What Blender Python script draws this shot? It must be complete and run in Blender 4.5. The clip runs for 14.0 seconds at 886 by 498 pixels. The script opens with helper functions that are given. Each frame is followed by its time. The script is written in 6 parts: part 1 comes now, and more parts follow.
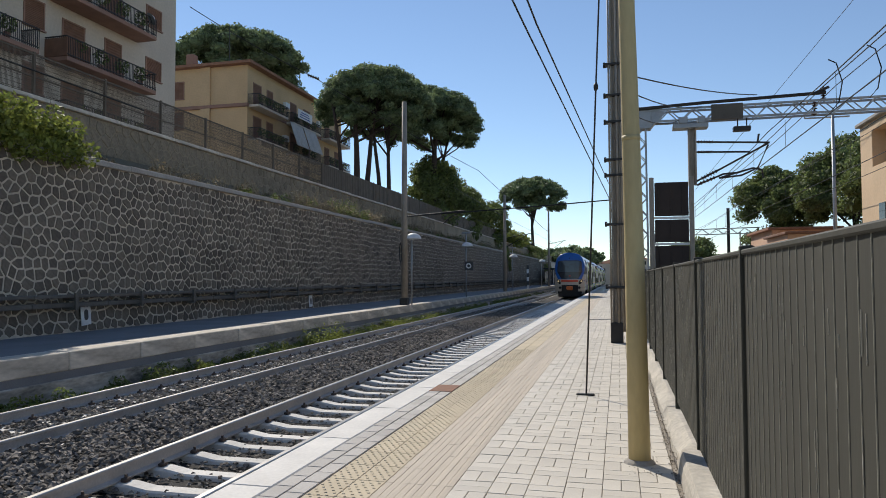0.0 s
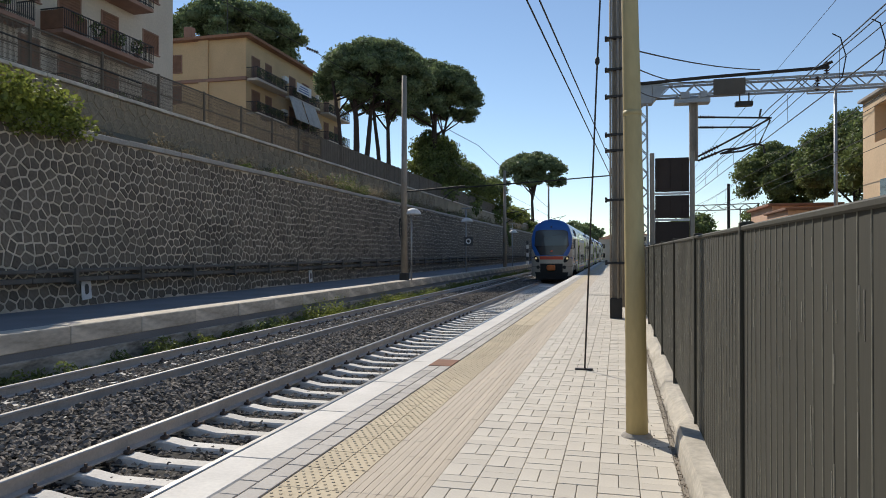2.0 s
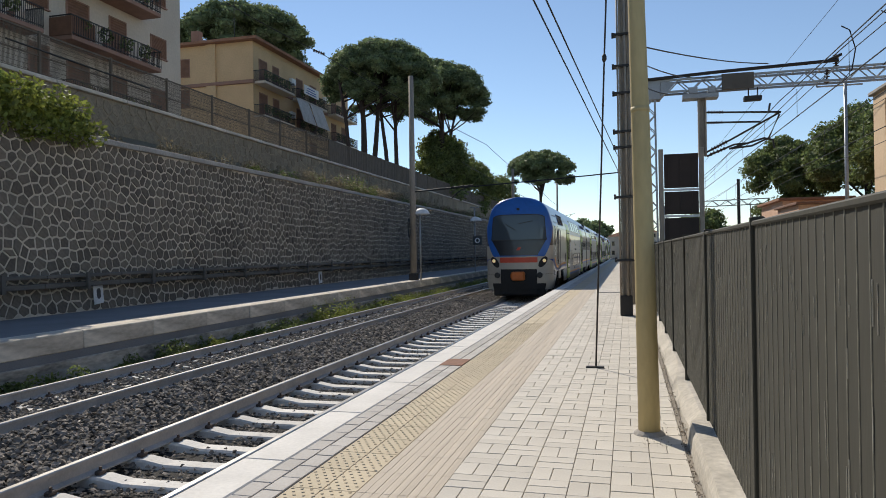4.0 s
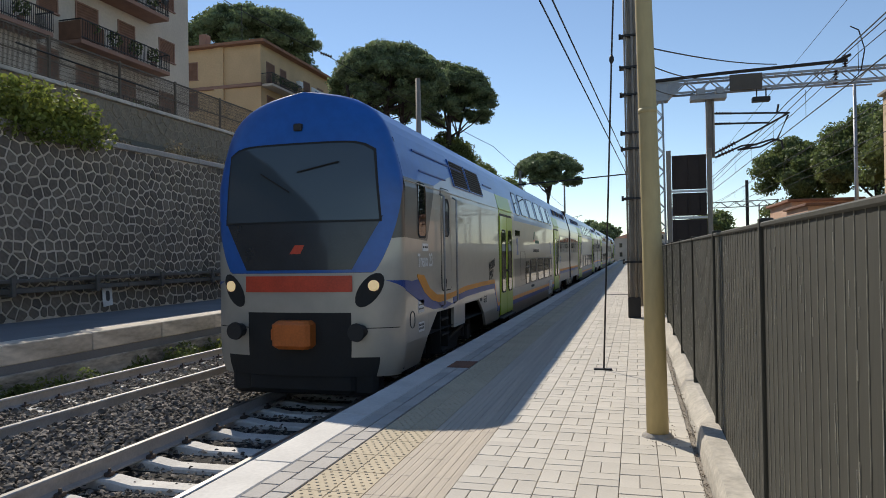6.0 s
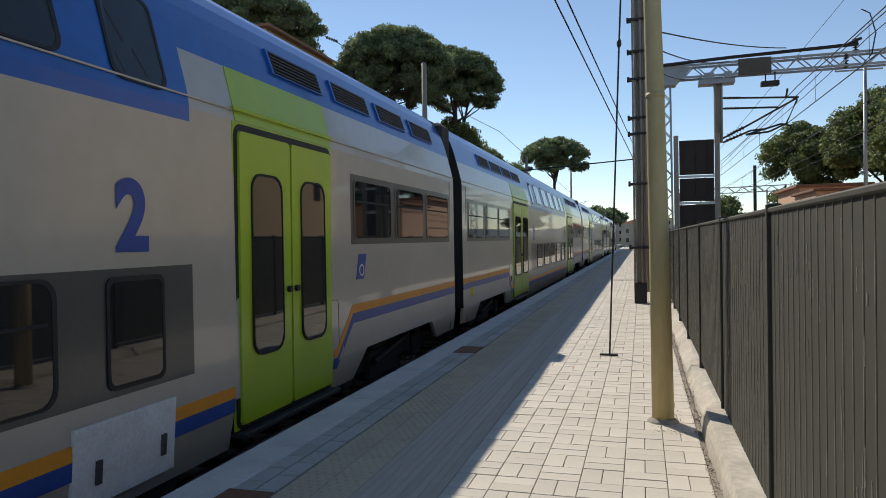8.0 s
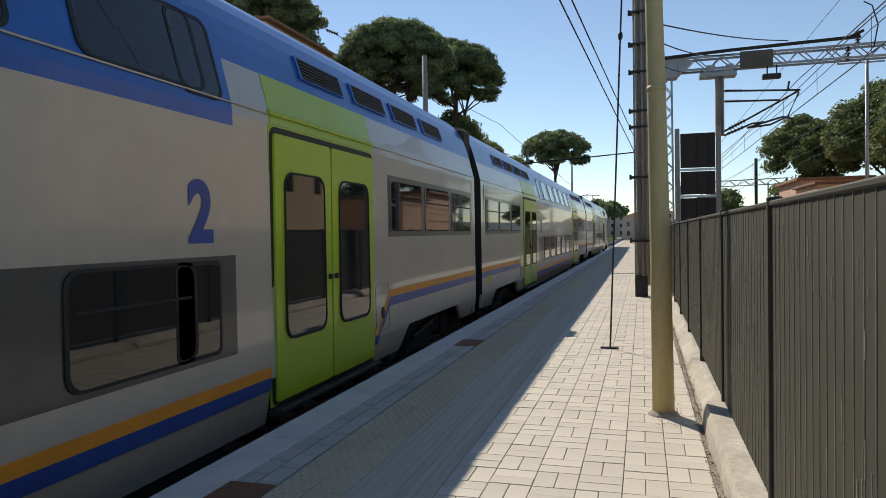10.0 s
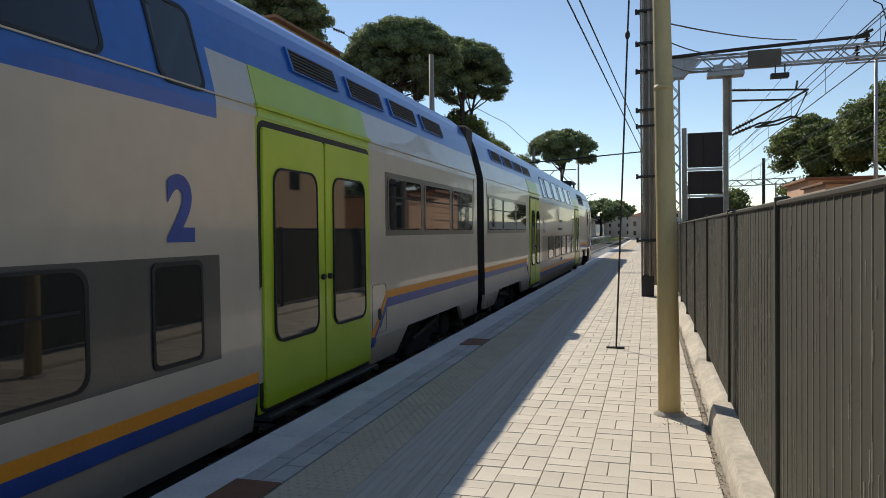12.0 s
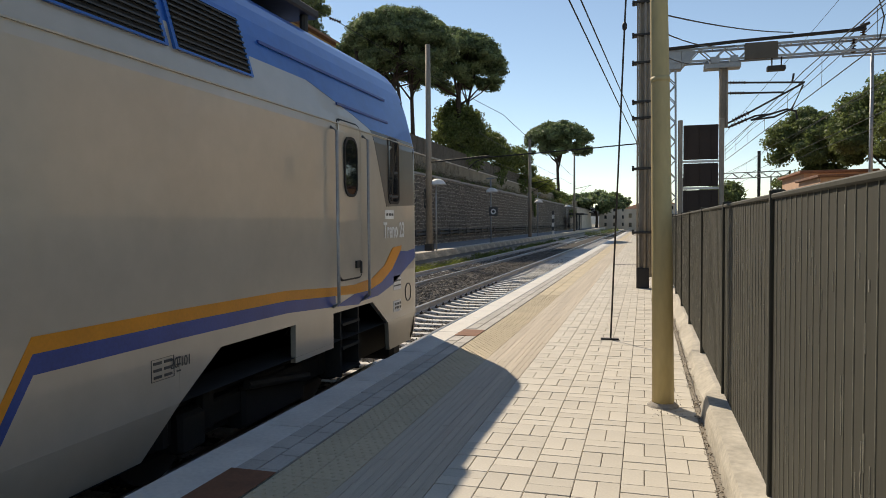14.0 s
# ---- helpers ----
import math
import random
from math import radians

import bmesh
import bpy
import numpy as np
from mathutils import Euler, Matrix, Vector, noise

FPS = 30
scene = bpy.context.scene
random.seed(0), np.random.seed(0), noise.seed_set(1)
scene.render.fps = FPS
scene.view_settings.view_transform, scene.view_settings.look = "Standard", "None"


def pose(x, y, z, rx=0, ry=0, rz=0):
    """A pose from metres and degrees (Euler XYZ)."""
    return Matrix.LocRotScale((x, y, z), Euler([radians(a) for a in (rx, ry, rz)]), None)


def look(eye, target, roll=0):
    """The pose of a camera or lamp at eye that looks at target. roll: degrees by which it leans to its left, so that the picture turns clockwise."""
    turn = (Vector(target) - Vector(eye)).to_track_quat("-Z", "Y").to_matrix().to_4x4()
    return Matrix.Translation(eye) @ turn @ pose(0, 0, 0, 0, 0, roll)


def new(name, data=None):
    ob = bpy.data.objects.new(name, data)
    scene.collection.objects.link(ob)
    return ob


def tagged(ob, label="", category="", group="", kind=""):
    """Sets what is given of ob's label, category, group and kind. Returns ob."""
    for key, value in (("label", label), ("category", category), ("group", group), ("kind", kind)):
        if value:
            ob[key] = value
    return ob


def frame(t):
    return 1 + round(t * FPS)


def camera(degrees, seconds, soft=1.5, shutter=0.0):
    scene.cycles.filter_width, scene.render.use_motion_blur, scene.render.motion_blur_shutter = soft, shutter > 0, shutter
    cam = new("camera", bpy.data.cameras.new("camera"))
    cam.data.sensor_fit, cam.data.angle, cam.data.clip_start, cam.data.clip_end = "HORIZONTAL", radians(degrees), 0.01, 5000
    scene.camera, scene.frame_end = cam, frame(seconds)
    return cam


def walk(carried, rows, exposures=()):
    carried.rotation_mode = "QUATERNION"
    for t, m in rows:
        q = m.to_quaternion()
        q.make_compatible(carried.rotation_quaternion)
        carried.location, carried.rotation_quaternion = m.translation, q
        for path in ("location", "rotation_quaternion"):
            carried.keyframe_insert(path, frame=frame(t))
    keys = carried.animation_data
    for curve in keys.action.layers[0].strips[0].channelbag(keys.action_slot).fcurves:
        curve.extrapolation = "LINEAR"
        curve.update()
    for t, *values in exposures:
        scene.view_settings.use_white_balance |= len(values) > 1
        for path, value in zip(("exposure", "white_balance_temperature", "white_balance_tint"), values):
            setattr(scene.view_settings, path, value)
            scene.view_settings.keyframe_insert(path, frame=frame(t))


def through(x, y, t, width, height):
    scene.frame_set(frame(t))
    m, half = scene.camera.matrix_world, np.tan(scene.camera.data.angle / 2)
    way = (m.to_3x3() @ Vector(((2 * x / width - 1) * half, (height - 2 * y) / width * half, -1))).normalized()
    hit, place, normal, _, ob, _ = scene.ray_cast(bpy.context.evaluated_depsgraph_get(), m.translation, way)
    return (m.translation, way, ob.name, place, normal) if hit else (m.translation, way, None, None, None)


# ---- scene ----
EYE = 1.46
cam = camera(64.85, 14.0, soft=0.9, shutter=0.0)
walk(cam, [
    (0, pose(0, 0, EYE, 92.331, 0.193, 14.081)),
    (0.5, pose(0, 0, EYE, 91.458, 0.028, 14.327)),
    (1, pose(0, 0, EYE, 90.714, 0.141, 14.290)),
    (1.5, pose(0, 0, EYE, 90.504, 0.112, 14.195)),
    (2, pose(0, 0, EYE, 90.305, 0.059, 14.059)),
    (2.5, pose(0, 0, EYE, 90.072, 0.272, 14.024)),
    (3, pose(0, 0, EYE, 90.091, 0.532, 14.292)),
    (5.5, pose(0, 0, EYE, 90.507, 0.953, 15.301)),
    (6, pose(0, 0, EYE, 90.457, 0.961, 15.408)),
    (6.5, pose(0, 0, EYE, 90.271, 0.951, 15.540)),
    (7, pose(0, 0, EYE, 90.175, 0.979, 15.592)),
    (7.5, pose(0, 0, EYE, 90.003, 0.999, 15.748)),
    (8, pose(0, 0, EYE, 89.275, 0.934, 15.908)),
    (10.5, pose(0, 0, EYE, 88.716, 0.914, 16.010)),
    (11, pose(0, 0, EYE, 88.750, 0.890, 16.259)),
    (11.5, pose(0, 0, EYE, 88.740, 1.033, 16.427)),
    (12, pose(0, 0, EYE, 88.649, 0.760, 16.466)),
    (12.5, pose(0, 0, EYE, 88.394, 0.362, 16.477)),
    (13, pose(0, 0, EYE, 88.120, 0.486, 16.410)),
    (13.5, pose(0, 0, EYE, 88.007, 0.349, 16.171)),
    (14, pose(0, 0, EYE, 87.897, 0.445, 16.104)),
], exposures=[(0.0, 0.05, 6750, 10), (3.0, 0.08, 7000, 10), (5.5, 0.08, 6900, 10), (8.0, 0.05, 7050, 10), (10.5, 0.1, 7300, 10), (13.0, 0.12, 7500, 10), (14.0, 0.15, 7900, 10)])

# ---- world, sun ----
SUN_DIR = Vector((-0.60, 0.80, 0.88)).normalized()
world = bpy.data.worlds.new("sky")
scene.world = world
world.use_nodes = True
wn = world.node_tree.nodes
sky = wn.new("ShaderNodeTexSky")
sky.sky_type = "NISHITA"
sky.sun_disc = False
sky.sun_elevation = math.asin(SUN_DIR.z)
sky.sun_rotation = math.atan2(SUN_DIR.x, SUN_DIR.y)
sky.air_density, sky.dust_density, sky.ozone_density = 0.9, 0.0, 3.0
world.node_tree.links.new(sky.outputs[0], wn["Background"].inputs[0])
wn["Background"].inputs[1].default_value = 0.126
sun_data = bpy.data.lights.new("sun", "SUN")
sun_data.energy, sun_data.angle, sun_data.color = 4.0, radians(0.5), (1.0, 0.95, 0.87)
sun = new("sun", sun_data)
sun.matrix_world = look(SUN_DIR * 100, (0, 0, 0))


# ---- materials ----
def mat(name, color, rough=0.7, metal=0.0, dark=0.75, light=1.15, scale=3.0, fine=40.0, bump=0.15, depth=0.01, island=0.0, obrand=0.0, stretch=(1, 1, 1), tint=None, coat=0.0):
    """A painted, stony or metal surface with coarse stains, fine grain and relief."""
    m = bpy.data.materials.new(name)
    m.use_nodes = True
    nt = m.node_tree
    n, l = nt.nodes, nt.links
    b = n["Principled BSDF"]
    b.inputs["Roughness"].default_value = rough
    b.inputs["Metallic"].default_value = metal
    b.inputs["Coat Weight"].default_value = coat
    tc = n.new("ShaderNodeTexCoord")
    mp = n.new("ShaderNodeMapping")
    mp.inputs["Scale"].default_value = stretch
    l.new(tc.outputs["Object"], mp.inputs[0])
    big = n.new("ShaderNodeTexNoise")
    big.inputs["Scale"].default_value, big.inputs["Detail"].default_value = scale, 6
    small = n.new("ShaderNodeTexNoise")
    small.inputs["Scale"].default_value, small.inputs["Detail"].default_value = fine, 4
    l.new(mp.outputs[0], big.inputs[0])
    l.new(mp.outputs[0], small.inputs[0])
    mix = n.new("ShaderNodeMix")
    mix.data_type = "FLOAT"
    mix.inputs[0].default_value = 0.4
    l.new(big.outputs[0], mix.inputs[2])
    l.new(small.outputs[0], mix.inputs[3])
    ramp = n.new("ShaderNodeValToRGB")
    l.new(mix.outputs[0], ramp.inputs[0])
    c0 = [c * dark for c in color]
    c1 = [min(1, c * light) for c in (tint or color)]
    ramp.color_ramp.elements[0].position, ramp.color_ramp.elements[0].color = 0.32, (*c0, 1)
    ramp.color_ramp.elements[1].position, ramp.color_ramp.elements[1].color = 0.68, (*c1, 1)
    out = ramp.outputs[0]
    if island or obrand:
        src = n.new("ShaderNodeNewGeometry").outputs["Random Per Island"] if island else n.new("ShaderNodeObjectInfo").outputs["Random"]
        hsv = n.new("ShaderNodeHueSaturation")
        mr = n.new("ShaderNodeMapRange")
        k = island or obrand
        mr.inputs[3].default_value, mr.inputs[4].default_value = 1 - k, 1 + k
        l.new(src, mr.inputs[0])
        l.new(mr.outputs[0], hsv.inputs["Value"])
        l.new(out, hsv.inputs["Color"])
        out = hsv.outputs[0]
    l.new(out, b.inputs["Base Color"])
    if bump:
        bp = n.new("ShaderNodeBump")
        bp.inputs["Strength"].default_value, bp.inputs["Distance"].default_value = bump, depth
        l.new(small.outputs[0], bp.inputs["Height"])
        l.new(bp.outputs[0], b.inputs["Normal"])
    return m


def glow(name, color, strength):
    m = bpy.data.materials.new(name)
    m.use_nodes = True
    b = m.node_tree.nodes["Principled BSDF"]
    b.inputs["Base Color"].default_value = (*color, 1)
    b.inputs["Emission Color"].default_value = (*color, 1)
    b.inputs["Emission Strength"].default_value = strength
    return m


def dark_glass(name, color=(0.012, 0.014, 0.016), rough=0.03):
    m = bpy.data.materials.new(name)
    m.use_nodes = True
    b = m.node_tree.nodes["Principled BSDF"]
    b.inputs["Base Color"].default_value = (*color, 1)
    b.inputs["Roughness"].default_value = rough
    b.inputs["IOR"].default_value = 1.55
    return m


def leafy(name, color, vary=0.45, through=0.42):
    m = mat(name, color, rough=0.6, dark=0.7, light=1.3, scale=0.6, fine=6, bump=0, island=vary)
    n, l = m.node_tree.nodes, m.node_tree.links
    b = n["Principled BSDF"]
    tr = n.new("ShaderNodeBsdfTranslucent")
    mx = n.new("ShaderNodeMixShader")
    mx.inputs[0].default_value = through
    l.new(b.inputs["Base Color"].links[0].from_socket, tr.inputs[0])
    l.new(b.outputs[0], mx.inputs[1])
    l.new(tr.outputs[0], mx.inputs[2])
    l.new(mx.outputs[0], n["Material Output"].inputs[0])
    return m


M_PAVER = mat("cream concrete paver", (0.62, 0.575, 0.50), 0.85, scale=1.2, fine=60, dark=0.86, light=1.08, obrand=0.07)
M_PAVER_FAR = mat("cream paver rows", (0.62, 0.575, 0.50), 0.85, scale=1.2, fine=60, dark=0.86, light=1.08, island=0.07)
M_JOINT = mat("dark sandy joint", (0.30, 0.265, 0.22), 0.95)
M_GREYTILE = mat("grey edge paver", (0.50, 0.47, 0.43), 0.85, scale=1.5, fine=50, dark=0.8, light=1.1, island=0.09)
M_WHITE = mat("worn white edge paint", (0.68, 0.655, 0.61), 0.75, scale=2.5, fine=30, dark=0.8, light=1.08)
M_TACTILE = mat("yellowish tactile paving", (0.56, 0.47, 0.33), 0.85, scale=1.5, fine=50, dark=0.85, light=1.08, island=0.05)
M_CONCRETE = mat("weathered concrete", (0.40, 0.37, 0.33), 0.9, scale=1.3, fine=25, dark=0.6, light=1.15, bump=0.4)
M_WORN = mat("stained pale concrete", (0.66, 0.585, 0.475), 0.9, scale=1.3, fine=9, dark=0.5, light=1.12, bump=0.4, stretch=(1, 0.5, 1.6), tint=(0.70, 0.63, 0.53))
M_GRIME = mat("concrete with black grime", (0.34, 0.30, 0.25), 0.95, scale=1.1, fine=7, dark=0.12, light=1.3, bump=0.6, depth=0.02, stretch=(1, 0.6, 1.8), tint=(0.50, 0.46, 0.39))
M_PLINTH = mat("crumbling plinth concrete", (0.58, 0.535, 0.46), 0.95, scale=3.2, fine=26, dark=0.6, light=1.12, bump=0.4, depth=0.012)
M_GRIT = mat("brown grit", (0.13, 0.10, 0.07), 0.95, scale=9, island=0.5)
M_SLEEPER = mat("pale concrete sleeper", (0.66, 0.63, 0.58), 0.9, scale=2, fine=30, dark=0.75, obrand=0.1)
M_BALLAST = mat("grey brown ballast", (0.165, 0.145, 0.12), 0.9, scale=8, fine=60, island=0.8, tint=(0.19, 0.165, 0.14))
# near black: the shade in gaps between ballast stones is put into this colour
M_BED = mat("track bed with stone-gap shade", (0.032, 0.029, 0.026), 0.95, scale=6, fine=50, bump=0.6, depth=0.03)
M_RAIL = mat("dusty rusty rail side", (0.48, 0.44, 0.40), 0.6, 0.0, scale=3, dark=0.75)
M_WHEEL = mat("grimy steel wheel", (0.06, 0.05, 0.045), 0.7, 0.3)
M_CLIP = mat("rusty fastening", (0.07, 0.05, 0.04), 0.85)
M_RAILTOP = mat("polished rail head", (0.45, 0.44, 0.43), 0.3, 0.9, bump=0)
M_STONE = mat("dark volcanic wall stone", (0.15, 0.123, 0.095), 0.92, scale=1.0, fine=14, dark=0.65, light=1.35, bump=0.7, depth=0.02, obrand=0.28)
M_STONE_FAR = mat("volcanic wall stones", (0.15, 0.123, 0.095), 0.92, scale=1.0, fine=14, dark=0.65, light=1.35, bump=0.7, depth=0.02, island=0.28)
M_MORTAR = mat("pale raised mortar", (0.60, 0.52, 0.41), 0.95, scale=0.8, fine=12, dark=0.6, light=1.15, bump=0.5)
M_MORTAR_UP = mat("brown lime mortar", (0.33, 0.27, 0.19), 0.95, scale=0.6, fine=10, dark=0.6, light=1.2, bump=0.6, depth=0.03)
M_ASPHALT = mat("platform asphalt", (0.20, 0.205, 0.215), 0.85, scale=0.8, fine=60)
M_SOIL = mat("dry grassy soil", (0.17, 0.14, 0.09), 0.95, scale=0.7, fine=10, bump=0.8, depth=0.06)
M_GROUND = mat("dusty ground", (0.22, 0.20, 0.16), 0.95, scale=0.3, fine=4)
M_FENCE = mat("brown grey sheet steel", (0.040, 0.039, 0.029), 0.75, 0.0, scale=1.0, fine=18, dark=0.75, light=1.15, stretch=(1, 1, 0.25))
# pale colour stands in for sunlight caught by the fence ridges
M_RIDGE = mat("sunlit tone painted on the sheet ridges", (0.24, 0.23, 0.18), 0.6, scale=5, dark=0.45)
M_STREAK = mat("scratched bare paint", (0.42, 0.40, 0.34), 0.7)
M_YELLOW = mat("cream yellow pole paint", (0.53, 0.425, 0.215), 0.6, scale=2.0, fine=25, dark=0.8, light=1.08, stretch=(1, 1, 0.3))
M_MAST = mat("weathered steel mast", (0.36, 0.31, 0.255), 0.65, 0.3, scale=2, fine=20, dark=0.6, stretch=(1, 1, 0.3))
M_STEEL = mat("galvanised steel", (0.36, 0.37, 0.38), 0.5, 0.6, scale=2, fine=25, dark=0.75)
M_DARKSTEEL = mat("dark painted steel", (0.035, 0.033, 0.032), 0.6, 0.2)
M_BROWNPANEL = mat("dark brown panel back", (0.045, 0.03, 0.024), 0.8, scale=2)
M_WIRE = mat("black cable", (0.02, 0.02, 0.02), 0.6, bump=0)
M_INSUL = mat("brown insulator", (0.05, 0.03, 0.025), 0.25, bump=0)
M_RUST = mat("rusty brown plate", (0.22, 0.09, 0.045), 0.8, scale=6)
M_SILVER = mat("dusty silver train paint", (0.465, 0.425, 0.36), 0.33, 0.22, scale=0.7, fine=6, dark=0.88, light=1.05, bump=0.02, coat=0.5)
M_BLUE = mat("blue train paint", (0.007, 0.105, 0.41), 0.3, 0.0, scale=0.7, fine=8, dark=0.8, light=1.15, bump=0.02, coat=0.2)
M_STRIPEBLUE = mat("blue stripe paint", (0.014, 0.062, 0.29), 0.35, bump=0)
M_ORANGE = mat("orange stripe paint", (0.72, 0.27, 0.012), 0.4, bump=0, dark=0.9)
M_GREEN = mat("lime green door paint", (0.36, 0.50, 0.02), 0.35, dark=0.92, light=1.05, bump=0, coat=0.2)
M_GREYBAND = mat("dark grey window band", (0.075, 0.072, 0.068), 0.3, dark=0.85, bump=0, coat=0.2)
M_MASK = mat("near-black front mask", (0.022, 0.024, 0.03), 0.25, bump=0, coat=0.3)
M_RED = mat("red front band", (0.62, 0.07, 0.03), 0.4, bump=0)
M_ORANGEBOX = mat("orange coupler cover", (0.62, 0.16, 0.03), 0.5)
M_BLACK = mat("black rubber and underframe", (0.018, 0.017, 0.016), 0.75, scale=4)
M_GRILLE = mat("dark grille slats", (0.05, 0.055, 0.06), 0.5, 0.3, bump=0)
M_LETTER = mat("white lettering", (0.75, 0.75, 0.74), 0.5, bump=0)
M_INK = mat("grey lettering", (0.06, 0.06, 0.06), 0.5, bump=0)
M_TEAL = mat("green emblem", (0.02, 0.12, 0.08), 0.5, bump=0)
M_GLASS = dark_glass("dark train window glass")
M_SCREEN = dark_glass("windscreen glass", (0.045, 0.065, 0.085), 0.05)
M_LENS = glow("headlight lens", (1.0, 0.74, 0.40), 0.32)
M_YELLOWLABEL = mat("yellow sticker", (0.75, 0.6, 0.02), 0.5, bump=0)
M_PINE = leafy("umbrella pine needles", (0.165, 0.215, 0.10))
M_LEAF = leafy("plane tree leaves", (0.145, 0.185, 0.065))
M_SHRUB = leafy("bank shrub leaves", (0.145, 0.18, 0.055))
M_DRY = leafy("dry grass", (0.27, 0.22, 0.14))
M_WEED = leafy("green weeds", (0.20, 0.23, 0.05))
M_BARK = mat("pine bark", (0.055, 0.04, 0.033), 0.95, scale=4, fine=15, bump=0.8, depth=0.04, stretch=(1, 1, 0.3))
M_OCHRE = mat("ochre render", (0.62, 0.43, 0.24), 0.9, scale=0.4, fine=8, dark=0.8, light=1.08)
M_CREAM = mat("cream render", (0.60, 0.52, 0.42), 0.9, scale=0.4, fine=8, dark=0.8, light=1.06)
M_BEIGE = mat("beige render", (0.70, 0.51, 0.33), 0.9, scale=0.4, fine=8, dark=0.85, light=1.05)
M_STONE_UP = mat("plastered rubble stone", (0.25, 0.205, 0.145), 0.92, scale=0.8, fine=14, dark=0.65, light=1.3, bump=0.6, depth=0.02, island=0.2)
M_PINK = mat("salmon render", (0.62, 0.40, 0.28), 0.9, scale=0.5, fine=8, dark=0.85)
M_TRIM = mat("terracotta trim", (0.31, 0.18, 0.13), 0.85, scale=1)
M_TILE = mat("roof tile", (0.30, 0.15, 0.09), 0.9, scale=2, fine=12)
M_SHUTTER = mat("brown roller shutter", (0.20, 0.10, 0.06), 0.8)
M_AWNING = mat("off-white awning cloth", (0.55, 0.53, 0.50), 0.9, bump=0.1)
M_RAILING = mat("dark iron railing", (0.05, 0.045, 0.04), 0.6, 0.3)
M_MESH = mat("brown mesh panel", (0.15, 0.12, 0.09), 0.8, 0.2)
M_PANE = dark_glass("house window pane", (0.02, 0.022, 0.025), 0.08)
M_SIGN = mat("white sign", (0.75, 0.75, 0.74), 0.6, bump=0)
M_TRAY = mat("grimy cable tray", (0.15, 0.135, 0.115), 0.85, scale=1.5, dark=0.6)
M_RIB = mat("cream ribbed slab", (0.60, 0.52, 0.42), 0.85, scale=1.6, fine=40, dark=0.72, light=1.08, stretch=(9, 0.12, 1))
M_SEAL = mat("black door rubber", (0.012, 0.012, 0.012), 0.6, bump=0)
M_HILL = mat("hazy far hills", (0.16, 0.19, 0.20), 0.95, scale=0.02, fine=0.3, bump=0)


# ---- mesh helpers ----
class Build:
    """Collects vertices and faces, with a material slot for each face."""

    def __init__(self):
        self.v, self.f, self.mi = [], [], []

    def add(self, verts, faces, slot=0):
        o = len(self.v)
        self.v.extend(verts)
        self.f.extend([tuple(i + o for i in f) for f in faces])
        self.mi.extend([slot] * len(faces))
        return self

    def box(self, x0, x1, y0, y1, z0, z1, slot=0, c=0.0):
        x0, x1, y0, y1, z0, z1 = min(x0, x1), max(x0, x1), min(y0, y1), max(y0, y1), min(z0, z1), max(z0, z1)
        if c <= 0:
            vs = [(x, y, z) for x in (x0, x1) for y in (y0, y1) for z in (z0, z1)]
            return self.add(vs, [(0, 1, 3, 2), (4, 6, 7, 5), (0, 4, 5, 1), (2, 3, 7, 6), (0, 2, 6, 4), (1, 5, 7, 3)], slot)
        rings = []
        for z, i in ((z0, c), (z0 + c, 0), (z1 - c, 0), (z1, c)):
            a0, a1, b0, b1 = x0 + i, x1 - i, y0 + i, y1 - i
            rings.append([(a0 + c, b0, z), (a1 - c, b0, z), (a1, b0 + c, z), (a1, b1 - c, z), (a1 - c, b1, z), (a0 + c, b1, z), (a0, b1 - c, z), (a0, b0 + c, z)])
        vs = [p for r in rings for p in r]
        fs = [tuple(range(7, -1, -1)), tuple(range(24, 32))]
        for k in range(3):
            for i in range(8):
                j = (i + 1) % 8
                fs.append((k * 8 + i, k * 8 + j, k * 8 + 8 + j, k * 8 + 8 + i))
        return self.add(vs, fs, slot)

    def tube(self, pts, radii, n=8, slot=0, caps=True):
        pts = [Vector(p) for p in pts]
        if not isinstance(radii, (list, tuple)):
            radii = [radii] * len(pts)
        vs, fs = [], []
        for k, p in enumerate(pts):
            d = (pts[min(k + 1, len(pts) - 1)] - pts[max(k - 1, 0)]).normalized()
            a = d.cross(Vector((0, 0, 1)) if abs(d.z) < 0.9 else Vector((1, 0, 0))).normalized()
            b = d.cross(a)
            for i in range(n):
                w = 2 * math.pi * i / n
                vs.append(tuple(p + (a * math.cos(w) + b * math.sin(w)) * radii[k]))
        for k in range(len(pts) - 1):
            for i in range(n):
                j = (i + 1) % n
                fs.append((k * n + i, k * n + n + i, k * n + n + j, k * n + j))
        if caps:
            fs.append(tuple(range(n)))
            fs.append(tuple(range((len(pts) - 1) * n + n - 1, (len(pts) - 1) * n - 1, -1)))
        return self.add(vs, fs, slot)

    def beam(self, p, q, w, h, slot=0):
        """A square bar from p to q."""
        p, q = Vector(p), Vector(q)
        d = (q - p).normalized()
        a = d.cross(Vector((0, 0, 1)) if abs(d.z) < 0.9 else Vector((1, 0, 0))).normalized() * (w / 2)
        b = d.cross(a).normalized() * (h / 2)
        vs = [tuple(e + a * i + b * j) for e in (p, q) for i, j in ((-1, -1), (1, -1), (1, 1), (-1, 1))]
        return self.add(vs, [(0, 1, 2, 3), (7, 6, 5, 4), (0, 4, 5, 1), (1, 5, 6, 2), (2, 6, 7, 3), (3, 7, 4, 0)], slot)

    def prism(self, outer, inner, slot=0, back=False):
        """A slab between two rings of equal length."""
        n = len(outer)
        fs = [tuple(range(n, 2 * n))] + [(i, (i + 1) % n, n + (i + 1) % n, n + i) for i in range(n)]
        if back:
            fs.append(tuple(range(n - 1, -1, -1)))
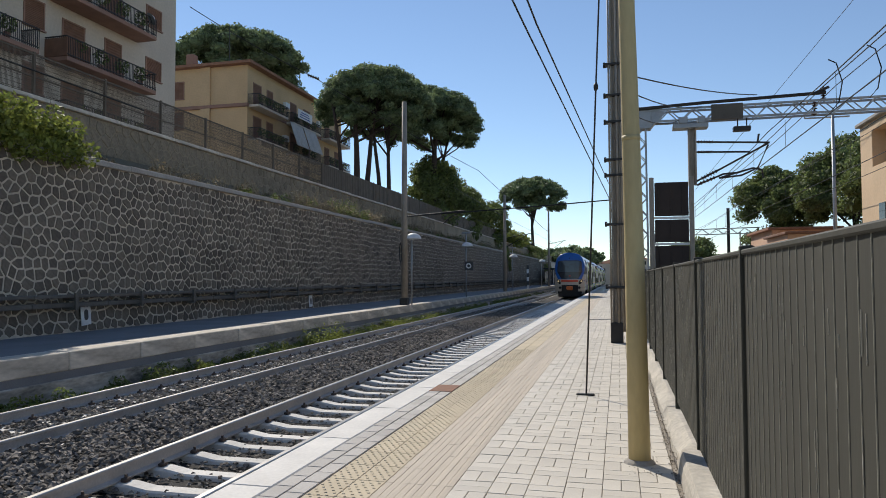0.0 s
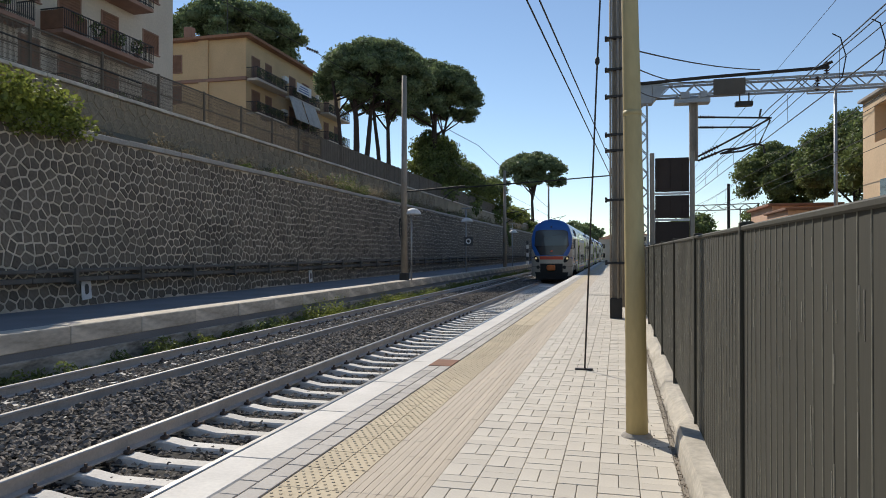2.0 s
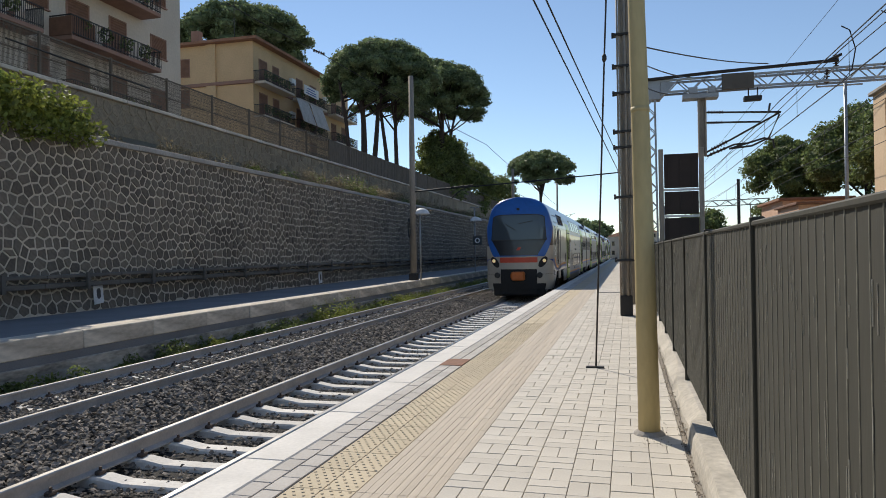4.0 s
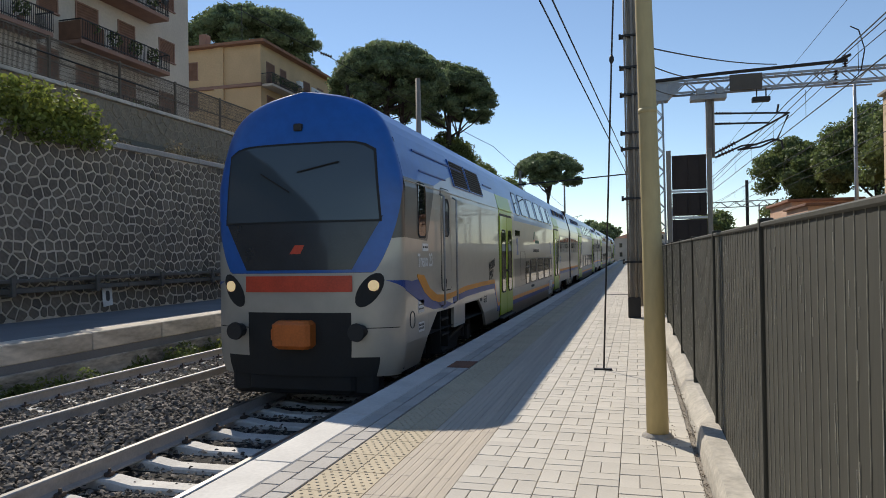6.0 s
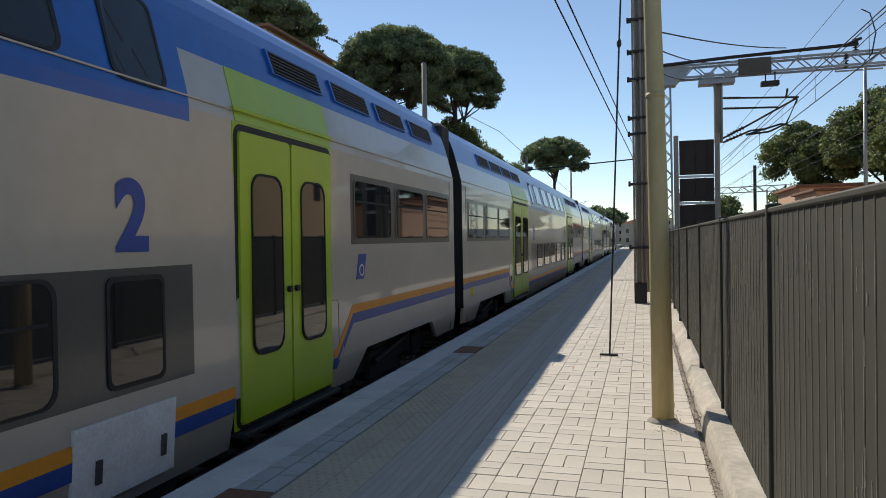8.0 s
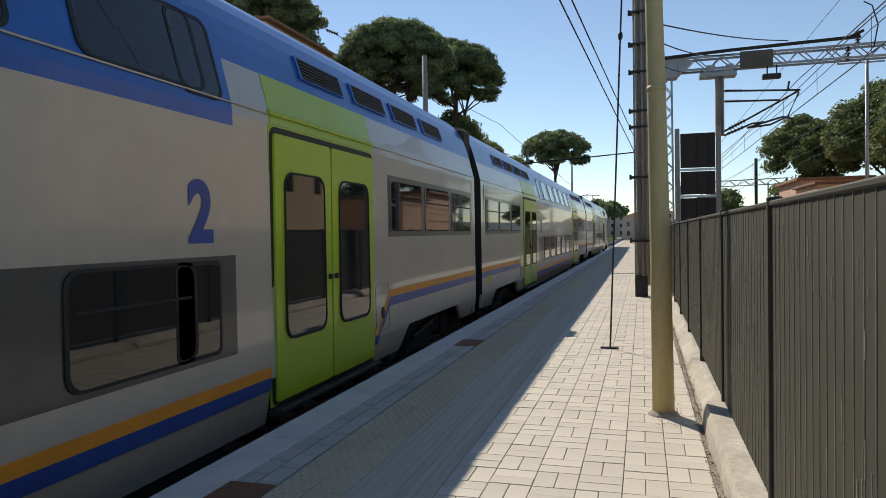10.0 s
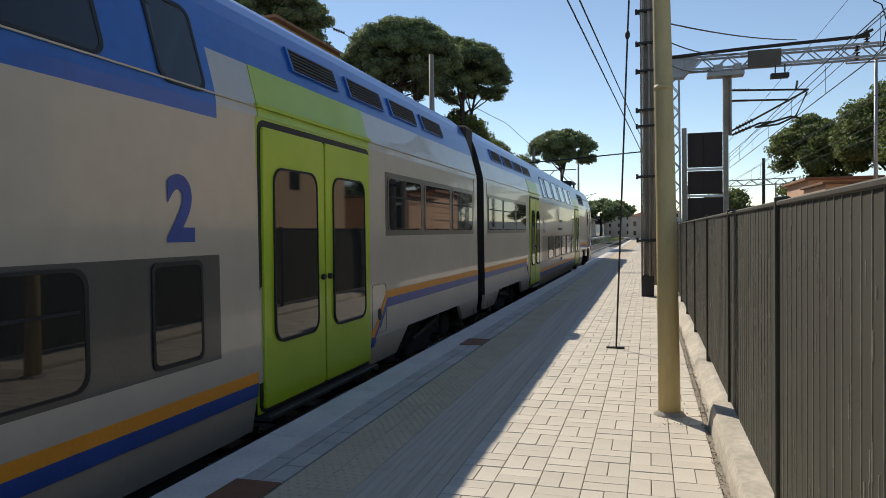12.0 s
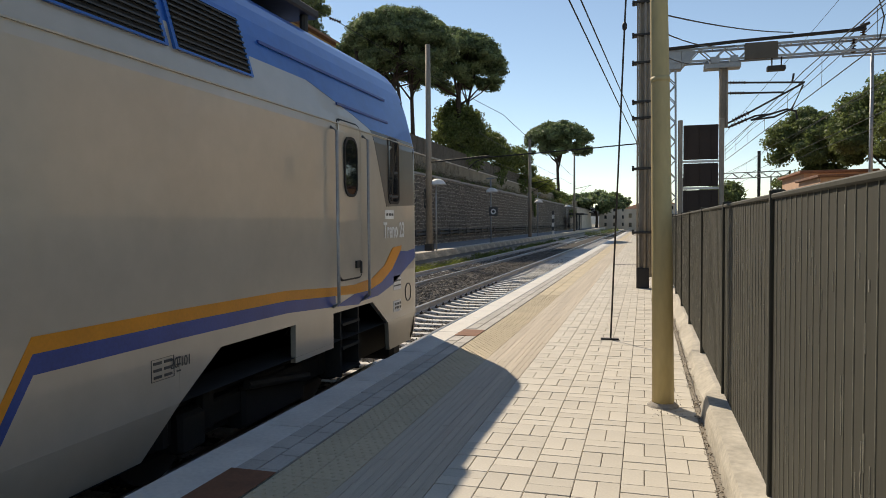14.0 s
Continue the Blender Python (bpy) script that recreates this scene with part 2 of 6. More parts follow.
        return self.add(list(outer) + list(inner), fs, slot)

    def mesh(self, name, *mats, smooth=False):
        me = bpy.data.meshes.new(name)
        me.from_pydata(self.v, [], self.f)
        for m in mats:
            me.materials.append(m)
        if len(mats) > 1:
            me.polygons.foreach_set("material_index", self.mi)
        if smooth:
            me.polygons.foreach_set("use_smooth", [True] * len(me.polygons))
        me.update()
        return me


def part(name, b, material, parent=None, label="", smooth=False):
    """Links a Build as one mesh object, under a thing or part where one is given."""
    mats = material if isinstance(material, (list, tuple)) else [material]
    ob = new(name, b.mesh(name, *mats, smooth=smooth))
    if parent is not None:
        ob.parent = parent
    if label:
        tagged(ob, label)
    return ob


def thing(name, label, category, at=(0, 0, 0), group=""):
    e = new(name)
    e.empty_display_size = 0.2
    e.location = at
    return tagged(e, label, category, group)


def structure(name, b, material, label="", smooth=False):
    return tagged(part(name, b, material, None, label, smooth), kind="structure")


def fix_normals(me):
    bm = bmesh.new()
    bm.from_mesh(me)
    bmesh.ops.recalc_face_normals(bm, faces=bm.faces)
    bm.to_mesh(me)
    bm.free()


def rounded(u0, u1, z0, z1, r, n=4):
    """Corner points of a rounded rectangle, counter-clockwise."""
    pts = []
    for cx, cz, a in ((u1 - r, z0 + r, -90), (u1 - r, z1 - r, 0), (u0 + r, z1 - r, 90), (u0 + r, z0 + r, 180)):
        for i in range(n + 1):
            w = radians(a + 90 * i / n)
            pts.append((cx + r * math.cos(w), cz + r * math.sin(w)))
    return pts


# ---- plan ----
RAIL_Z = -0.52
AXIS_1, AXIS_2 = -4.46, -8.10
EDGE = -2.70
P2_EDGE, P2_Z = -9.95, 0.10
WALL_X, WALL_TOP = -13.5, 4.75
BANK_X, BANK_TOP = -16.3, 6.75
Y0, Y1 = -25.0, 190.0
FENCE_X, FENCE_TOP = 0.57, 1.585

# ---- ground and structure ----
g = Build()
g.add([(-1500, -1500, -1.25), (1500, -1500, -1.25), (1500, 2500, -1.25), (-1500, 2500, -1.25)], [(0, 1, 2, 3)])
structure("ground", g, M_GROUND, "dusty ground reaching the horizon")

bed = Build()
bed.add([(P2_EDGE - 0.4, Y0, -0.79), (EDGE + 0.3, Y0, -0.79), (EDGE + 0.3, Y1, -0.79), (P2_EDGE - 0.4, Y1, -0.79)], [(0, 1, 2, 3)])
structure("track_bed", bed, M_BED, "gravel bed beneath both tracks, coloured as the shade between the stones")

plat = Build()
plat.box(EDGE + 0.06, 0.75, Y0, 120, -1.2, -0.03)
plat_ob = structure("platform", plat, M_CONCRETE, "concrete station platform paved with cream blocks")
joint = Build()
joint.box(EDGE + 0.08, 0.42, Y0, 120, -0.035, -0.012)
part("paving_bed", joint, M_JOINT, plat_ob, "dark sandy joints of the paving")

p2 = Build()
p2.box(WALL_X - 0.2, P2_EDGE - 0.02, Y0, Y1, -1.2, P2_Z - 0.01)
p2_ob = structure("platform_far", p2, M_ASPHALT, "asphalt platform beneath the stone retaining wall")
cop = Build()
cop.box(-0.55, 0, 0.006, 1.994, -0.34, 0, c=0.015)
COPE_ME = cop.mesh("edge_slab", M_WORN)
for i in range(int((Y1 - Y0) / 2)):
    o = new("edge_slab", COPE_ME)
    o.parent = p2_ob
    o.location = (P2_EDGE + random.uniform(-0.012, 0.012), Y0 + 2 * i, P2_Z + random.uniform(-0.008, 0.004))
p2w = Build()
p2w.box(P2_EDGE - 0.30, P2_EDGE - 0.03, Y0, Y1, -0.46, P2_Z - 0.2)
p2w.box(P2_EDGE - 0.30, P2_EDGE + 0.03, Y0, Y1, -1.0, -0.40, c=0.02)
part("platform_face", p2w, M_GRIME, p2_ob, "concrete platform face with black grime patches")

# ---- tracks ----
def rail_mesh():
    prof = [(-0.075, -0.17), (0.075, -0.17), (0.075, -0.155), (0.012, -0.135), (0.010, -0.045), (0.035, -0.035), (0.036, -0.008), (0.028, 0.0), (-0.028, 0.0), (-0.036, -0.008), (-0.035, -0.035), (-0.010, -0.045), (-0.012, -0.135), (-0.075, -0.155)]
    b = Build()
    n = len(prof)
    for y in (Y0, Y1):
        b.v.extend([(x, y, z) for x, z in prof])
    for i in range(n):
        j = (i + 1) % n
        b.f.append((i, j, n + j, n + i))
        b.mi.append(1 if i in (6, 7, 8) else 0)
    return b.mesh("rail", M_RAIL, M_RAILTOP)


def sleeper_mesh():
    b = Build()
    xs = (-1.25, -1.22, -0.55, -0.30, 0.30, 0.55, 1.22, 1.25)
    zs = (-0.20, -0.17, -0.175, -0.215, -0.215, -0.175, -0.17, -0.20)
    vs = []
    for x, z in zip(xs, zs):
        vs += [(x, -0.14, -0.42), (x, -0.11, z - 0.02), (x, -0.09, z), (x, 0.09, z), (x, 0.11, z - 0.02), (x, 0.14, -0.42)]
    fs = [(0, 1, 2, 3, 4, 5), tuple(range(47, 41, -1))]
    for k in range(7):
        for i in range(5):
            fs.append((k * 6 + i, k * 6 + 6 + i, k * 6 + 7 + i, k * 6 + 1 + i))
    b.add(vs, fs)
    me = b.mesh("sleeper", M_SLEEPER)
    fix_normals(me)
    return me


def clip_mesh():
    b = Build()
    for s in (-1, 1):
        b.box(s * 0.08, s * 0.15, -0.05, 0.05, -0.175, -0.13, c=0.01)
        b.tube([(s * 0.115, 0, -0.17), (s * 0.115, 0, -0.095)], 0.016, 6)
    return b.mesh("clip", M_CLIP)


RAIL_ME, SLEEPER_ME, CLIP_ME = rail_mesh(), sleeper_mesh(), clip_mesh()
for axis, label in ((AXIS_1, "railway track beside the paved platform"), (AXIS_2, "railway track below the stone wall")):
    tr = tagged(thing("railway_track", label, "railway track", (axis, 0, RAIL_Z)), kind="structure")
    for s in (-0.75, 0.75):
        r = new("rail", RAIL_ME)
        r.parent = tr
        r.location.x = s
    for i in range(150):
        y = 0.25 + i * 0.62
        sl = new("sleeper", SLEEPER_ME)
        sl.parent = tr
        sl.location = (random.uniform(-0.015, 0.015), y, 0)
        sl.rotation_euler.z = random.uniform(-0.008, 0.008)
        if i < 40:
            for s in (-0.75, 0.75):
                c = new("rail_clip", CLIP_ME)
                c.parent = tr
                c.location = (s, y, 0)


def stones(name, label, boxes, material, parent=None):
    """Loose angular stones scattered over flat strips: (count, x0, x1, y0, y1, z, size)."""
    rng = np.random.default_rng(5)
    base = np.array([(1, 0, 0), (0, 1, 0), (-1, 0, 0), (0, -1, 0), (0, 0, 1), (0.6, 0.6, 0.5), (-0.6, 0.5, 0.6), (0.4, -0.7, 0.5)], float)
    faces = [(0, 5, 7), (0, 1, 5), (1, 6, 5), (1, 2, 6), (2, 3, 6), (3, 7, 6), (3, 0, 7), (5, 4, 7), (5, 6, 4), (6, 7, 4)]
    vs, fs, o = [], [], 0
    for count, x0, x1, ya, yb, z, size in boxes:
        u = rng.random((count, 2))
        ys = ya + (yb - ya) * u[:, 1] ** 1.6
        x = x0 + (x1 - x0) * u[:, 0]
        for k in range(count):
            w = rng.uniform(0, 6.28)
            s = size * rng.uniform(0.6, 1.3) * np.array([1, rng.uniform(0.6, 1), rng.uniform(0.5, 0.9)])
            p = (base + rng.normal(0, 0.14, base.shape)) * s
            cw, sw = math.cos(w), math.sin(w)
            q = np.column_stack((p[:, 0] * cw - p[:, 1] * sw + x[k], p[:, 0] * sw + p[:, 1] * cw + ys[k], p[:, 2] + z + rng.uniform(-0.02, 0.015)))
            vs.append(q)
            fs.extend([(a + o, b + o, c + o) for a, b, c in faces])
            o += 8
    b = Build()
    b.v, b.f = np.concatenate(vs).tolist(), fs
    b.mi = [0] * len(fs)
    ob = part(name, b, material, parent, label)
    return tagged(ob, category="gravel", kind="stuff")


stones("ballast", "grey brown crushed stone ballast between the rails", [
    (17000, AXIS_1 - 2.1, EDGE + 0.05, 1.5, 45, RAIL_Z - 0.240, 0.032),
    (21000, AXIS_2 + 0.95, AXIS_1 - 0.95, 3.0, 50, RAIL_Z - 0.105, 0.044),
    (24000, AXIS_2 - 1.3, AXIS_2 + 1.1, 6.0, 75, RAIL_Z - 0.178, 0.038),
], M_BALLAST)
# the shoulder takes the same painted gap shade under its loose stones
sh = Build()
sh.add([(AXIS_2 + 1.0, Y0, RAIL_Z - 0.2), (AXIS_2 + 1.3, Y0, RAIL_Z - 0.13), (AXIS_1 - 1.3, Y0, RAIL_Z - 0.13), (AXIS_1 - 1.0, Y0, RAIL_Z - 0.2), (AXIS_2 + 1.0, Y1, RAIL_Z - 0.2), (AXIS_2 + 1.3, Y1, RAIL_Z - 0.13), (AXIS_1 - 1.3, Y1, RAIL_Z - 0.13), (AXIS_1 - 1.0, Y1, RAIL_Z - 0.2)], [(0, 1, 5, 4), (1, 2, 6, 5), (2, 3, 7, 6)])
structure("ballast_shoulder", sh, M_BED, "packed ballast between the two tracks, coloured as the shade between the stones")

# ---- retaining wall on the far side ----
wall = Build()
wall.box(WALL_X - 1.2, WALL_X, Y0, Y1, -1.2, WALL_TOP - 0.16)
wall_ob = structure("wall_retaining", wall, M_MORTAR, "tall retaining wall of dark polygonal stones with pale joints")
wc = Build()
wc.box(-0.75, 0.10, 0.005, 2.495, -0.16, 0, c=0.015)
CAPSTONE_ME = wc.mesh("capstone", M_CONCRETE)
for i in range(int((Y1 - Y0) / 2.5)):
    o = new("capstone", CAPSTONE_ME)
    o.parent = wall_ob
    o.location = (WALL_X + random.uniform(-0.01, 0.01), Y0 + 2.5 * i, WALL_TOP + random.uniform(-0.012, 0.012))
# the wall leans back a little towards the bank
wall_ob.matrix_basis = Matrix.Translation((WALL_X, 0, P2_Z)) @ Matrix.Rotation(-0.085, 4, "Y") @ Matrix.Translation((-WALL_X, 0, -P2_Z))

# ---- fence beside the platform ----
def fence_panel(length, pitch=0.098, ridge=0.0018):
    """A folded sheet with narrow upright ridges; x is its thickness, y its length."""
    b = Build()
    n = int(length / pitch)
    p = length / n
    prof = [(0.0, 0.0)]
    for i in range(n):
        y = i * p
        prof += [(0.0, y + p * 0.45), (0.0012, y + p * 0.47), (0.0012, y + p * 0.87), (0.0, y + p * 0.885), (-ridge, y + p * 0.91), (-ridge, y + p * 0.945), (0.0, y + p * 0.955), (0.0, y + p)]
    for x, y in prof:
        b.v += [(x, y, 0.18), (x, y, FENCE_TOP - 0.02)]
    for i in range(len(prof) - 1):
        b.f.append((2 * i, 2 * i + 2, 2 * i + 3, 2 * i + 1))
        # slot 1 gives ridge faces their painted sunlit tone
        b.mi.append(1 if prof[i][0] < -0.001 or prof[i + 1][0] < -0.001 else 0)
    for z0, z1 in ((0.22, 0.26), (0.85, 0.89)):
        b.box(0.035, 0.075, 0, length, z0, z1)
    return b


plinth = Build()
PL_RNG = random.Random(8)
N_PL = 150
for i in range(N_PL + 1):
    yy = -6 + 66 * (i / N_PL) ** 1.5
    j = [PL_RNG.uniform(-0.012, 0.012) for _ in range(5)]
    if yy < 5.62:
        ring = [(0.415 + j[0] * 0.5, -0.05), (0.425 + j[1] * 0.5, 0.10 + j[2]), (0.445 + j[3] * 0.6, 0.165 + j[4] * 0.4), (0.56, 0.172 + j[2] * 0.3), (0.80, 0.17), (0.80, -0.3)]
    else:
        sag = 0.03 * noise.noise((yy * 1.3, 4, 0))
        ring = [(0.425 + j[0] + sag, -0.05), (0.445 + j[1] * 1.6 + sag, 0.03 + j[2]), (0.50 + j[3] * 2 + sag, 0.085 + j[4] * 1.5), (0.56, 0.12 + j[2] + sag), (0.80, 0.12), (0.80, -0.3)]
    plinth.v += [(x, yy, z) for x, z in ring]
for i in range(N_PL):
    for k in range(5):
        a = i * 6 + k
        plinth.f.append((a, a + 6, a + 7, a + 1))
        plinth.mi.append(0)
structure("fence_plinth", plinth, M_PLINTH, "crumbling concrete plinth beneath the sheet fence")
stones("grit", "loose grit and soil along the plinth", [(2200, 0.365, 0.45, 2.0, 14, 0.0, 0.006), (160, 0.04, 0.30, 5.4, 6.1, 0.0, 0.005)], M_GRIT)
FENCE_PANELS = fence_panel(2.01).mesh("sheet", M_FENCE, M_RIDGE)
cap_b = Build()
cap_b.box(-0.012, 0.05, 0, 2.03, FENCE_TOP - 0.025, FENCE_TOP, c=0.006)
CAP_ME = cap_b.mesh("top_rail", M_FENCE)
post_b = Build()
post_b.box(-0.016, 0.05, -0.022, 0.022, 0.06, FENCE_TOP + 0.02, c=0.006)
POST_ME = post_b.mesh("post", M_FENCE)
STREAK_RNG = random.Random(3)
for i in range(-3, 26):
    y = 3.52 + i * 2.03
    f = thing("sheet_fence", "brown grey corrugated sheet steel fence panel with pale scratches", "fence", (FENCE_X, y, 0), "fence panels along the platform")
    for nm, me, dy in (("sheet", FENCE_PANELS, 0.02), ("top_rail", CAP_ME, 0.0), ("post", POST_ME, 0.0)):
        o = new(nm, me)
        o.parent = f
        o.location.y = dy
    if -2 <= i < 6:
        s = Build()
        for k in range(45):
            yy = STREAK_RNG.uniform(0.07, 1.97)
            zz = STREAK_RNG.uniform(0.35, FENCE_TOP - 0.1)
            ln = STREAK_RNG.uniform(0.03, 0.13)
            s.box(-0.0025, -0.0005, yy - 0.035, yy - 0.0332, zz, zz + ln)
        tagged(part("scratching", s, M_STREAK, f, "pale vertical scratches"), kind="stuff")

# ---- poles on the platform ----
yp = thing("platform_pole", "cream yellow painted steel pole on the paved platform", "pole", (0.146, 5.76, 0))
b = Build()
b.tube([(0, 0, 0), (-0.012, 0, 1.2), (-0.03, 0, 2.5), (-0.05, 0, 3.6), (-0.10, 0, 7.5)], [0.085, 0.079, 0.071, 0.064, 0.055], 20)
part("shaft", b, M_YELLOW, yp, smooth=True)
b = Build()
b.tube([(0, 0, -0.005), (0, 0, 0.012), (0.0, 0, 0.03)], [0.13, 0.115, 0.09], 14)
part("base_mortar", b, M_CONCRETE, yp, "crumbling mortar collar")
b = Build()
b.tube([(-0.030, 0, 2.55), (-0.031, 0, 2.59)], 0.0735, 20)
part("collar", b, M_YELLOW, yp, smooth=True)

mast = thing("catenary_mast", "weathered steel catenary mast with clamped cables", "mast", (-0.02, 16.0, 0))
b = Build()
for sx in (-0.085, 0.085):
    b.box(sx - 0.02, sx + 0.02, -0.07, 0.07, 0, 9.5, c=0.006)
b.box(-0.07, 0.07, -0.012, 0.012, 0, 9.5)
part("shaft", b, M_MAST, mast)
for sx, r in ((-0.13, 0.022), (0.13, 0.03), (0.17, 0.018), (0.03, 0.03)):
    b = Build()
    b.tube([(sx, -0.09, 0.25), (sx, -0.09, 9.4)], r, 8)
    part("conduit", b, M_MAST, mast, "cable conduit strapped to the mast", smooth=True)
for z in (1.2, 2.6, 3.7, 4.05, 4.9, 5.5, 6.2):
    b = Build()
    b.box(-0.22, 0.22, -0.13, 0.10, z, z + 0.05, c=0.008)
    b.box(-0.25, -0.20, -0.04, 0.04, z - 0.02, z + 0.09, c=0.005)
    part("clamp", b, M_DARKSTEEL, mast)
b = Build()
b.box(-0.15, 0.12, -0.12, 0.12, 0, 0.45, c=0.01)
part("foot", b, M_DARKSTEEL, mast, "rust-dark boxed mast foot")

rod = thing("earthing_rod", "thin dark steel rod on a small floor plate", "rod", (-0.40, 8.85, 0))
b = Build()
b.tube([(0, 0, 0.01), (0.16, 0.05, 3.85), (0.24, 0.05, 5.6), (0.30, 0.05, 7.5)], 0.011, 8)
part("shaft", b, M_DARKSTEEL, rod, smooth=True)
b = Build()
b.tube([(0.155, 0.05, 3.80), (0.16, 0.05, 3.83), (0.16, 0.05, 3.87), (0.163, 0.05, 3.90)], [0.015, 0.03, 0.03, 0.015], 10)
part("ball", b, M_DARKSTEEL, rod, smooth=True)
b = Build()
b.box(-0.12, 0.10, -0.03, 0.03, 0.0, 0.02, c=0.004)
part("floor_plate", b, M_DARKSTEEL, rod)

# ---- train ----
PROFILE = [(1.34, -0.16), (1.40, 0.0), (1.42, 0.25), (1.42, 2.42), (1.412, 2.50), (1.39, 2.60), (1.352, 2.75), (1.315, 2.90), (1.27, 3.05), (1.215, 3.20), (1.14, 3.34), (1.04, 3.46), (0.91, 3.56), (0.74, 3.65), (0.52, 3.72), (0.26, 3.765), (0.0, 3.78)]
PZ, PX = [p[1] for p in PROFILE], [p[0] for p in PROFILE]


def half_width(z):
    return float(np.interp(z, PZ, PX))


def side_patch(b, pts, side, out=0.006, slot=0, lip=0.0):
    """A flush panel on the car's flank from (y, z) corners; lip draws its edge in."""
    ring = pts if side > 0 else pts[::-1]
    o = [(side * (half_width(z) - 0.004), y, z) for y, z in ring]
    cy, cz = sum(p[0] for p in ring) / len(ring), sum(p[1] for p in ring) / len(ring)
    i = []
    for y, z in ring:
        d = math.hypot(y - cy, z - cz)
        k = 1 - lip / d if lip else 1
        yy, zz = cy + (y - cy) * k, cz + (z - cz) * k
        i.append((side * (half_width(zz) + out), yy, zz))
    b.prism(o, i, slot)


def frame_ring(b, pts, side, w, out=0.012, slot=0):
    ring = pts if side > 0 else pts[::-1]
    cy, cz = sum(p[0] for p in ring) / len(ring), sum(p[1] for p in ring) / len(ring)
    n = len(ring)
    vs = []
    for grow, o in ((w, -0.003), (w, out), (0, out), (0, -0.003)):
        for y, z in ring:
            d = math.hypot(y - cy, z - cz)
            k = 1 + grow / d
            yy, zz = cy + (y - cy) * k, cz + (z - cz) * k
            vs.append((side * (half_width(zz) + o), yy, zz))
    fs = [(k * n + i, k * n + (i + 1) % n, k * n + n + (i + 1) % n, k * n + n + i) for k in range(3) for i in range(n)]
    b.add(vs, fs, slot)


def train_window(car, side, y0, y1, z0, z1, r=0.09, frame_mat=None):
    pts = rounded(y0, y1, z0, z1, r)
    b = Build()
    frame_ring(b, pts, side, 0.035, 0.012)
    w = part("window", b, frame_mat or M_BLACK, car)
    p = Build()
    side_patch(p, pts, side, 0.009)
    part("pane", p, M_GLASS, w)
    if z1 - z0 > 0.6 and y1 - y0 > 0.9:
        t = Build()
        t.add([(side * (half_width(z) + o), y, z) for y in (y0 + 0.03, y1 - 0.03) for z in (z1 - 0.235, z1 - 0.215) for o in (0.006, 0.013)], [(0, 1, 3, 2), (4, 6, 7, 5), (1, 5, 7, 3), (0, 2, 6, 4), (2, 3, 7, 6), (0, 4, 5, 1)])
        part("transom", t, M_BLACK, w)


def passenger_door(car, side, y0, y1):
    """A lime double-leaf door with its header panel and step."""
    zt, zb = 2.35, 0.02
    b = Build()
    side_patch(b, rounded(y0 - 0.04, y1 + 0.04, zb - 0.03, zt + 0.05, 0.09), side, 0.008)
    fz = Build()
    side_patch(fz, [(y0 - 0.06, zb - 0.03), (y1 + 0.06, zb - 0.03), (y1 + 0.06, 2.415), (y0 - 0.06, 2.415)], side, 0.004)
    d = part("door", b, M_SEAL, car, "lime green double-leaf passenger door")
    part("surround", fz, M_GREEN, d)
    ym = (y0 + y1) / 2
    for a, c in ((y0, ym - 0.012), (ym + 0.012, y1)):
        lf = Build()
        side_patch(lf, rounded(a, c, zb, zt, 0.04, 2), side, 0.028, lip=0.01)
        part("leaf", lf, M_GREEN, d)
        wpts = rounded(a + 0.17, c - 0.17, 0.56, 2.01, 0.13)
        fr = Build()
        frame_ring(fr, wpts, side, 0.02, 0.038)
        part("window_seal", fr, M_BLACK, d)
        p = Build()
        side_patch(p, wpts, side, 0.032)
        part("pane", p, M_GLASS, d)
    for yy in (ym - 0.07, ym + 0.07):
        h = Build()
        h.tube([(side * 1.44, yy, 1.05), (side * 1.475, yy, 1.05)], 0.028, 10)
        part("handle", h, M_DARKSTEEL, d)
    hd = Build()
    side_patch(hd, [(y0 - 0.02, 2.515), (y1 + 0.05, 2.515), (y1 + 0.05, 2.85), (y0 - 0.02, 2.85)], side, 0.007)
    part("header", hd, M_GREEN, d)
    lp = Build()
    side_patch(lp, [(y0 - 0.02, 2.42), (y1 + 0.05, 2.42), (y1 + 0.05, 2.505), (y0 - 0.02, 2.505)], side, 0.007)
    part("header_lip", lp, M_GREEN, d)
    gt = Build()
    gt.beam((side * 1.432, y0 - 0.06, 2.51), (side * 1.432, y1 + 0.07, 2.51), 0.03, 0.03)
    part("gutter", gt, M_GREEN, d)
    st = Build()
    st.box(side * 1.30, side * 1.50, y0 - 0.05, y1 + 0.05, -0.06, -0.02, c=0.006)
    part("step", st, M_DARKSTEEL, d)


def grille(car, side, y0, y1, z0, z1, slats=9):
    b = Build()
    side_patch(b, [(y0, z0), (y1, z0), (y1, z1), (y0, z1)], side, 0.014)
    gr = part("grille", b, M_BLACK, car, "dark slatted roof grille")
    f = Build()
    frame_ring(f, [(y0, z0), (y1, z0), (y1, z1), (y0, z1)], side, 0.04, 0.026)
    part("grille_frame", f, M_BLUE, gr)
    s = Build()
    for k in range(slats):
        z = z0 + (k + 0.6) * (z1 - z0) / slats
        s.beam((side * (half_width(z) + 0.020), y0, z), (side * (half_width(z) + 0.020), y1, z), 0.022, 0.012)
    part("slats", s, M_GRILLE, gr)


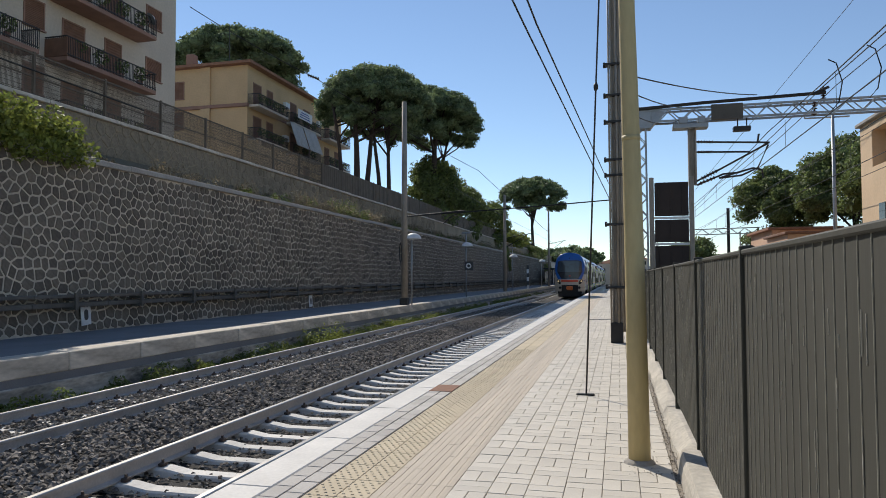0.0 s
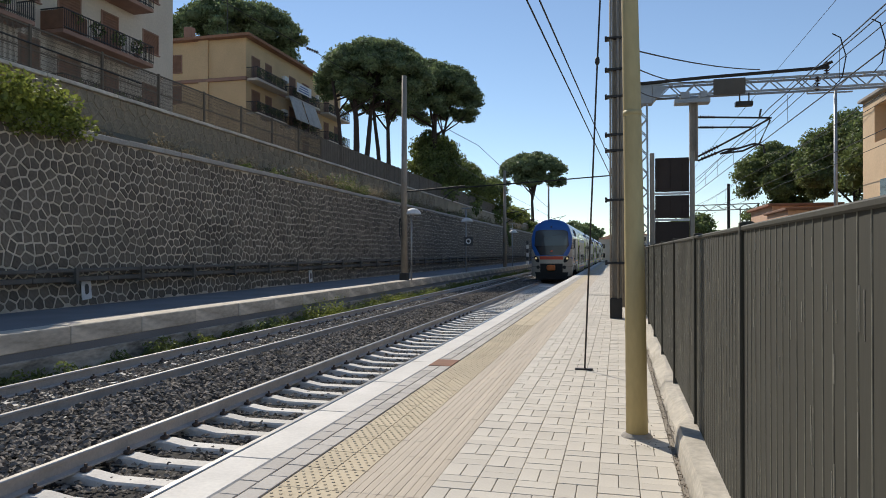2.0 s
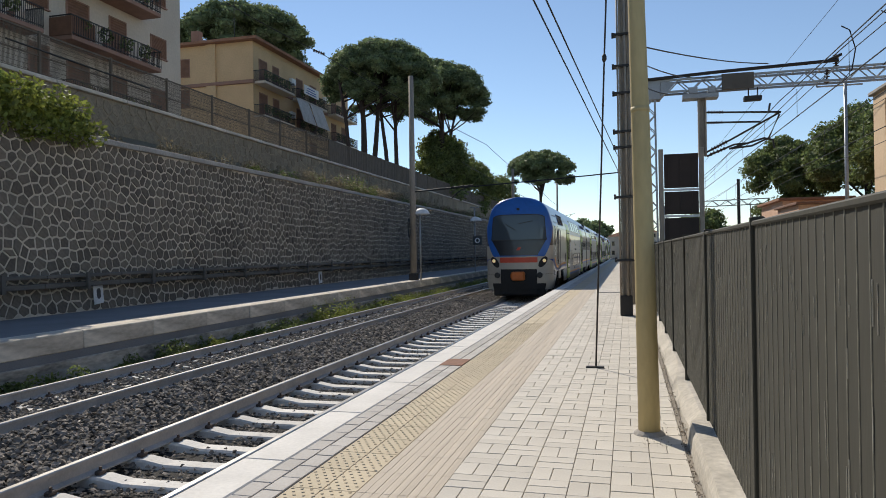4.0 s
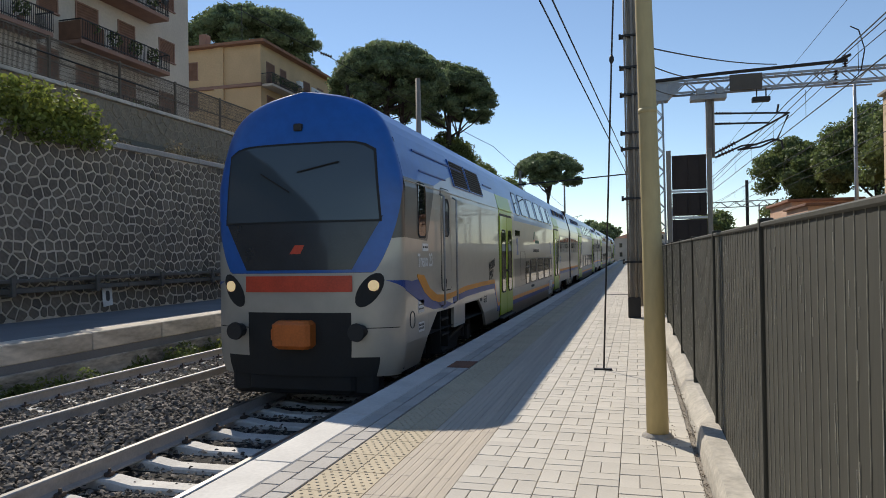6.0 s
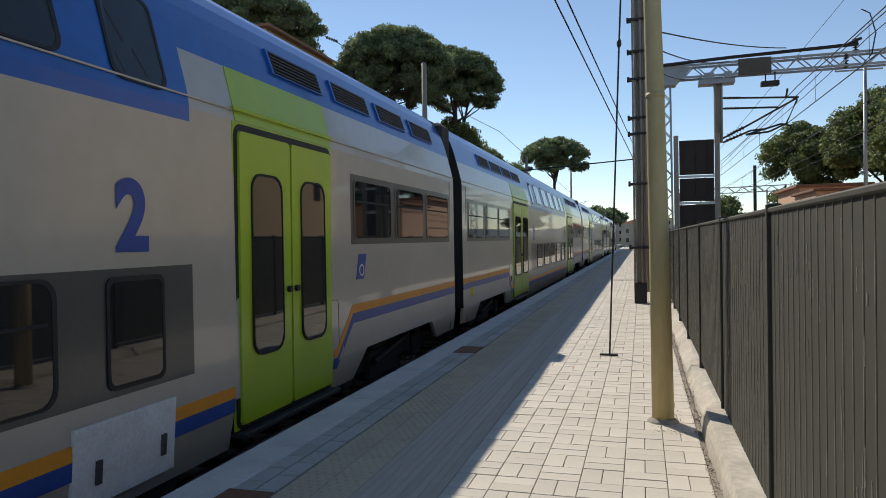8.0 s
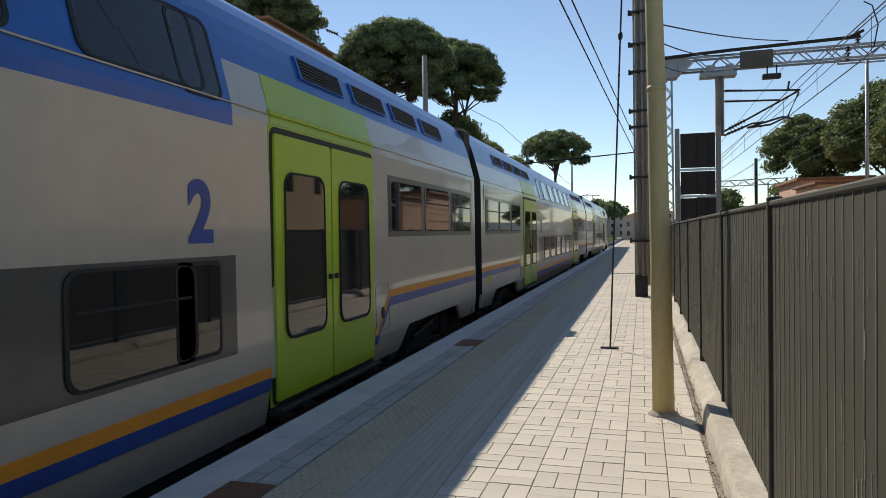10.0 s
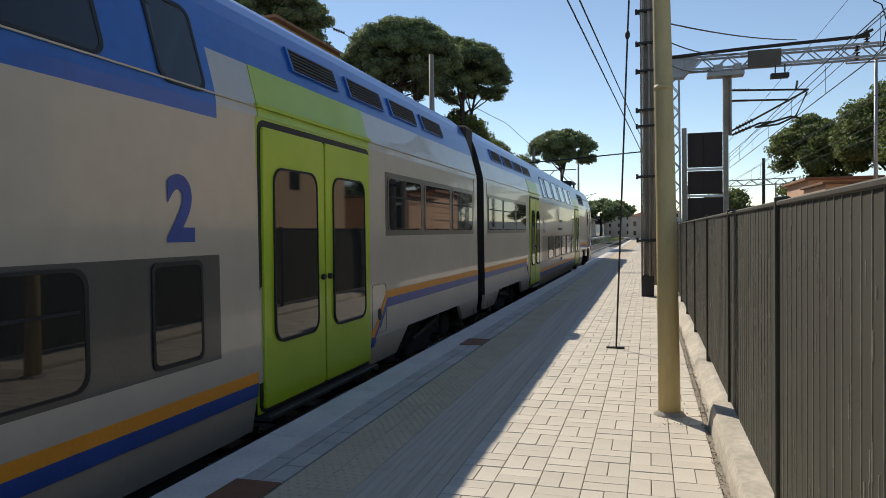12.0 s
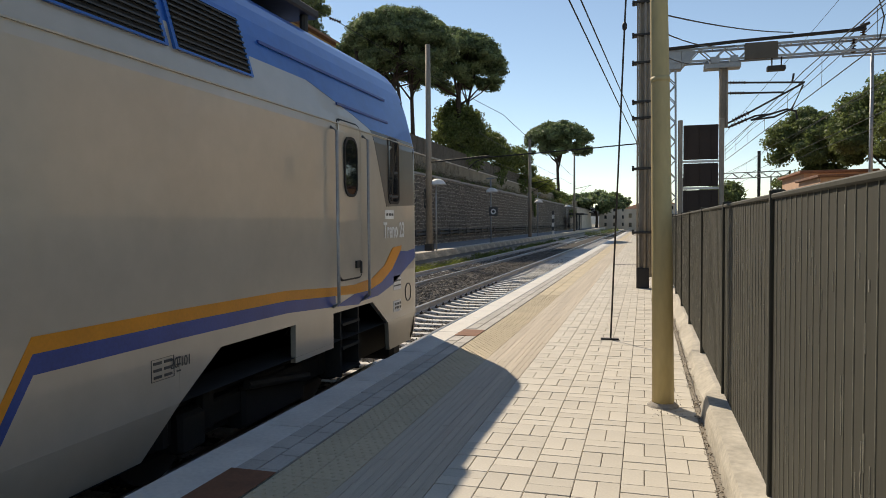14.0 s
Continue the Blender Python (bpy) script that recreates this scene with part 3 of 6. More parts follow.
def stripe(car, runs, side):
    """The orange and blue waist stripes; runs are (y, height of the orange band's lower edge)."""
    for name, m, lo, hi in (("orange_stripe", M_ORANGE, 0.0, 0.09), ("blue_stripe", M_STRIPEBLUE, -0.11, 0.0)):
        b = Build()
        for (ya, za), (yb, zb) in zip(runs, runs[1:]):
            side_patch(b, [(ya, za + lo), (yb, zb + lo), (yb, zb + hi), (ya, za + hi)], side, 0.0045)
        part(name, b, m, car)


def bogie(car, yc):
    b = Build()
    for s in (-1, 1):
        b.box(s * 0.98, s * 1.12, yc - 1.7, yc + 1.7, -0.16, 0.05, c=0.02)
        b.box(s * 0.95, s * 1.16, yc - 0.55, yc + 0.55, -0.30, 0.06, c=0.03)
        for dy in (-1.3, 1.3):
            b.box(s * 0.98, s * 1.20, yc + dy - 0.16, yc + dy + 0.16, -0.24, 0.06, c=0.03)
            for k in (-0.28, 0.28):
                b.tube([(s * 1.08, yc + dy + k, -0.14), (s * 1.08, yc + dy + k, 0.16)], 0.085, 10)
        b.tube([(s * 1.22, yc - 0.5, -0.05), (s * 1.22, yc + 0.6, 0.1)], 0.04, 8)
    b.box(-1.1, 1.1, yc - 0.3, yc + 0.3, -0.18, 0.12, c=0.03)
    bg = part("bogie", b, M_BLACK, car, "grimy dark bogie")
    for dy in (-1.3, 1.3):
        w = Build()
        for s in (-1, 1):
            w.tube([(s * 0.68, yc + dy, -0.08), (s * 0.70, yc + dy, -0.08), (s * 0.705, yc + dy, -0.08), (s * 0.82, yc + dy, -0.08)], [0.46, 0.46, 0.44, 0.44], 28)
        w.tube([(-0.8, yc + dy, -0.08), (0.8, yc + dy, -0.08)], 0.08, 10)
        part("wheelset", w, M_WHEEL, bg, smooth=False)


def bars(b, side, y0, z0, count, w, h, gap, out=0.006):
    for k in range(count):
        y = y0 + k * (w + gap)
        side_patch(b, [(y, z0), (y + w, z0), (y + w, z0 + h), (y, z0 + h)], side, out)


def lettering(name, text, size, car, side, y, z, material, width=1.0, bold=0.006):
    cu = bpy.data.curves.new(name, "FONT")
    cu.body, cu.size, cu.extrude, cu.offset = text, size, 0.002, bold
    tmp = new(name, cu)
    me = bpy.data.meshes.new_from_object(tmp.evaluated_get(bpy.context.evaluated_depsgraph_get()))
    bpy.data.objects.remove(tmp)
    me.materials.clear()
    me.materials.append(material)
    for v in me.vertices:
        x, yy, d = v.co
        v.co = (side * (half_width(z + yy) + 0.006 + max(d, 0)), y + side * x * width, z + yy)
    ob = new(name, me)
    ob.parent = car
    return ob


NOSE_D, NOSE_N = 0.44, 2.3


def nose_y(x, z):
    """How far forward of the cab's shoulder the front lies, at a lateral place and a height."""
    hw = max(half_width(z), 0.05)
    lean = 0.0 if z < 1.3 else 0.045 * (z - 1.3) + 0.24 * max(0, z - 2.95) ** 1.5
    d = NOSE_D - lean
    k = max(0.0, 1 - min(1.0, abs(x) / hw) ** NOSE_N)
    return d * k ** (1 / NOSE_N)


def front_patch(b, pts, out=0.01, slot=0, base=-0.01):
    b.prism([(x, -nose_y(x, z) - base, z) for x, z in pts], [(x, -nose_y(x, z) - out, z) for x, z in pts], slot)


def dense(pts, step=0.08):
    out = []
    for (x0, z0), (x1, z1) in zip(pts, pts[1:] + pts[:1]):
        n = max(1, int(math.hypot(x1 - x0, z1 - z0) / step))
        out += [(x0 + (x1 - x0) * i / n, z0 + (z1 - z0) * i / n) for i in range(n)]
    return out


def front_grid(b, x0, x1, z0, z1, top=None, out=0.012, nx=16, nz=8, slot=0, taper=1.0):
    """A curved sheet over the front between two heights; top may lower its upper edge at x."""
    o = len(b.v)
    for k in range(nz + 1):
        for i in range(nx + 1):
            x = x0 + (x1 - x0) * i / nx
            zt = top(x) if top else z1
            z = z0 + (zt - z0) * k / nz
            x *= taper + (1 - taper) * k / nz
            b.v.append((x, -nose_y(x, z) - out, z))
    for k in range(nz):
        for i in range(nx):
            a = o + k * (nx + 1) + i
            b.f.append((a, a + 1, a + nx + 2, a + nx + 1))
            b.mi.append(slot)


def car_body(car, y0, y1, zones, cut):
    """The painted shell: (from, to, kind) zones along the car, kind 'deck' or 'end'."""
    ys = sorted({y0, y1, *cut, *[z[0] for z in zones], *[z[1] for z in zones]})
    zs = [0.25, 0.55, 1.32, 2.32, 2.42, 2.50, 2.60, 2.75, 2.85, 2.95, 3.05, 3.20, 3.34, 3.46, 3.56, 3.65, 3.72, 3.765, 3.78]
    b = Build()
    for s in (1, -1):
        for a, c in zip(ys, ys[1:]):
            kind = next((k for p, q, k in zones if p <= a + 1e-6 and c <= q + 1e-6), "end")
            for z0, z1 in zip(zs, zs[1:]):
                if cut and z0 < 0.5 and cut[0] <= a + 1e-6 and c <= cut[1] + 1e-6:
                    continue
                slot = 1 if z0 >= 2.84 or (kind == "deck" and z0 >= 2.31) else 0
                if kind == "deck" and 0.54 < z0 < 1.31:
                    slot = 2
                q = [(s * half_width(z0), a, z0), (s * half_width(z0), c, z0), (s * half_width(z1), c, z1), (s * half_width(z1), a, z1)]
                b.add(q if s > 0 else q[::-1], [(0, 1, 2, 3)], slot)
    # floor and inner end
    b.add([(-1.42, y0, 0.25), (1.42, y0, 0.25), (1.42, y1, 0.25), (-1.42, y1, 0.25)], [(3, 2, 1, 0)], 3)
    ring = [(half_width(z), z) for z in zs] + [(-half_width(z), z) for z in reversed(zs)]
    for yy in (y0, y1):
        b.add([(x, yy, z) for x, z in ring], [tuple(range(len(ring)))], 3)
    part("body", b, [M_SILVER, M_BLUE, M_GREYBAND, M_BLACK], car, "dusty silver and blue body shell", smooth=False)


def skirt(car, side, pts):
    b = Build()
    side_patch(b, pts, side, 0.001)
    o = [(side * (half_width(z) - 0.05), y, z) for y, z in pts]
    i = [(side * (half_width(z) - 0.004), y, z) for y, z in pts]
    b.prism(i if side < 0 else i[::-1], o if side < 0 else o[::-1])
    part("skirt", b, M_SILVER, car)


def cab_front(car):
    """The rounded driving end; the cab's shoulder is at y = 0.95 and the nose points to -y."""
    holder = part("cab_shell", shell_front(), [M_SILVER, M_BLUE, M_BLACK, M_GREYBAND], car, "blue and silver driving end", smooth=True)
    holder.location.y = 0.95
    for ob_name, build, m, label in front_parts():
        o = part(ob_name, build, m, holder, label, smooth=ob_name in ("windscreen", "front_mask"))


def nose_bounds(s):
    """Heights at which silver meets grey and grey meets blue, from the front's middle (0) to the flank (1)."""
    blue = 1.24 if s < 0.55 else 1.24 + 1.30 * ((s - 0.55) / 0.45) ** 1.15
    silver = min(blue - 0.005, 1.70 + 0.06 * (s - 0.8)) if s > 0.55 else blue - 0.005
    return silver, blue


def shell_front():
    b = Build()
    ts = np.linspace(-1, 1, 61)
    n = len(ts)
    bands = ((4, 4), (10, 2), (8, 0), (4, 3), (28, 1))
    cols = []
    for t in ts:
        s = abs(t)
        zs_, zb_ = nose_bounds(s)
        marks = [-0.16, 0.10, 0.70, zs_, zb_, 3.78]
        col = [marks[0]]
        for (m, _), lo, hi in zip(bands, marks, marks[1:]):
            for i in range(1, m + 1):
                w = i / m
                if hi > 3.7:
                    w = 1 - (1 - w) ** 1.5
                col.append(lo + (hi - lo) * w)
        cols.append(col)
    rows = len(cols[0])
    for k in range(rows):
        for t, col in zip(ts, cols):
            z = col[k]
            x = half_width(z) * math.sin(t * math.pi / 2)
            b.v.append((x, -nose_y(x, z), z))
    starts = []
    for m, slot in bands:
        starts += [slot] * m
    for k in range(rows - 1):
        for i in range(n - 1):
            slot = starts[k]
            if slot == 4:
                slot = 2 if abs(ts[i] + ts[i + 1]) / 2 < 0.60 else 0
            elif slot == 2 and abs(ts[i] + ts[i + 1]) / 2 > 0.38:
                slot = 0
            a = k * n + i
            b.f.append((a, a + 1, a + n + 1, a + n))
            b.mi.append(slot)
    return b


def front_parts():
    out = []
    b = Build()
    front_grid(b, -1.20, 1.20, 1.28, 2.0, out=0.008, taper=0.66)
    out.append(("front_mask", b, M_MASK, "dark grey front mask below the windscreen"))
    b = Build()
    front_grid(b, -1.08, 1.08, 1.95, 3.0, out=0.016, top=lambda x: 3.0 - 0.12 * (abs(x) / 1.08) ** 8, taper=1.07)
    out.append(("windscreen", b, M_SCREEN, "wide dark windscreen"))
    b = Build()
    front_grid(b, -1.11, 1.11, 1.92, 3.04, out=0.011, top=lambda x: 3.03 - 0.12 * (abs(x) / 1.11) ** 8, taper=1.07)
    out.append(("windscreen_seal", b, M_SEAL, ""))
    b = Build()
    front_patch(b, [(-0.10, 1.50), (0.06, 1.50), (0.12, 1.62), (-0.02, 1.62)], 0.014)
    out.append(("emblem", b, M_RED, "small red emblem"))
    b = Build()
    front_grid(b, -0.80, 0.80, 0.98, 1.20, out=0.02)
    out.append(("red_band", b, M_RED, "red front band"))
    for s in (-1, 1):
        b = Build()
        front_grid(b, s * 0.72, s * 1.38, 0.485, 0.497, out=0.006, nx=14, nz=1)
        out.append(("front_seam", b, M_SEAL, ""))
        pts = [(s * (1.02 + 0.19 * math.cos(w)), 1.0 + 0.19 * math.sin(w) + 0.13 * math.cos(w)) for w in np.linspace(0, 2 * math.pi, 18)[:-1]]
        if s < 0:
            pts = pts[::-1]
        b = Build()
        front_patch(b, pts, 0.012)
        out.append(("headlight", b, M_BLACK, "dark oval headlight housing"))
        cx, cz = s * 1.07, 1.06
        yy = -nose_y(cx, cz)
        b = Build()
        b.tube([(cx, yy + 0.02, cz), (cx + s * 0.01, yy - 0.025, cz), (cx + s * 0.01, yy - 0.04, cz)], [0.075, 0.075, 0.05], 18)
        out.append(("lamp", b, M_LENS, "glowing round headlight"))
        b = Build()
        cy = -nose_y(s * 0.9, 0.45)
        b.tube([(s * 0.9, cy + 0.2, 0.45), (s * 0.9, cy - 0.16, 0.45)], 0.09, 14)
        b.tube([(s * 0.9, cy - 0.16, 0.45), (s * 0.9, cy - 0.20, 0.45)], [0.125, 0.115], 16)
        out.append(("buffer", b, M_DARKSTEEL, ""))
    b = Build()
    b.box(-0.29, 0.27, -NOSE_D - 0.22, -NOSE_D + 0.1, 0.22, 0.60, c=0.05)
    b.box(-0.33, -0.2, -NOSE_D - 0.17, -NOSE_D + 0.1, 0.30, 0.52, c=0.04)
    out.append(("coupler_cover", b, M_ORANGEBOX, "orange canvas coupler cover"))
    b = Build()
    b.box(-1.10, 1.10, -NOSE_D + 0.12, -NOSE_D + 0.45, -0.44, 0.05, c=0.06)
    b.box(-0.8, 0.8, -NOSE_D + 0.05, -NOSE_D + 0.3, -0.40, -0.12, c=0.05)
    out.append(("snow_plough", b, M_BLACK, "black obstacle deflector"))
    for x0, z0, x1, z1 in ((-0.55, 2.62, -0.1, 2.35), (0.02, 2.62, 0.62, 2.74)):
        b = Build()
        b.tube([(x0, -nose_y(x0, z0) - 0.04, z0), (x1, -nose_y(x1, z1) - 0.04, z1)], 0.012, 6)
        out.append(("wiper", b, M_BLACK, ""))
    b = Build()
    b.box(-0.06, 0.06, -nose_y(0, 3.25) - 0.05, -nose_y(0, 3.25) + 0.05, 3.2, 3.3, c=0.01)
    out.append(("marker_lamp", b, M_DARKSTEEL, ""))
    return out


def cab_side(car, y, side, vents, name_y):
    """Cab window, crew door with grab rails, grilles and markings; y is the first passenger door."""
    b = Build()
    side_patch(b, [(y - 6.85, 1.71), (y - 5.80, 1.67), (y - 5.42, 2.42), (y - 6.85, 2.42)], side, 0.003)
    side_patch(b, [(y - 6.85, 2.42), (y - 5.42, 2.42), (y - 5.34, 2.55), (y - 6.85, 2.55)], side, 0.003)
    part("cab_mask", b, M_GREYBAND, car, "dark grey patch round the cab window")
    b = Build()
    side_patch(b, [(y - 6.85, 2.552), (y - 5.33, 2.552), (y - 4.9, 2.66), (y - 3.9, 2.852), (y - 6.85, 2.852)], side, 0.003)
    part("blue_shoulder", b, M_BLUE, car, "blue shoulder above the cab")
    b = Build()
    side_patch(b, [(0.965, -0.1), (0.982, -0.1), (0.982, 2.42), (0.965, 2.42)], side, 0.005)
    side_patch(b, [(0.965, 2.42), (0.982, 2.42), (0.982, 3.1), (0.965, 3.1)], side, 0.007)
    part("cab_seam", b, M_SEAL, car, "dark joint between cab and body")
    train_window(car, side, y - 6.24, y - 5.88, 1.74, 2.50, 0.08)
    b = Build()
    side_patch(b, rounded(y - 5.02, y - 4.38, 0.86, 2.56, 0.10), side, 0.004)
    d = part("crew_door", b, M_BLACK, car, "narrow silver crew door")
    b = Build()
    side_patch(b, rounded(y - 5.0, y - 4.40, 0.88, 2.54, 0.10), side, 0.012)
    part("leaf", b, M_SILVER, d)
    pts = rounded(y - 4.86, y - 4.56, 1.78, 2.36, 0.12)
    b = Build()
    frame_ring(b, pts, side, 0.03, 0.022)
    part("window_seal", b, M_BLACK, d)
    b = Build()
    side_patch(b, pts, side, 0.017)
    part("pane", b, M_GLASS, d)
    b = Build()
    b.box(side * 1.42, side * 1.455, y - 4.92, y - 4.80, 0.98, 1.06, c=0.004)
    b.tube([(side * 1.46, y - 4.90, 1.05), (side * 1.46, y - 4.90, 0.92)], 0.012, 6)
    part("handle", b, M_DARKSTEEL, d)
    for yy in (y - 5.06, y - 4.24):
        b = Build()
        b.tube([(side * 1.42, yy, 0.62), (side * 1.49, yy, 0.66), (side * 1.49, yy, 2.40), (side * 1.42, yy, 2.44)], 0.018, 8)
        part("grab_rail", b, M_STEEL, car, "steel grab rail", smooth=True)
    for g0, g1 in vents:
        grille(car, side, g0, g1, 2.68, 3.14, 10)
    for y0, z0, ln in ((y - 6.1, 3.02, 3.0), (y - 6.0, 2.72, 1.5), (y - 1.2, 2.95, 0.9)):
        b = Build()
        b.beam((side * (half_width(z0) + 0.01), y0, z0), (side * (half_width(z0) + 0.01), y0 + ln, z0), 0.02, 0.025)
        part("roof_rail", b, M_STRIPEBLUE, car)
    b = Build()
    side_patch(b, [(y - 6.05, 1.52), (y - 5.75, 1.52), (y - 5.75, 1.63), (y - 6.05, 1.63)], side, 0.004)
    side_patch(b, [(y - 6.3, 0.62), (y - 6.02, 0.62), (y - 6.02, 0.80), (y - 6.3, 0.80)], side, 0.004)
    side_patch(b, [(y - 6.3, 0.34), (y - 6.02, 0.34), (y - 6.02, 0.48), (y - 6.3, 0.48)], side, 0.004)
    pl = part("data_plate", b, M_LETTER, car, "white data stickers with grey print")
    b = Build()
    for k in range(2):
        bars(b, side, y - 6.28, 0.665 + 0.06 * k, 1, 0.24, 0.018, 0.02, 0.007)
        bars(b, side, y - 6.28, 0.375 + 0.05 * k, 4, 0.04, 0.03, 0.02, 0.007)
    bars(b, side, y - 6.03, 1.56, 3, 0.06, 0.03, 0.03, 0.007)
    part("print", b, M_INK, pl)
    b = Build()
    frame_ring(b, rounded(y - 6.68, y - 6.48, 0.44, 0.66, 0.09), side, 0.012, 0.008)
    part("filler_flap", b, M_INK, car)
    b = Build()
    top = [(-6.9, 1.13), (-6.62, 1.09), (-6.3, 1.11), (-6.0, 0.93), (-5.5, 0.78), (-4.9, 0.715), (-4.3, 0.725)]
    low = [(-4.3, 0.59), (-4.9, 0.57), (-5.5, 0.61), (-6.0, 0.70), (-6.4, 0.84), (-6.9, 1.12)]
    for (ya, za), (yb, zb), (yc, zc), (yd, zd) in zip(top[1:-1], top[2:], [(-6.4, 0.84), (-6.0, 0.70), (-5.5, 0.61), (-4.9, 0.57)], [(-6.0, 0.70), (-5.5, 0.61), (-4.9, 0.595), (-4.3, 0.615)]):
        side_patch(b, [(y + yc, zc), (y + yd, zd), (y + yb, zb), (y + ya, za)], side, 0.004)
    side_patch(b, [(y - 6.85, 0.98), (y - 6.4, 0.84), (y - 6.62, 1.10), (y - 6.85, 1.12)], side, 0.004)
    part("blue_swoosh", b, M_STRIPEBLUE, car)
    b = Build()
    for k in range(7):
        f = 0.26 * k / 6
        for z in (0.98 + 0.145 * k / 6, 1.12 + 0.006 * k / 6):
            b.v.append((side * (half_width(z) * (1 - (f / NOSE_D) ** NOSE_N) ** (1 / NOSE_N) + 0.006), y - 6.85 - f, z))
    for k in range(6):
        b.f.append((2 * k, 2 * k + 1, 2 * k + 3, 2 * k + 2))
        b.mi.append(0)
    part("blue_swoosh_tip", b, M_STRIPEBLUE, car)
    b = Build()
    tp = [(-6.32, 1.18), (-6.0, 1.16), (-5.7, 0.95), (-5.3, 0.83), (-4.8, 0.80), (-4.3, 0.815)]
    lw = [(-6.32, 1.14), (-5.98, 0.90), (-5.6, 0.76), (-5.2, 0.70), (-4.8, 0.70), (-4.3, 0.725)]
    for i in range(5):
        side_patch(b, [(y + lw[i][0], lw[i][1]), (y + lw[i + 1][0], lw[i + 1][1]), (y + tp[i + 1][0], tp[i + 1][1]), (y + tp[i][0], tp[i][1])], side, 0.0065)
    part("orange_swoosh", b, M_ORANGE, car)
    lettering("train_name", "Treno 23", 0.27, car, side, name_y if side > 0 else name_y + 0.76, 1.29, M_LETTER, 0.74)


def rail_car(kind, label, L=25.7):
    """kind: 'lead', 'rear' (a lead car to be turned round) or 'middle'. y = 0 is the front end."""
    car = thing("rail_car", label, "train car", group="coupled train cars")
    if kind == "middle":
        d1, d2, dw = 5.04, L - 7.49, 2.28
    else:
        d1, d2, dw = 7.80, 19.05 if kind == "lead" else 19.48, 1.68
    deck = (d1 + dw + (0.62 if kind == "middle" else 0.40), d2 - 0.56)
    y_start = 0.0 if kind == "middle" else 0.95
    car_body(car, y_start, L, [(y_start, deck[0], "end"), (deck[0], deck[1], "deck"), (deck[1], L, "end")], () if kind == "middle" else (2.0, 6.0))
    b1, b2 = (4.25 if kind != "middle" else 2.7), L - 2.7
    for side in (1, -1):
        passenger_door(car, side, d1 + 0.02, d1 + dw)
        passenger_door(car, side, d2 + 0.02, d2 + dw)
        # decks
        if kind == "middle":
            low = [(d1 + 4.09 + k * 1.635, d1 + 5.21 + k * 1.635) for k in range(5)]
            high = [(d1 + 4.26 + k * 1.635, d1 + 5.40 + k * 1.635) for k in range(5)]
            slim = [(d1 + 3.26, d1 + 3.84), (d2 - 1.15, d2 - 0.60)]
            short = [(d2 - 1.28, d2 - 0.80, 0.62, 1.26)]
        else:
            low = [(12.80, 13.98), (14.45, 15.65), (16.07, 17.26)]
            high = [(11.32, 12.56), (12.93, 14.10), (14.56, 15.70), (16.17, 17.36)]
            slim = [(10.33, 11.00), (17.78, 18.34)]
            if kind != "lead":
                low = [(11.44, 12.58), (13.10, 14.27), (14.85, 15.97), (16.50, 17.63)]
                high = [(11.27, 12.42), (12.98, 14.14), (14.78, 15.90), (16.40, 17.53)]
                slim = [(10.29, 10.92), (18.0, 18.63)]
            short = [(10.41, 10.87, 0.60, 0.95), (10.45, 10.83, 1.04, 1.20)] if kind != "lead" else [(11.88, 12.41, 0.60, 1.03), (11.94, 12.36, 1.10, 1.22), (17.68, 18.15, 0.62, 1.24)]
        for w0, w1 in low:
            train_window(car, side, w0, w1, 0.61, 1.27, 0.10, M_SEAL)
        for w0, w1 in high:
            train_window(car, side, w0, w1, 2.53, 3.10, 0.09, M_SEAL)
        for w0, w1 in slim:
            train_window(car, side, w0, w1 - 0.1, 2.51, 3.08, 0.08, M_SEAL)
        for w0, w1, z0, z1 in short:
            train_window(car, side, w0, w1, z0, z1, 0.05, M_SEAL)
        # end saloons
        ends = [(d2 + dw + 0.55, L - 0.30)] + ([(0.36, d1 - 0.44)] if kind == "middle" else [])
        for a, c in ends:
            bb = Build()
            side_patch(bb, [(a, 1.43), (c, 1.43), (c, 2.20), (a, 2.20)], side, 0.003)
            part("window_band", bb, M_GREYBAND, car, "dark band behind the saloon windows")
            m = 3
            for k in range(m):
                w = (c - a) / m
                train_window(car, side, a + k * w + 0.10, a + (k + 1) * w - 0.10, 1.50, 2.13, 0.07, M_GREYBAND)
        for start, sign in [(d2 + 0.83, 1)] + ([(d1 + 1.78, -1)] if kind == "middle" else []):
            for k in range(4):
                e0, e1 = start + sign * 1.31 * k, start + sign * (1.31 * k + 0.95)
                grille(car, side, min(e0, e1), max(e0, e1), 2.98, 3.19, 6)
        if kind == "lead" and side > 0:
            for text, size, y0, z0 in (("WGSR!", 0.235, 6.56, 1.09), ("PYK!", 0.235, 6.60, 0.90)):
                sc = lettering("scribble", text, size, car, side, y0, z0, M_SEAL, 0.86, 0.012)
                for v in sc.data.vertices:
                    v.co.z += 0.16 * (v.co.y - y0) + 0.008 * math.sin(v.co.y * 23)
                    v.co.y += 0.18 * (v.co.z - z0) + 0.005 * math.sin(v.co.z * 31 + v.co.y * 9)
        if kind != "middle":
            lettering("depot_mark", "20/101", 0.10, car, side, 5.62 if side > 0 else 6.1, 0.50, M_INK, 0.8, 0.0)
            bb = Build()
            for k in range(3):
                bars(bb, side, 6.08, 0.465 + 0.045 * k, 2, 0.075, 0.018, 0.03)
                bars(bb, side, 5.99, 0.47 + 0.045 * k, 1, 0.04, 0.01, 0.03)
            frame_ring(bb, [(6.06, 0.45), (6.28, 0.45), (6.28, 0.59), (6.06, 0.59)], side, 0.004, 0.004)
            part("print", bb, M_INK, car)
            bb = Build()
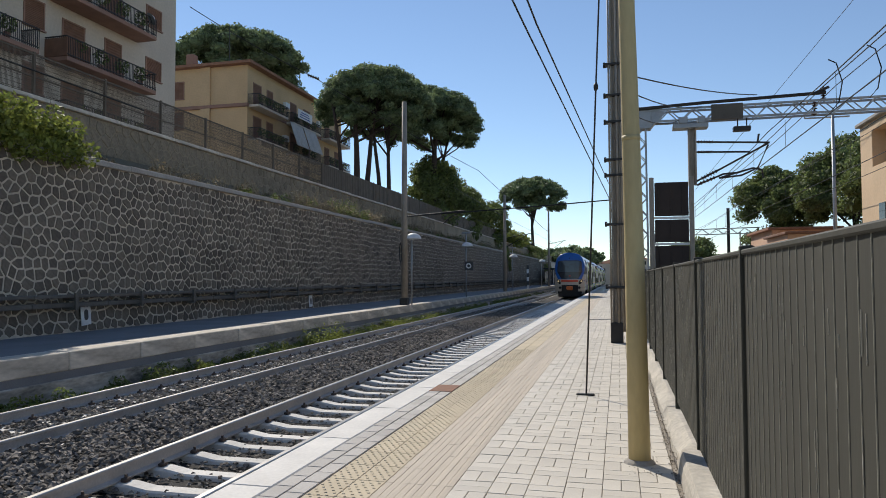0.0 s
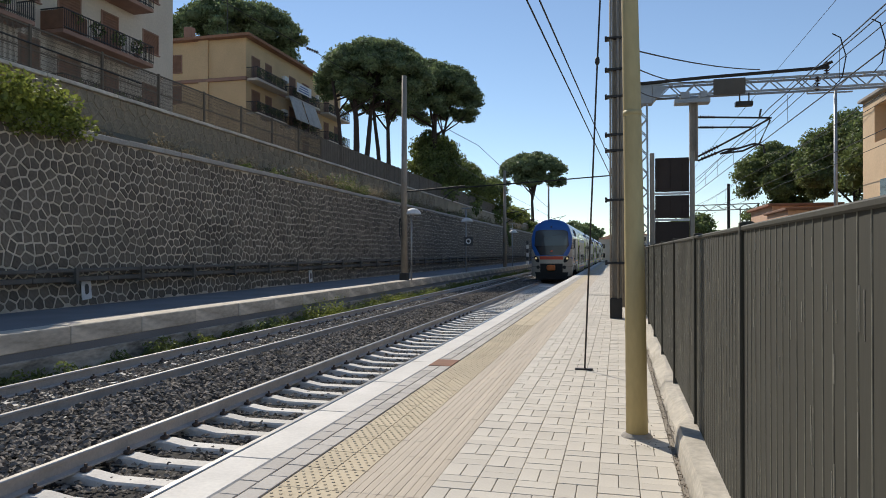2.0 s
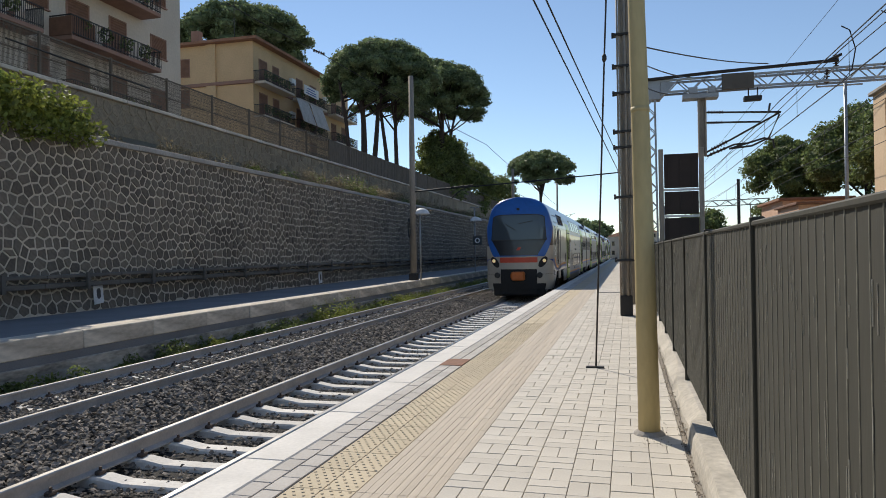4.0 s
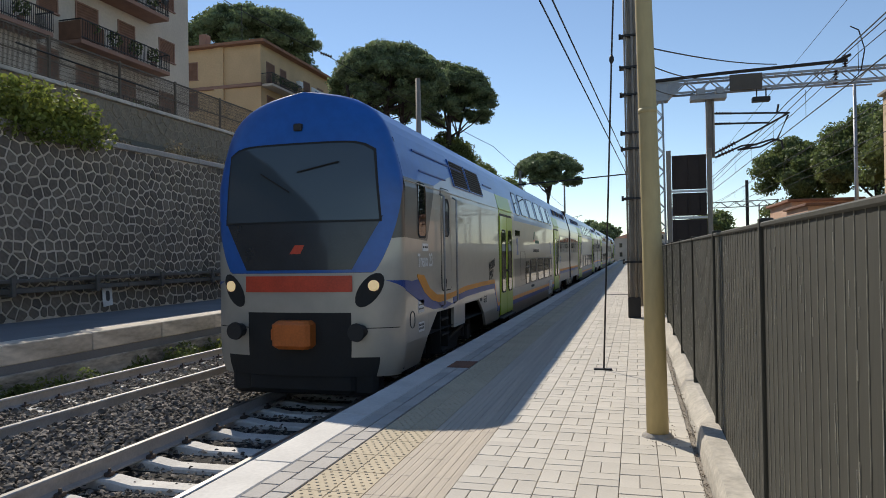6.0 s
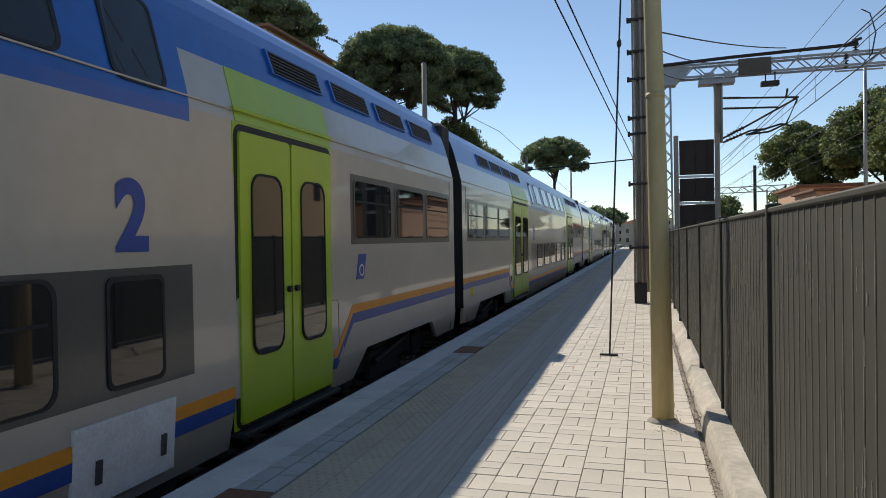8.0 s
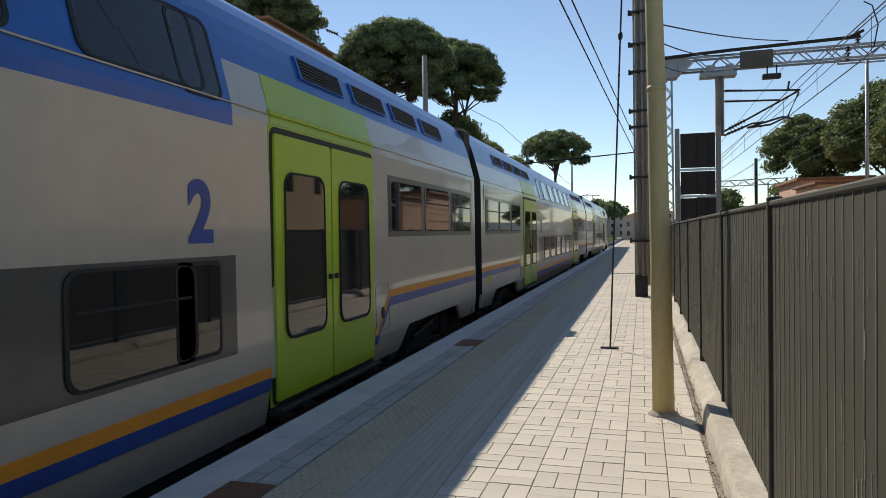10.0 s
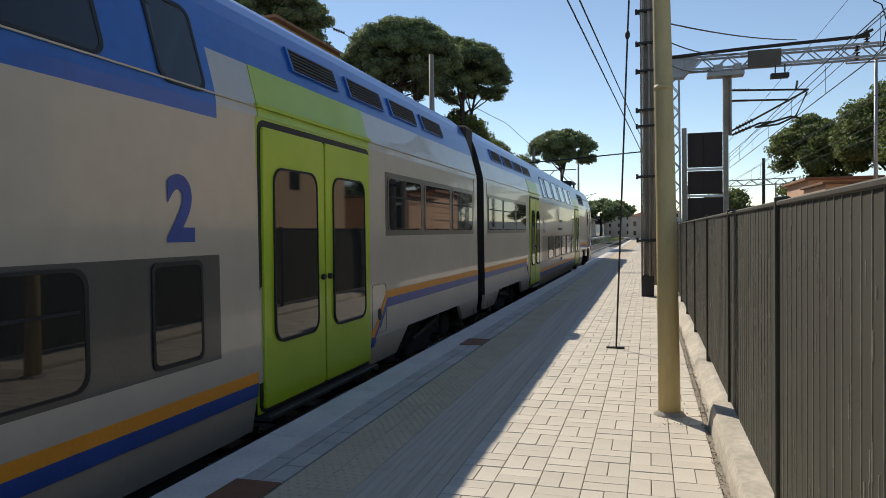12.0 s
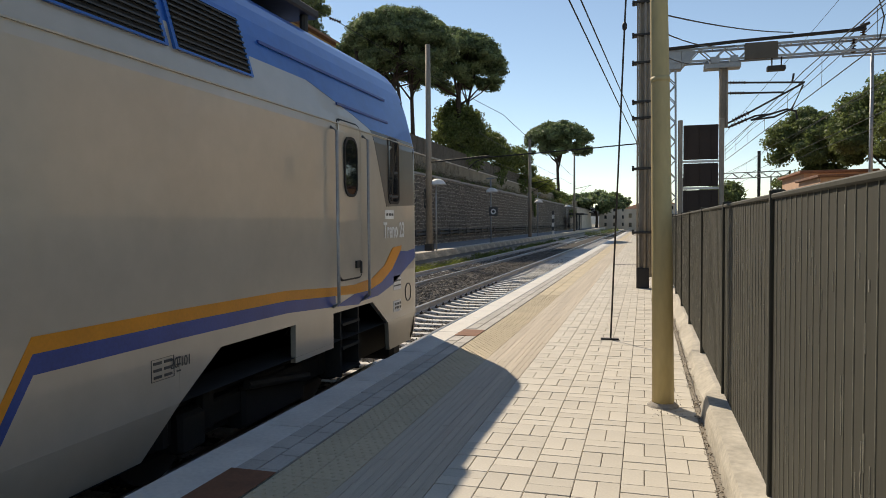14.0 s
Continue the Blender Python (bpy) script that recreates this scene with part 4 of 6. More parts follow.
            if kind == "lead":
                bars(bb, side, 12.9, 0.43, 10, 0.035, 0.075, 0.03)
            else:
                bars(bb, side, 14.05, 0.44, 7, 0.03, 0.085, 0.028)
                lettering("class_mark", "Ale", 0.13, car, side, 14.06 if side > 0 else 14.68, 0.44, M_INK, 0.85, 0.002)
            part("print", bb, M_INK, car)
        # stripes
        hi, lo = 0.68, 0.265
        left_hi = [(d1 - 0.64, hi), (d1 - 0.28, lo)] if kind == "middle" else [(d1 - 0.62, 0.80), (d1 - 0.28, lo)]
        start = [(0.0, hi)] if kind == "middle" else [(d1 - 4.3, 0.725), (d1 - 3.3, 0.785), (d1 - 1.8, 0.80)]
        stripe(car, start + left_hi + [(d1 - 0.06, lo)], side)
        stripe(car, [(d1 + dw + 0.06, lo), (d2 - 0.06, lo)], side)
        stripe(car, [(d2 + dw + 0.06, lo), (d2 + dw + 0.14, lo), (d2 + dw + 0.56, hi), (L, hi)], side)
        # skirts
        za, zb = -0.14, 0.252
        if kind == "middle":
            skirt(car, side, [(0.0, -0.02), (1.0, -0.05), (1.35, zb), (0.0, zb)])
        else:
            skirt(car, side, [(0.95, za), (1.75, za), (1.98, zb), (0.95, zb)])
            skirt(car, side, [(2.0, zb), (2.5, 0.56), (2.0, 0.56)])
            skirt(car, side, [(6.0, 0.252), (6.0, 0.56), (5.5, 0.56)])
            skirt(car, side, [(3.55, 0.20), (4.35, 0.20), (4.35, 0.555), (3.55, 0.555)])
            ld = Build()
            for k in range(3):
                ld.box(side * 1.18, side * 1.40, 2.82, 3.28, 0.38 - 0.25 * k, 0.41 - 0.25 * k)
            for yy in (2.80, 3.27):
                ld.box(side * 1.20, side * 1.38, yy, yy + 0.03, -0.16, 0.56)
            part("crew_steps", ld, M_BLACK, car)
        skirt(car, side, [(b1 + (1.2 if kind == "middle" else 1.75), zb), (b1 + (1.55 if kind == "middle" else 2.1), -0.05), (d1, -0.05), (d1, zb)])
        skirt(car, side, [(d1 + dw + 0.05, za), (d2 - 0.05, za), (d2 - 0.05, zb), (d1 + dw + 0.05, zb)])
        skirt(car, side, [(d2 + dw + 0.05, -0.05), (b2 - 1.55, -0.05), (b2 - 1.2, zb), (d2 + dw + 0.05, zb)])
        skirt(car, side, [(b2 + 1.35, zb), (b2 + 1.7, -0.03), (L, -0.03), (L, zb)])
        # markings
        for k, yy in enumerate((deck[0] + 0.36, deck[1] - (0.74 if kind == "lead" else 0.58))):
            lettering("class_number", "2", 0.60, car, side, yy if side > 0 else yy + 0.4, 1.44, M_STRIPEBLUE, 0.95, 0.022)
        if kind != "middle":
            cab_side(car, d1, side, ((3.87, 4.93), (5.08, 6.22)) if kind == "lead" else ((4.98, 5.90), (6.04, 7.0)), 1.50 if kind == "lead" else 1.36)
            yb = 13.46 if kind == "lead" else 14.90
            bb = Build()
            side_patch(bb, [(yb, 1.88), (yb + 0.16, 1.88), (yb + 0.36, 2.12), (yb + 0.2, 2.12)], side, 0.004)
            em = part("emblem", bb, M_TEAL, car, "green and red slanted emblem")
            bb = Build()
            side_patch(bb, [(yb + 0.06, 1.80), (yb + 0.2, 1.80), (yb + 0.26, 1.87), (yb + 0.14, 1.87)], side, 0.005)
            part("emblem_foot", bb, M_RED, em)
            bb = Build()
            yt = 13.90 if kind == "lead" else 13.94
            bars(bb, side, yt, 1.765, 10, 0.066, 0.095, 0.019)
            part("print", bb, M_TEAL, car, "green brand print on the flank")
            bb = Build()
            bars(bb, side, 13.46 if kind == "lead" else 13.96, 1.49, 15, 0.042, 0.085, 0.046)
            part("print", bb, M_INK, car, "grey print on the flank")
            if kind == "lead":
                bb = Build()
                side_patch(bb, [(17.38, -0.04), (18.26, -0.04), (18.26, 0.44), (17.38, 0.44)], side, 0.02)
                ht = part("hatch", bb, M_LETTER, car, "white equipment hatch")
                for yy in (17.55, 18.12):
                    bb = Build()
                    side_patch(bb, [(yy, 0.08), (yy + 0.04, 0.08), (yy + 0.04, 0.22), (yy, 0.22)], side, 0.024)
                    part("latch", bb, M_INK, ht)
            bb = Build()
            side_patch(bb, [(10.08, 1.92), (10.82, 1.92), (10.82, 2.07), (10.08, 2.07)], side, 0.005)
            part("destination_display", bb, M_GLASS, car, "dark destination display")
            bb = Build()
            if kind == "lead":
                frame_ring(bb, [(10.92, 0.72), (11.72, 0.72), (11.72, 1.50), (10.92, 1.50)], side, 0.008, 0.004)
                part("panel_joint", bb, M_SEAL, car)
            if kind == "lead":
                bb = Build()
                side_patch(bb, [(21.40, 1.04), (21.62, 1.04), (21.70, 1.32), (21.48, 1.32)], side, 0.005)
                ap = part("access_plate", bb, M_STRIPEBLUE, car, "blue slanted access sticker with white ring")
                bb = Build()
                frame_ring(bb, rounded(21.50, 21.60, 1.09, 1.19, 0.049), side, 0.018, 0.009)
                part("ring", bb, M_LETTER, ap)
        if kind == "middle":
            bb = Build()
            side_patch(bb, [(0.55, 0.42), (0.85, 0.42), (0.85, 0.58), (0.55, 0.58)], side, 0.005)
            part("warning_sticker", bb, M_YELLOWLABEL, car, "yellow warning sticker")
        for yy in ((b2 - 2.2,) if kind != "middle" else (b1 + 2.0, b2 - 2.2)):
            bb = Build()
            frame_ring(bb, rounded(yy - 0.22, yy + 0.22, 0.30, 0.86, 0.06), side, 0.005, 0.004)
            fl = part("service_flap", bb, M_GREYBAND, car)
            bb = Build()
            side_patch(bb, rounded(yy - 0.05, yy + 0.05, 0.44, 0.58, 0.045), side, 0.007)
            part("socket", bb, M_SEAL, fl)
        for yy in ((L - 0.27,) if kind != "middle" else (0.24, L - 0.27)):
            bb = Build()
            side_patch(bb, [(yy, 0.0), (yy + 0.014, 0.0), (yy + 0.014, 2.42), (yy, 2.42)], side, 0.006)
            part("panel_joint", bb, M_SEAL, car)
        # gutters
        bb = Build()
        bb.beam((side * (half_width(2.5) + 0.008), y_start, 2.5), (side * (half_width(2.5) + 0.008), L, 2.5), 0.012, 0.012)
        part("gutter", bb, M_SILVER, car)
    under = Build()
    under.box(-1.0, 1.0, 1.0, L - 0.5, -0.25, 0.25)
    under.box(-1.25, 1.25, deck[0], deck[1], -0.35, 0.2)
    part("underframe", under, M_BLACK, car, "dark underfloor equipment")
    bogie(car, b1)
    bogie(car, b2)
    ga = Build()
    ga.box(-1.22, 1.22, L, L + 0.55, -0.1, 3.45, c=0.05)
    if kind != "rear":
        part("gangway", ga, M_BLACK, car, "black rubber gangway bellows")
    if kind != "middle":
        cab_front(car)
    return car


def pantograph(car, y):
    b = Build()
    b.box(-0.8, 0.8, y - 1.0, y + 1.0, 3.85, 3.95, c=0.02)
    for s in (-0.5, 0.5):
        b.tube([(s, y - 0.7, 3.92), (s * 0.6, y + 0.9, 4.25)], 0.03, 6)
        b.tube([(s * 0.6, y + 0.9, 4.25), (s * 0.4, y - 0.2, 4.6)], 0.022, 6)
    b.tube([(-0.9, y - 0.2, 4.6), (0.9, y - 0.2, 4.6)], 0.025, 6)
    for s in (-0.7, 0.7):
        for dy in (-0.8, 0.8):
            b.tube([(s, y + dy, 3.5), (s, y + dy, 3.86)], 0.05, 8)
    part("pantograph", b, M_DARKSTEEL, car, "folded dark pantograph")


CARS = [(rail_car("lead", "silver and blue double-deck driving car with lime doors", 25.6), -7.80, 0),
        (rail_car("middle", "silver double-deck trailer car with lime doors", 25.38), 18.38, 0),
        (rail_car("middle", "silver double-deck trailer car with lime doors, near the rear", 26.14), 44.30, 0),
        (rail_car("rear", "silver and blue rear driving car with lime doors", 26.50), 97.5, 180)]
pantograph(CARS[3][0], 3.5)

# ---- bank above the wall ----
bank = Build()
NB = 60
for i in range(NB + 1):
    yy = Y0 + (Y1 - Y0) * i / NB
    for x, z in ((WALL_X - 0.6, WALL_TOP - 0.05), (WALL_X - 1.3, WALL_TOP + 0.10), (BANK_X + 0.9, WALL_TOP + 0.35), (BANK_X + 0.02, WALL_TOP + 0.75)):
        bank.v.append((x, yy, z + 0.08 * noise.noise((x * 0.7, yy * 0.35, 0))))
for i in range(NB):
    for k in range(3):
        a = i * 4 + k
        bank.f.append((a, a + 4, a + 5, a + 1))
        bank.mi.append(0)
structure("bank", bank, M_SOIL, "dry grassy strip above the retaining wall", smooth=True)
up = Build()
up.box(BANK_X - 0.5, BANK_X, Y0, Y1, WALL_TOP, BANK_TOP - 0.12)
upper = structure("wall_upper", up, M_MORTAR_UP, "low rubble wall carrying a mesh fence")
uc = Build()
uc.box(-0.42, 0.10, 0.01, 2.99, -0.12, 0, c=0.015)
UPCAP_ME = uc.mesh("capstone", M_WORN)
for i in range(70):
    o = new("capstone", UPCAP_ME)
    o.parent = upper
    o.location = (BANK_X, Y0 + i * 3.0, BANK_TOP + random.uniform(-0.008, 0.008))
street = Build()
street.box(-90, BANK_X - 0.5, Y0, Y1 + 200, WALL_TOP, BANK_TOP - 0.15)
structure("street", street, M_ASPHALT, "street terrace behind the upper wall")

post = Build()
post.box(-0.04, 0.04, -0.04, 0.04, 0, 1.35, c=0.008)
MP = post.mesh("post", M_MESH)
rails = Build()
rails.box(-0.02, 0.02, 0, 2.9, 1.26, 1.31)
rails.box(-0.02, 0.02, 0, 2.9, 0.60, 0.64)
rails.box(-0.02, 0.02, 0, 2.9, 0.06, 0.10)
MR = rails.mesh("rail", M_MESH)
wires = Build()
for k in range(72):
    wires.box(-0.004, 0.004, 0.03 + k * 0.04, 0.041 + k * 0.04, 0.08, 1.28)
for k in range(9):
    wires.box(-0.006, 0.002, 0, 2.9, 0.15 + k * 0.13, 0.162 + k * 0.13)
MW = wires.mesh("mesh_infill", M_MESH)
solid = Build()
solid.box(-0.015, 0.015, 0.02, 2.88, 0.08, 1.25)
for k in range(10):
    solid.box(0.010, 0.03, 0.1 + k * 0.29, 0.16 + k * 0.29, 0.08, 1.25)
MS = solid.mesh("sheet", M_MESH)
for i in range(46):
    y = 7.9 + i * 2.92
    close = y < 36
    f = thing("street_fence", "brown wire mesh fence panel on the upper wall" if close else "dark brown sheet fence panel on the upper wall", "fence", (BANK_X - 0.2, y, BANK_TOP), "street fence panels")
    for nm, me in (("post", MP), ("rail", MR), ("mesh_infill" if close else "sheet", MW if close else MS)):
        o = new(nm, me)
        o.parent = f
        if nm == "mesh_infill":
            tagged(o, kind="stuff")

gw = Build()
gw.box(-19.0, -18.4, 33.2, 38.0, BANK_TOP - 0.2, 8.5, c=0.03)
for yy in (33.2, 35.4, 37.8):
    gw.box(-18.9, -18.3, yy - 0.2, yy + 0.2, BANK_TOP - 0.2, 8.75, c=0.03)
tagged(part("garden_wall", gw, M_OCHRE, None, "low ochre rendered garden wall with pillars by the street"), category="wall")


# ---- houses ----
def slatted(b, prof, a, c, axis):
    """A roller shutter as one rippled sheet."""
    o = len(b.v)
    for d, z in prof:
        b.v += [(d, a, z), (d, c, z)] if axis == 0 else [(a, d, z), (c, d, z)]
    for i in range(len(prof) - 1):
        b.f.append((o + 2 * i, o + 2 * i + 1, o + 2 * i + 3, o + 2 * i + 2))
        b.mi.append(0)


def opening(house, x, y0, y1, z0, z1, closed, axis="x", face=1):
    """A window on a facade: surround, sill, and a shutter or pane."""
    b = Build()
    p = Build()
    if axis == "x":
        for a, c, e, f in ((y0 - 0.08, y0, z0, z1), (y1, y1 + 0.08, z0, z1), (y0 - 0.08, y1 + 0.08, z1, z1 + 0.08)):
            b.box(x - 0.05, x + 0.05, a, c, e, f)
        b.box(x - 0.05, x + 0.12, y0 - 0.12, y1 + 0.12, z0 - 0.07, z0)
        if closed:
            slatted(p, [(x + (0.02 if k % 2 else 0.0), z0 + (z1 - z0) * k / 30) for k in range(31)], y0, y1, 0)
        else:
            p.box(x - 0.02, x + 0.006, y0, y1, z0, z1)
    else:
        for a, c, e, f in ((y0 - 0.08, y0, z0, z1), (y1, y1 + 0.08, z0, z1), (y0 - 0.08, y1 + 0.08, z1, z1 + 0.08)):
            b.box(a, c, x - 0.05, x + 0.05, e, f)
        b.box(y0 - 0.12, y1 + 0.12, x - 0.12, x + 0.05, z0 - 0.07, z0)
        if closed:
            slatted(p, [(x - (0.02 if k % 2 else 0.0), z0 + (z1 - z0) * k / 30) for k in range(31)], y0, y1, 1)
        else:
            p.box(y0, y1, x - 0.006, x + 0.02, z0, z1)
    w = part("window", b, M_TRIM, house)
    part("shutter" if closed else "pane", p, M_SHUTTER if closed else M_PANE, w)


def balcony(house, x, depth, y0, y1, z, solid_ends=True, slab=None, pots=3):
    b = Build()
    b.box(x, x + depth, y0, y1, z - 0.22, z, c=0.02)
    s = part("balcony", b, slab or M_TRIM, house, "projecting balcony")
    r = Build()
    r.box(x + depth - 0.05, x + depth, y0, y1, z + 0.95, z + 1.0)
    r.box(x + depth - 0.05, x + depth, y0, y1, z + 0.08, z + 0.12)
    n = int((y1 - y0) / 0.11)
    for k in range(n + 1):
        yy = y0 + (y1 - y0) * k / n
        r.box(x + depth - 0.035, x + depth - 0.015, yy - 0.01, yy + 0.01, z, z + 0.97)
    for yy in (y0, y1):
        r.box(x, x + depth, yy - 0.025, yy + 0.025, z + 0.95, z + 1.0)
        m = int(depth / 0.11)
        for k in range(m):
            r.box(x + k * 0.11, x + k * 0.11 + 0.02, yy - 0.01, yy + 0.01, z, z + 0.97)
    part("railing", r, M_RAILING, s, "dark iron railing")
    if solid_ends:
        e = Build()
        e.box(x, x + depth, y0 - 0.03, y0 + 0.03, z, z + 0.9)
        e.box(x + depth - 0.09, x + depth - 0.06, y0, y0 + 1.6, z + 0.05, z + 0.9)
        part("screen", e, M_SHUTTER, s, "brown balcony screen")
    for k in range(pots):
        yy = y0 + (k + 0.7) * (y1 - y0) / (pots + 0.4)
        pt = Build()
        pt.tube([(x + depth - 0.28, yy, z), (x + depth - 0.28, yy, z + 0.3)], [0.13, 0.18], 10)
        pot = part("plant_pot", pt, M_TRIM, s)
        part("plant", leaf_cloud([(x + depth - 0.25, yy, z + 0.7, 0.35, 0.4, 0.42)], 120, 0.09, 7 + k), M_SHRUB, pot)


def leaf_cloud(puffs, per, size, seed, flat=1.0):
    """Loose leaves round a set of (x, y, z, rx, ry, rz) puffs."""
    rng = np.random.default_rng(seed)
    b = Build()
    allv = []
    for x, y, z, rx, ry, rz in puffs:
        d = rng.normal(size=(per, 3))
        d /= np.linalg.norm(d, axis=1)[:, None]
        r = rng.uniform(0.55, 1.06, per)[:, None]
        c = np.array([x, y, z]) + d * r * np.array([rx, ry, rz])
        a = rng.normal(size=(per, 3))
        a /= np.linalg.norm(a, axis=1)[:, None]
        e = rng.normal(size=(per, 3))
        e = np.cross(a, e)
        e /= np.linalg.norm(e, axis=1)[:, None]
        s = size * rng.uniform(0.6, 1.4, per)[:, None]
        a, e = a * s, e * s * 0.55
        allv.append(np.stack((c - a, c + e, c + a, c - e), 1).reshape(-1, 3))
    v = np.concatenate(allv)
    b.v = v.tolist()
    b.f = [(i, i + 1, i + 2, i + 3) for i in range(0, len(v), 4)]
    b.mi = [0] * len(b.f)
    return b


h1 = thing("apartment_house", "cream rendered apartment house with terracotta balconies", "house", (0, 0, 0))
b = Build()
b.box(-39, -27, 8, 38.2, BANK_TOP - 0.3, 21.4)
part("wall", b, M_CREAM, h1)
b = Build()
b.box(-39.4, -26.8, 7.6, 38.5, 21.4, 21.7, c=0.05)
part("roof", b, M_TILE, h1)
for z in (9.1, 12.25, 15.40, 18.55):
    balcony(h1, -27.05, 1.35, 27.9, 34.6, z, pots=4)
    balcony(h1, -27.05, 1.1, 19.0, 26.5, z - 0.15, False, pots=3)
    for y0, y1, dz, hh, cl in ((35.4, 36.7, 1.15, 1.15, True), (26.65, 27.75, 1.25, 1.3, True), (29.0, 30.4, 0.02, 2.25, True), (32.0, 33.2, 0.02, 2.25, True), (22.0, 23.4, 0.02, 2.2, True)):
        opening(h1, -27.0, y0, y1, z + dz, z + dz + hh, cl)
b = Build()
b.tube([(-25.9, 34.0, 15.9), (-25.68, 34.17, 16.4)], [0.02, 0.02], 6)
b.tube([(-25.72, 34.1, 16.3), (-25.62, 34.25, 16.42)], [0.36, 0.05], 14)
part("satellite_dish", b, M_STEEL, h1)

h2 = thing("apartment_house", "ochre rendered apartment house with balconies and awnings", "house", (0, 0, 0))
b = Build()
b.box(-43.5, -33, 57.5, 80.0, BANK_TOP - 0.3, 21.2)
b.box(-37.8, -36.8, 57.3, 57.5, BANK_TOP, 21.2)
part("wall", b, M_OCHRE, h2)
b = Build()
b.box(-43.6, -32.9, 57.28, 80.1, 17.3, 17.62, c=0.03)
part("string_course", b, M_TRIM, h2, "darker band between the storeys")
b = Build()
b.add([(-44.2, 56.8, 21.2), (-32.3, 56.8, 21.2), (-32.3, 80.7, 21.2), (-44.2, 80.7, 21.2), (-44.2, 56.8, 21.45), (-32.3, 56.8, 21.45), (-32.3, 80.7, 21.45), (-44.2, 80.7, 21.45), (-38.2, 62, 22.5), (-38.2, 75, 22.5)],
      [(3, 2, 1, 0), (0, 1, 5, 4), (1, 2, 6, 5), (2, 3, 7, 6), (3, 0, 4, 7), (4, 5, 8), (5, 6, 9, 8), (6, 7, 9), (7, 4, 8, 9)])
part("roof", b, M_TILE, h2)
b = Build()
b.box(-41.2, -40.4, 60, 60.8, 21.5, 23.6, c=0.03)
part("chimney", b, M_TRIM, h2)
b = Build()
b.tube([(-37.0, 61, 22.2), (-37.0, 61, 26.4)], 0.035, 6)
for z in (25.6, 26.2):
    b.tube([(-37.8, 61, z), (-36.2, 61, z)], 0.018, 5)
b.tube([(-37.0, 61, 24.6), (-40.3, 61, 22.0)], 0.012, 4)
b.tube([(-37.0, 61, 24.6), (-34.0, 60, 21.6)], 0.012, 4)
part("antenna", b, M_DARKSTEEL, h2)
for z in (11.3, 14.35, 17.5):
    balcony(h2, -33.05, 1.2, 57.6, 63.5, z, False, M_CREAM, 4)
    balcony(h2, -33.05, 1.2, 73.8, 80.2, z, False, M_CREAM, 3)
    balcony(h2, -33.05, 0.9, 65.2, 72.0, z, False, M_CREAM, 3)
    for y0, y1, cl in ((58.6, 60.0, True), (61.2, 62.3, True), (66.2, 67.5, True), (69.4, 70.8, True), (75.0, 76.2, True), (78.0, 79.0, True)):
        opening(h2, -33.0, y0, y1, z + 0.02, z + 2.25, cl)
for z in (12.4, 15.5, 18.4):
    opening(h2, 57.5, -40.9, -39.7, z, z + 1.6, True, "y")
b = Build()
b.box(-31.85, -31.8, 65.6, 69.0, 18.0, 18.95)
ban = part("banner", b, M_SIGN, h2, "white banner with grey print on the railing")
b = Build()
for k in range(3):
    b.box(-31.795, -31.78, 65.9 + 0.2 * k, 68.4 - 0.15 * k, 18.15 + k * 0.24, 18.25 + k * 0.24)
part("print", b, M_STRIPEBLUE, ban)
for y0, y1 in ((64.2, 67.0), (67.3, 70.4)):
    b = Build()
    nseg = 8
    for i in range(nseg + 1):
        yy = y0 + (y1 - y0) * i / nseg
        b.v += [(-32.0, yy, 17.25), (-31.2 + 0.05 * math.sin(i * 1.7), yy, 14.9)]
    for i in range(nseg):
        b.f.append((2 * i, 2 * i + 1, 2 * i + 3, 2 * i + 2))
        b.mi.append(0)
    b.beam((-32.0, y0, 17.27), (-32.0, y1, 17.27), 0.08, 0.08)
    b.beam((-31.2, y0, 14.9), (-31.2, y1, 14.9), 0.05, 0.05)
    part("awning", b, M_AWNING, h2, "off-white hanging awning")
for yy, z in ((64.4, 15.4), (72.6, 18.6), (64.5, 18.8)):
    b = Build()
    b.box(-33.0, -32.6, yy, yy + 0.85, z, z + 0.6, c=0.03)
    b.tube([(-32.6, yy + 0.35, z + 0.3), (-32.58, yy + 0.35, z + 0.3)], 0.24, 16)
    part("air_conditioner", b, M_SIGN, h2)

h3 = thing("apartment_house", "beige rendered house with a recessed loggia", "house", (0, 0, 0))
b = Build()
b.box(13.0, 24, 18, 40.5, -1.2, 7.6)
b.box(12.4, 13.0, 18, 40.5, -1.2, 6.9)
b.box(12.4, 13.0, 38.8, 40.5, 6.9, 9.2)
b.box(12.4, 13.0, 18, 32.0, 6.9, 9.2)
b.box(12.4, 13.0, 32.0, 38.8, 8.75, 9.2)
b.box(13.0, 24, 18, 40.5, 7.6, 9.2)
part("wall", b, M_BEIGE, h3)
b = Build()
b.box(12.2, 24.2, 17.8, 40.7, 9.2, 9.38, c=0.03)
part("roof", b, M_CONCRETE, h3)
for y0, y1, z0, z1 in ((37.2, 38.0, 3.9, 5.0), (33.5, 34.6, 3.9, 5.2)):
    b = Build()
    b.box(12.37, 12.43, y0, y1, z0, z1)
    part("window", b, M_PANE, h3)
h4 = thing("trackside_hut", "low salmon rendered trackside building with flat roof", "hut", (0, 0, 0))
b = Build()
b.box(10.7, 15, 54, 62, -1.2, 4.75)
part("wall", b, M_PINK, h4)
b = Build()
b.box(10.4, 15.3, 53.7, 62.3, 4.75, 4.95, c=0.03)
part("roof", b, M_TILE, h4)
h5 = thing("trackside_hut", "low salmon building with brown roof edge", "hut", (0, 0, 0))
b = Build()
b.box(10.0, 15, 46, 52, -1.2, 4.0)
part("wall", b, M_PINK, h5)
b = Build()
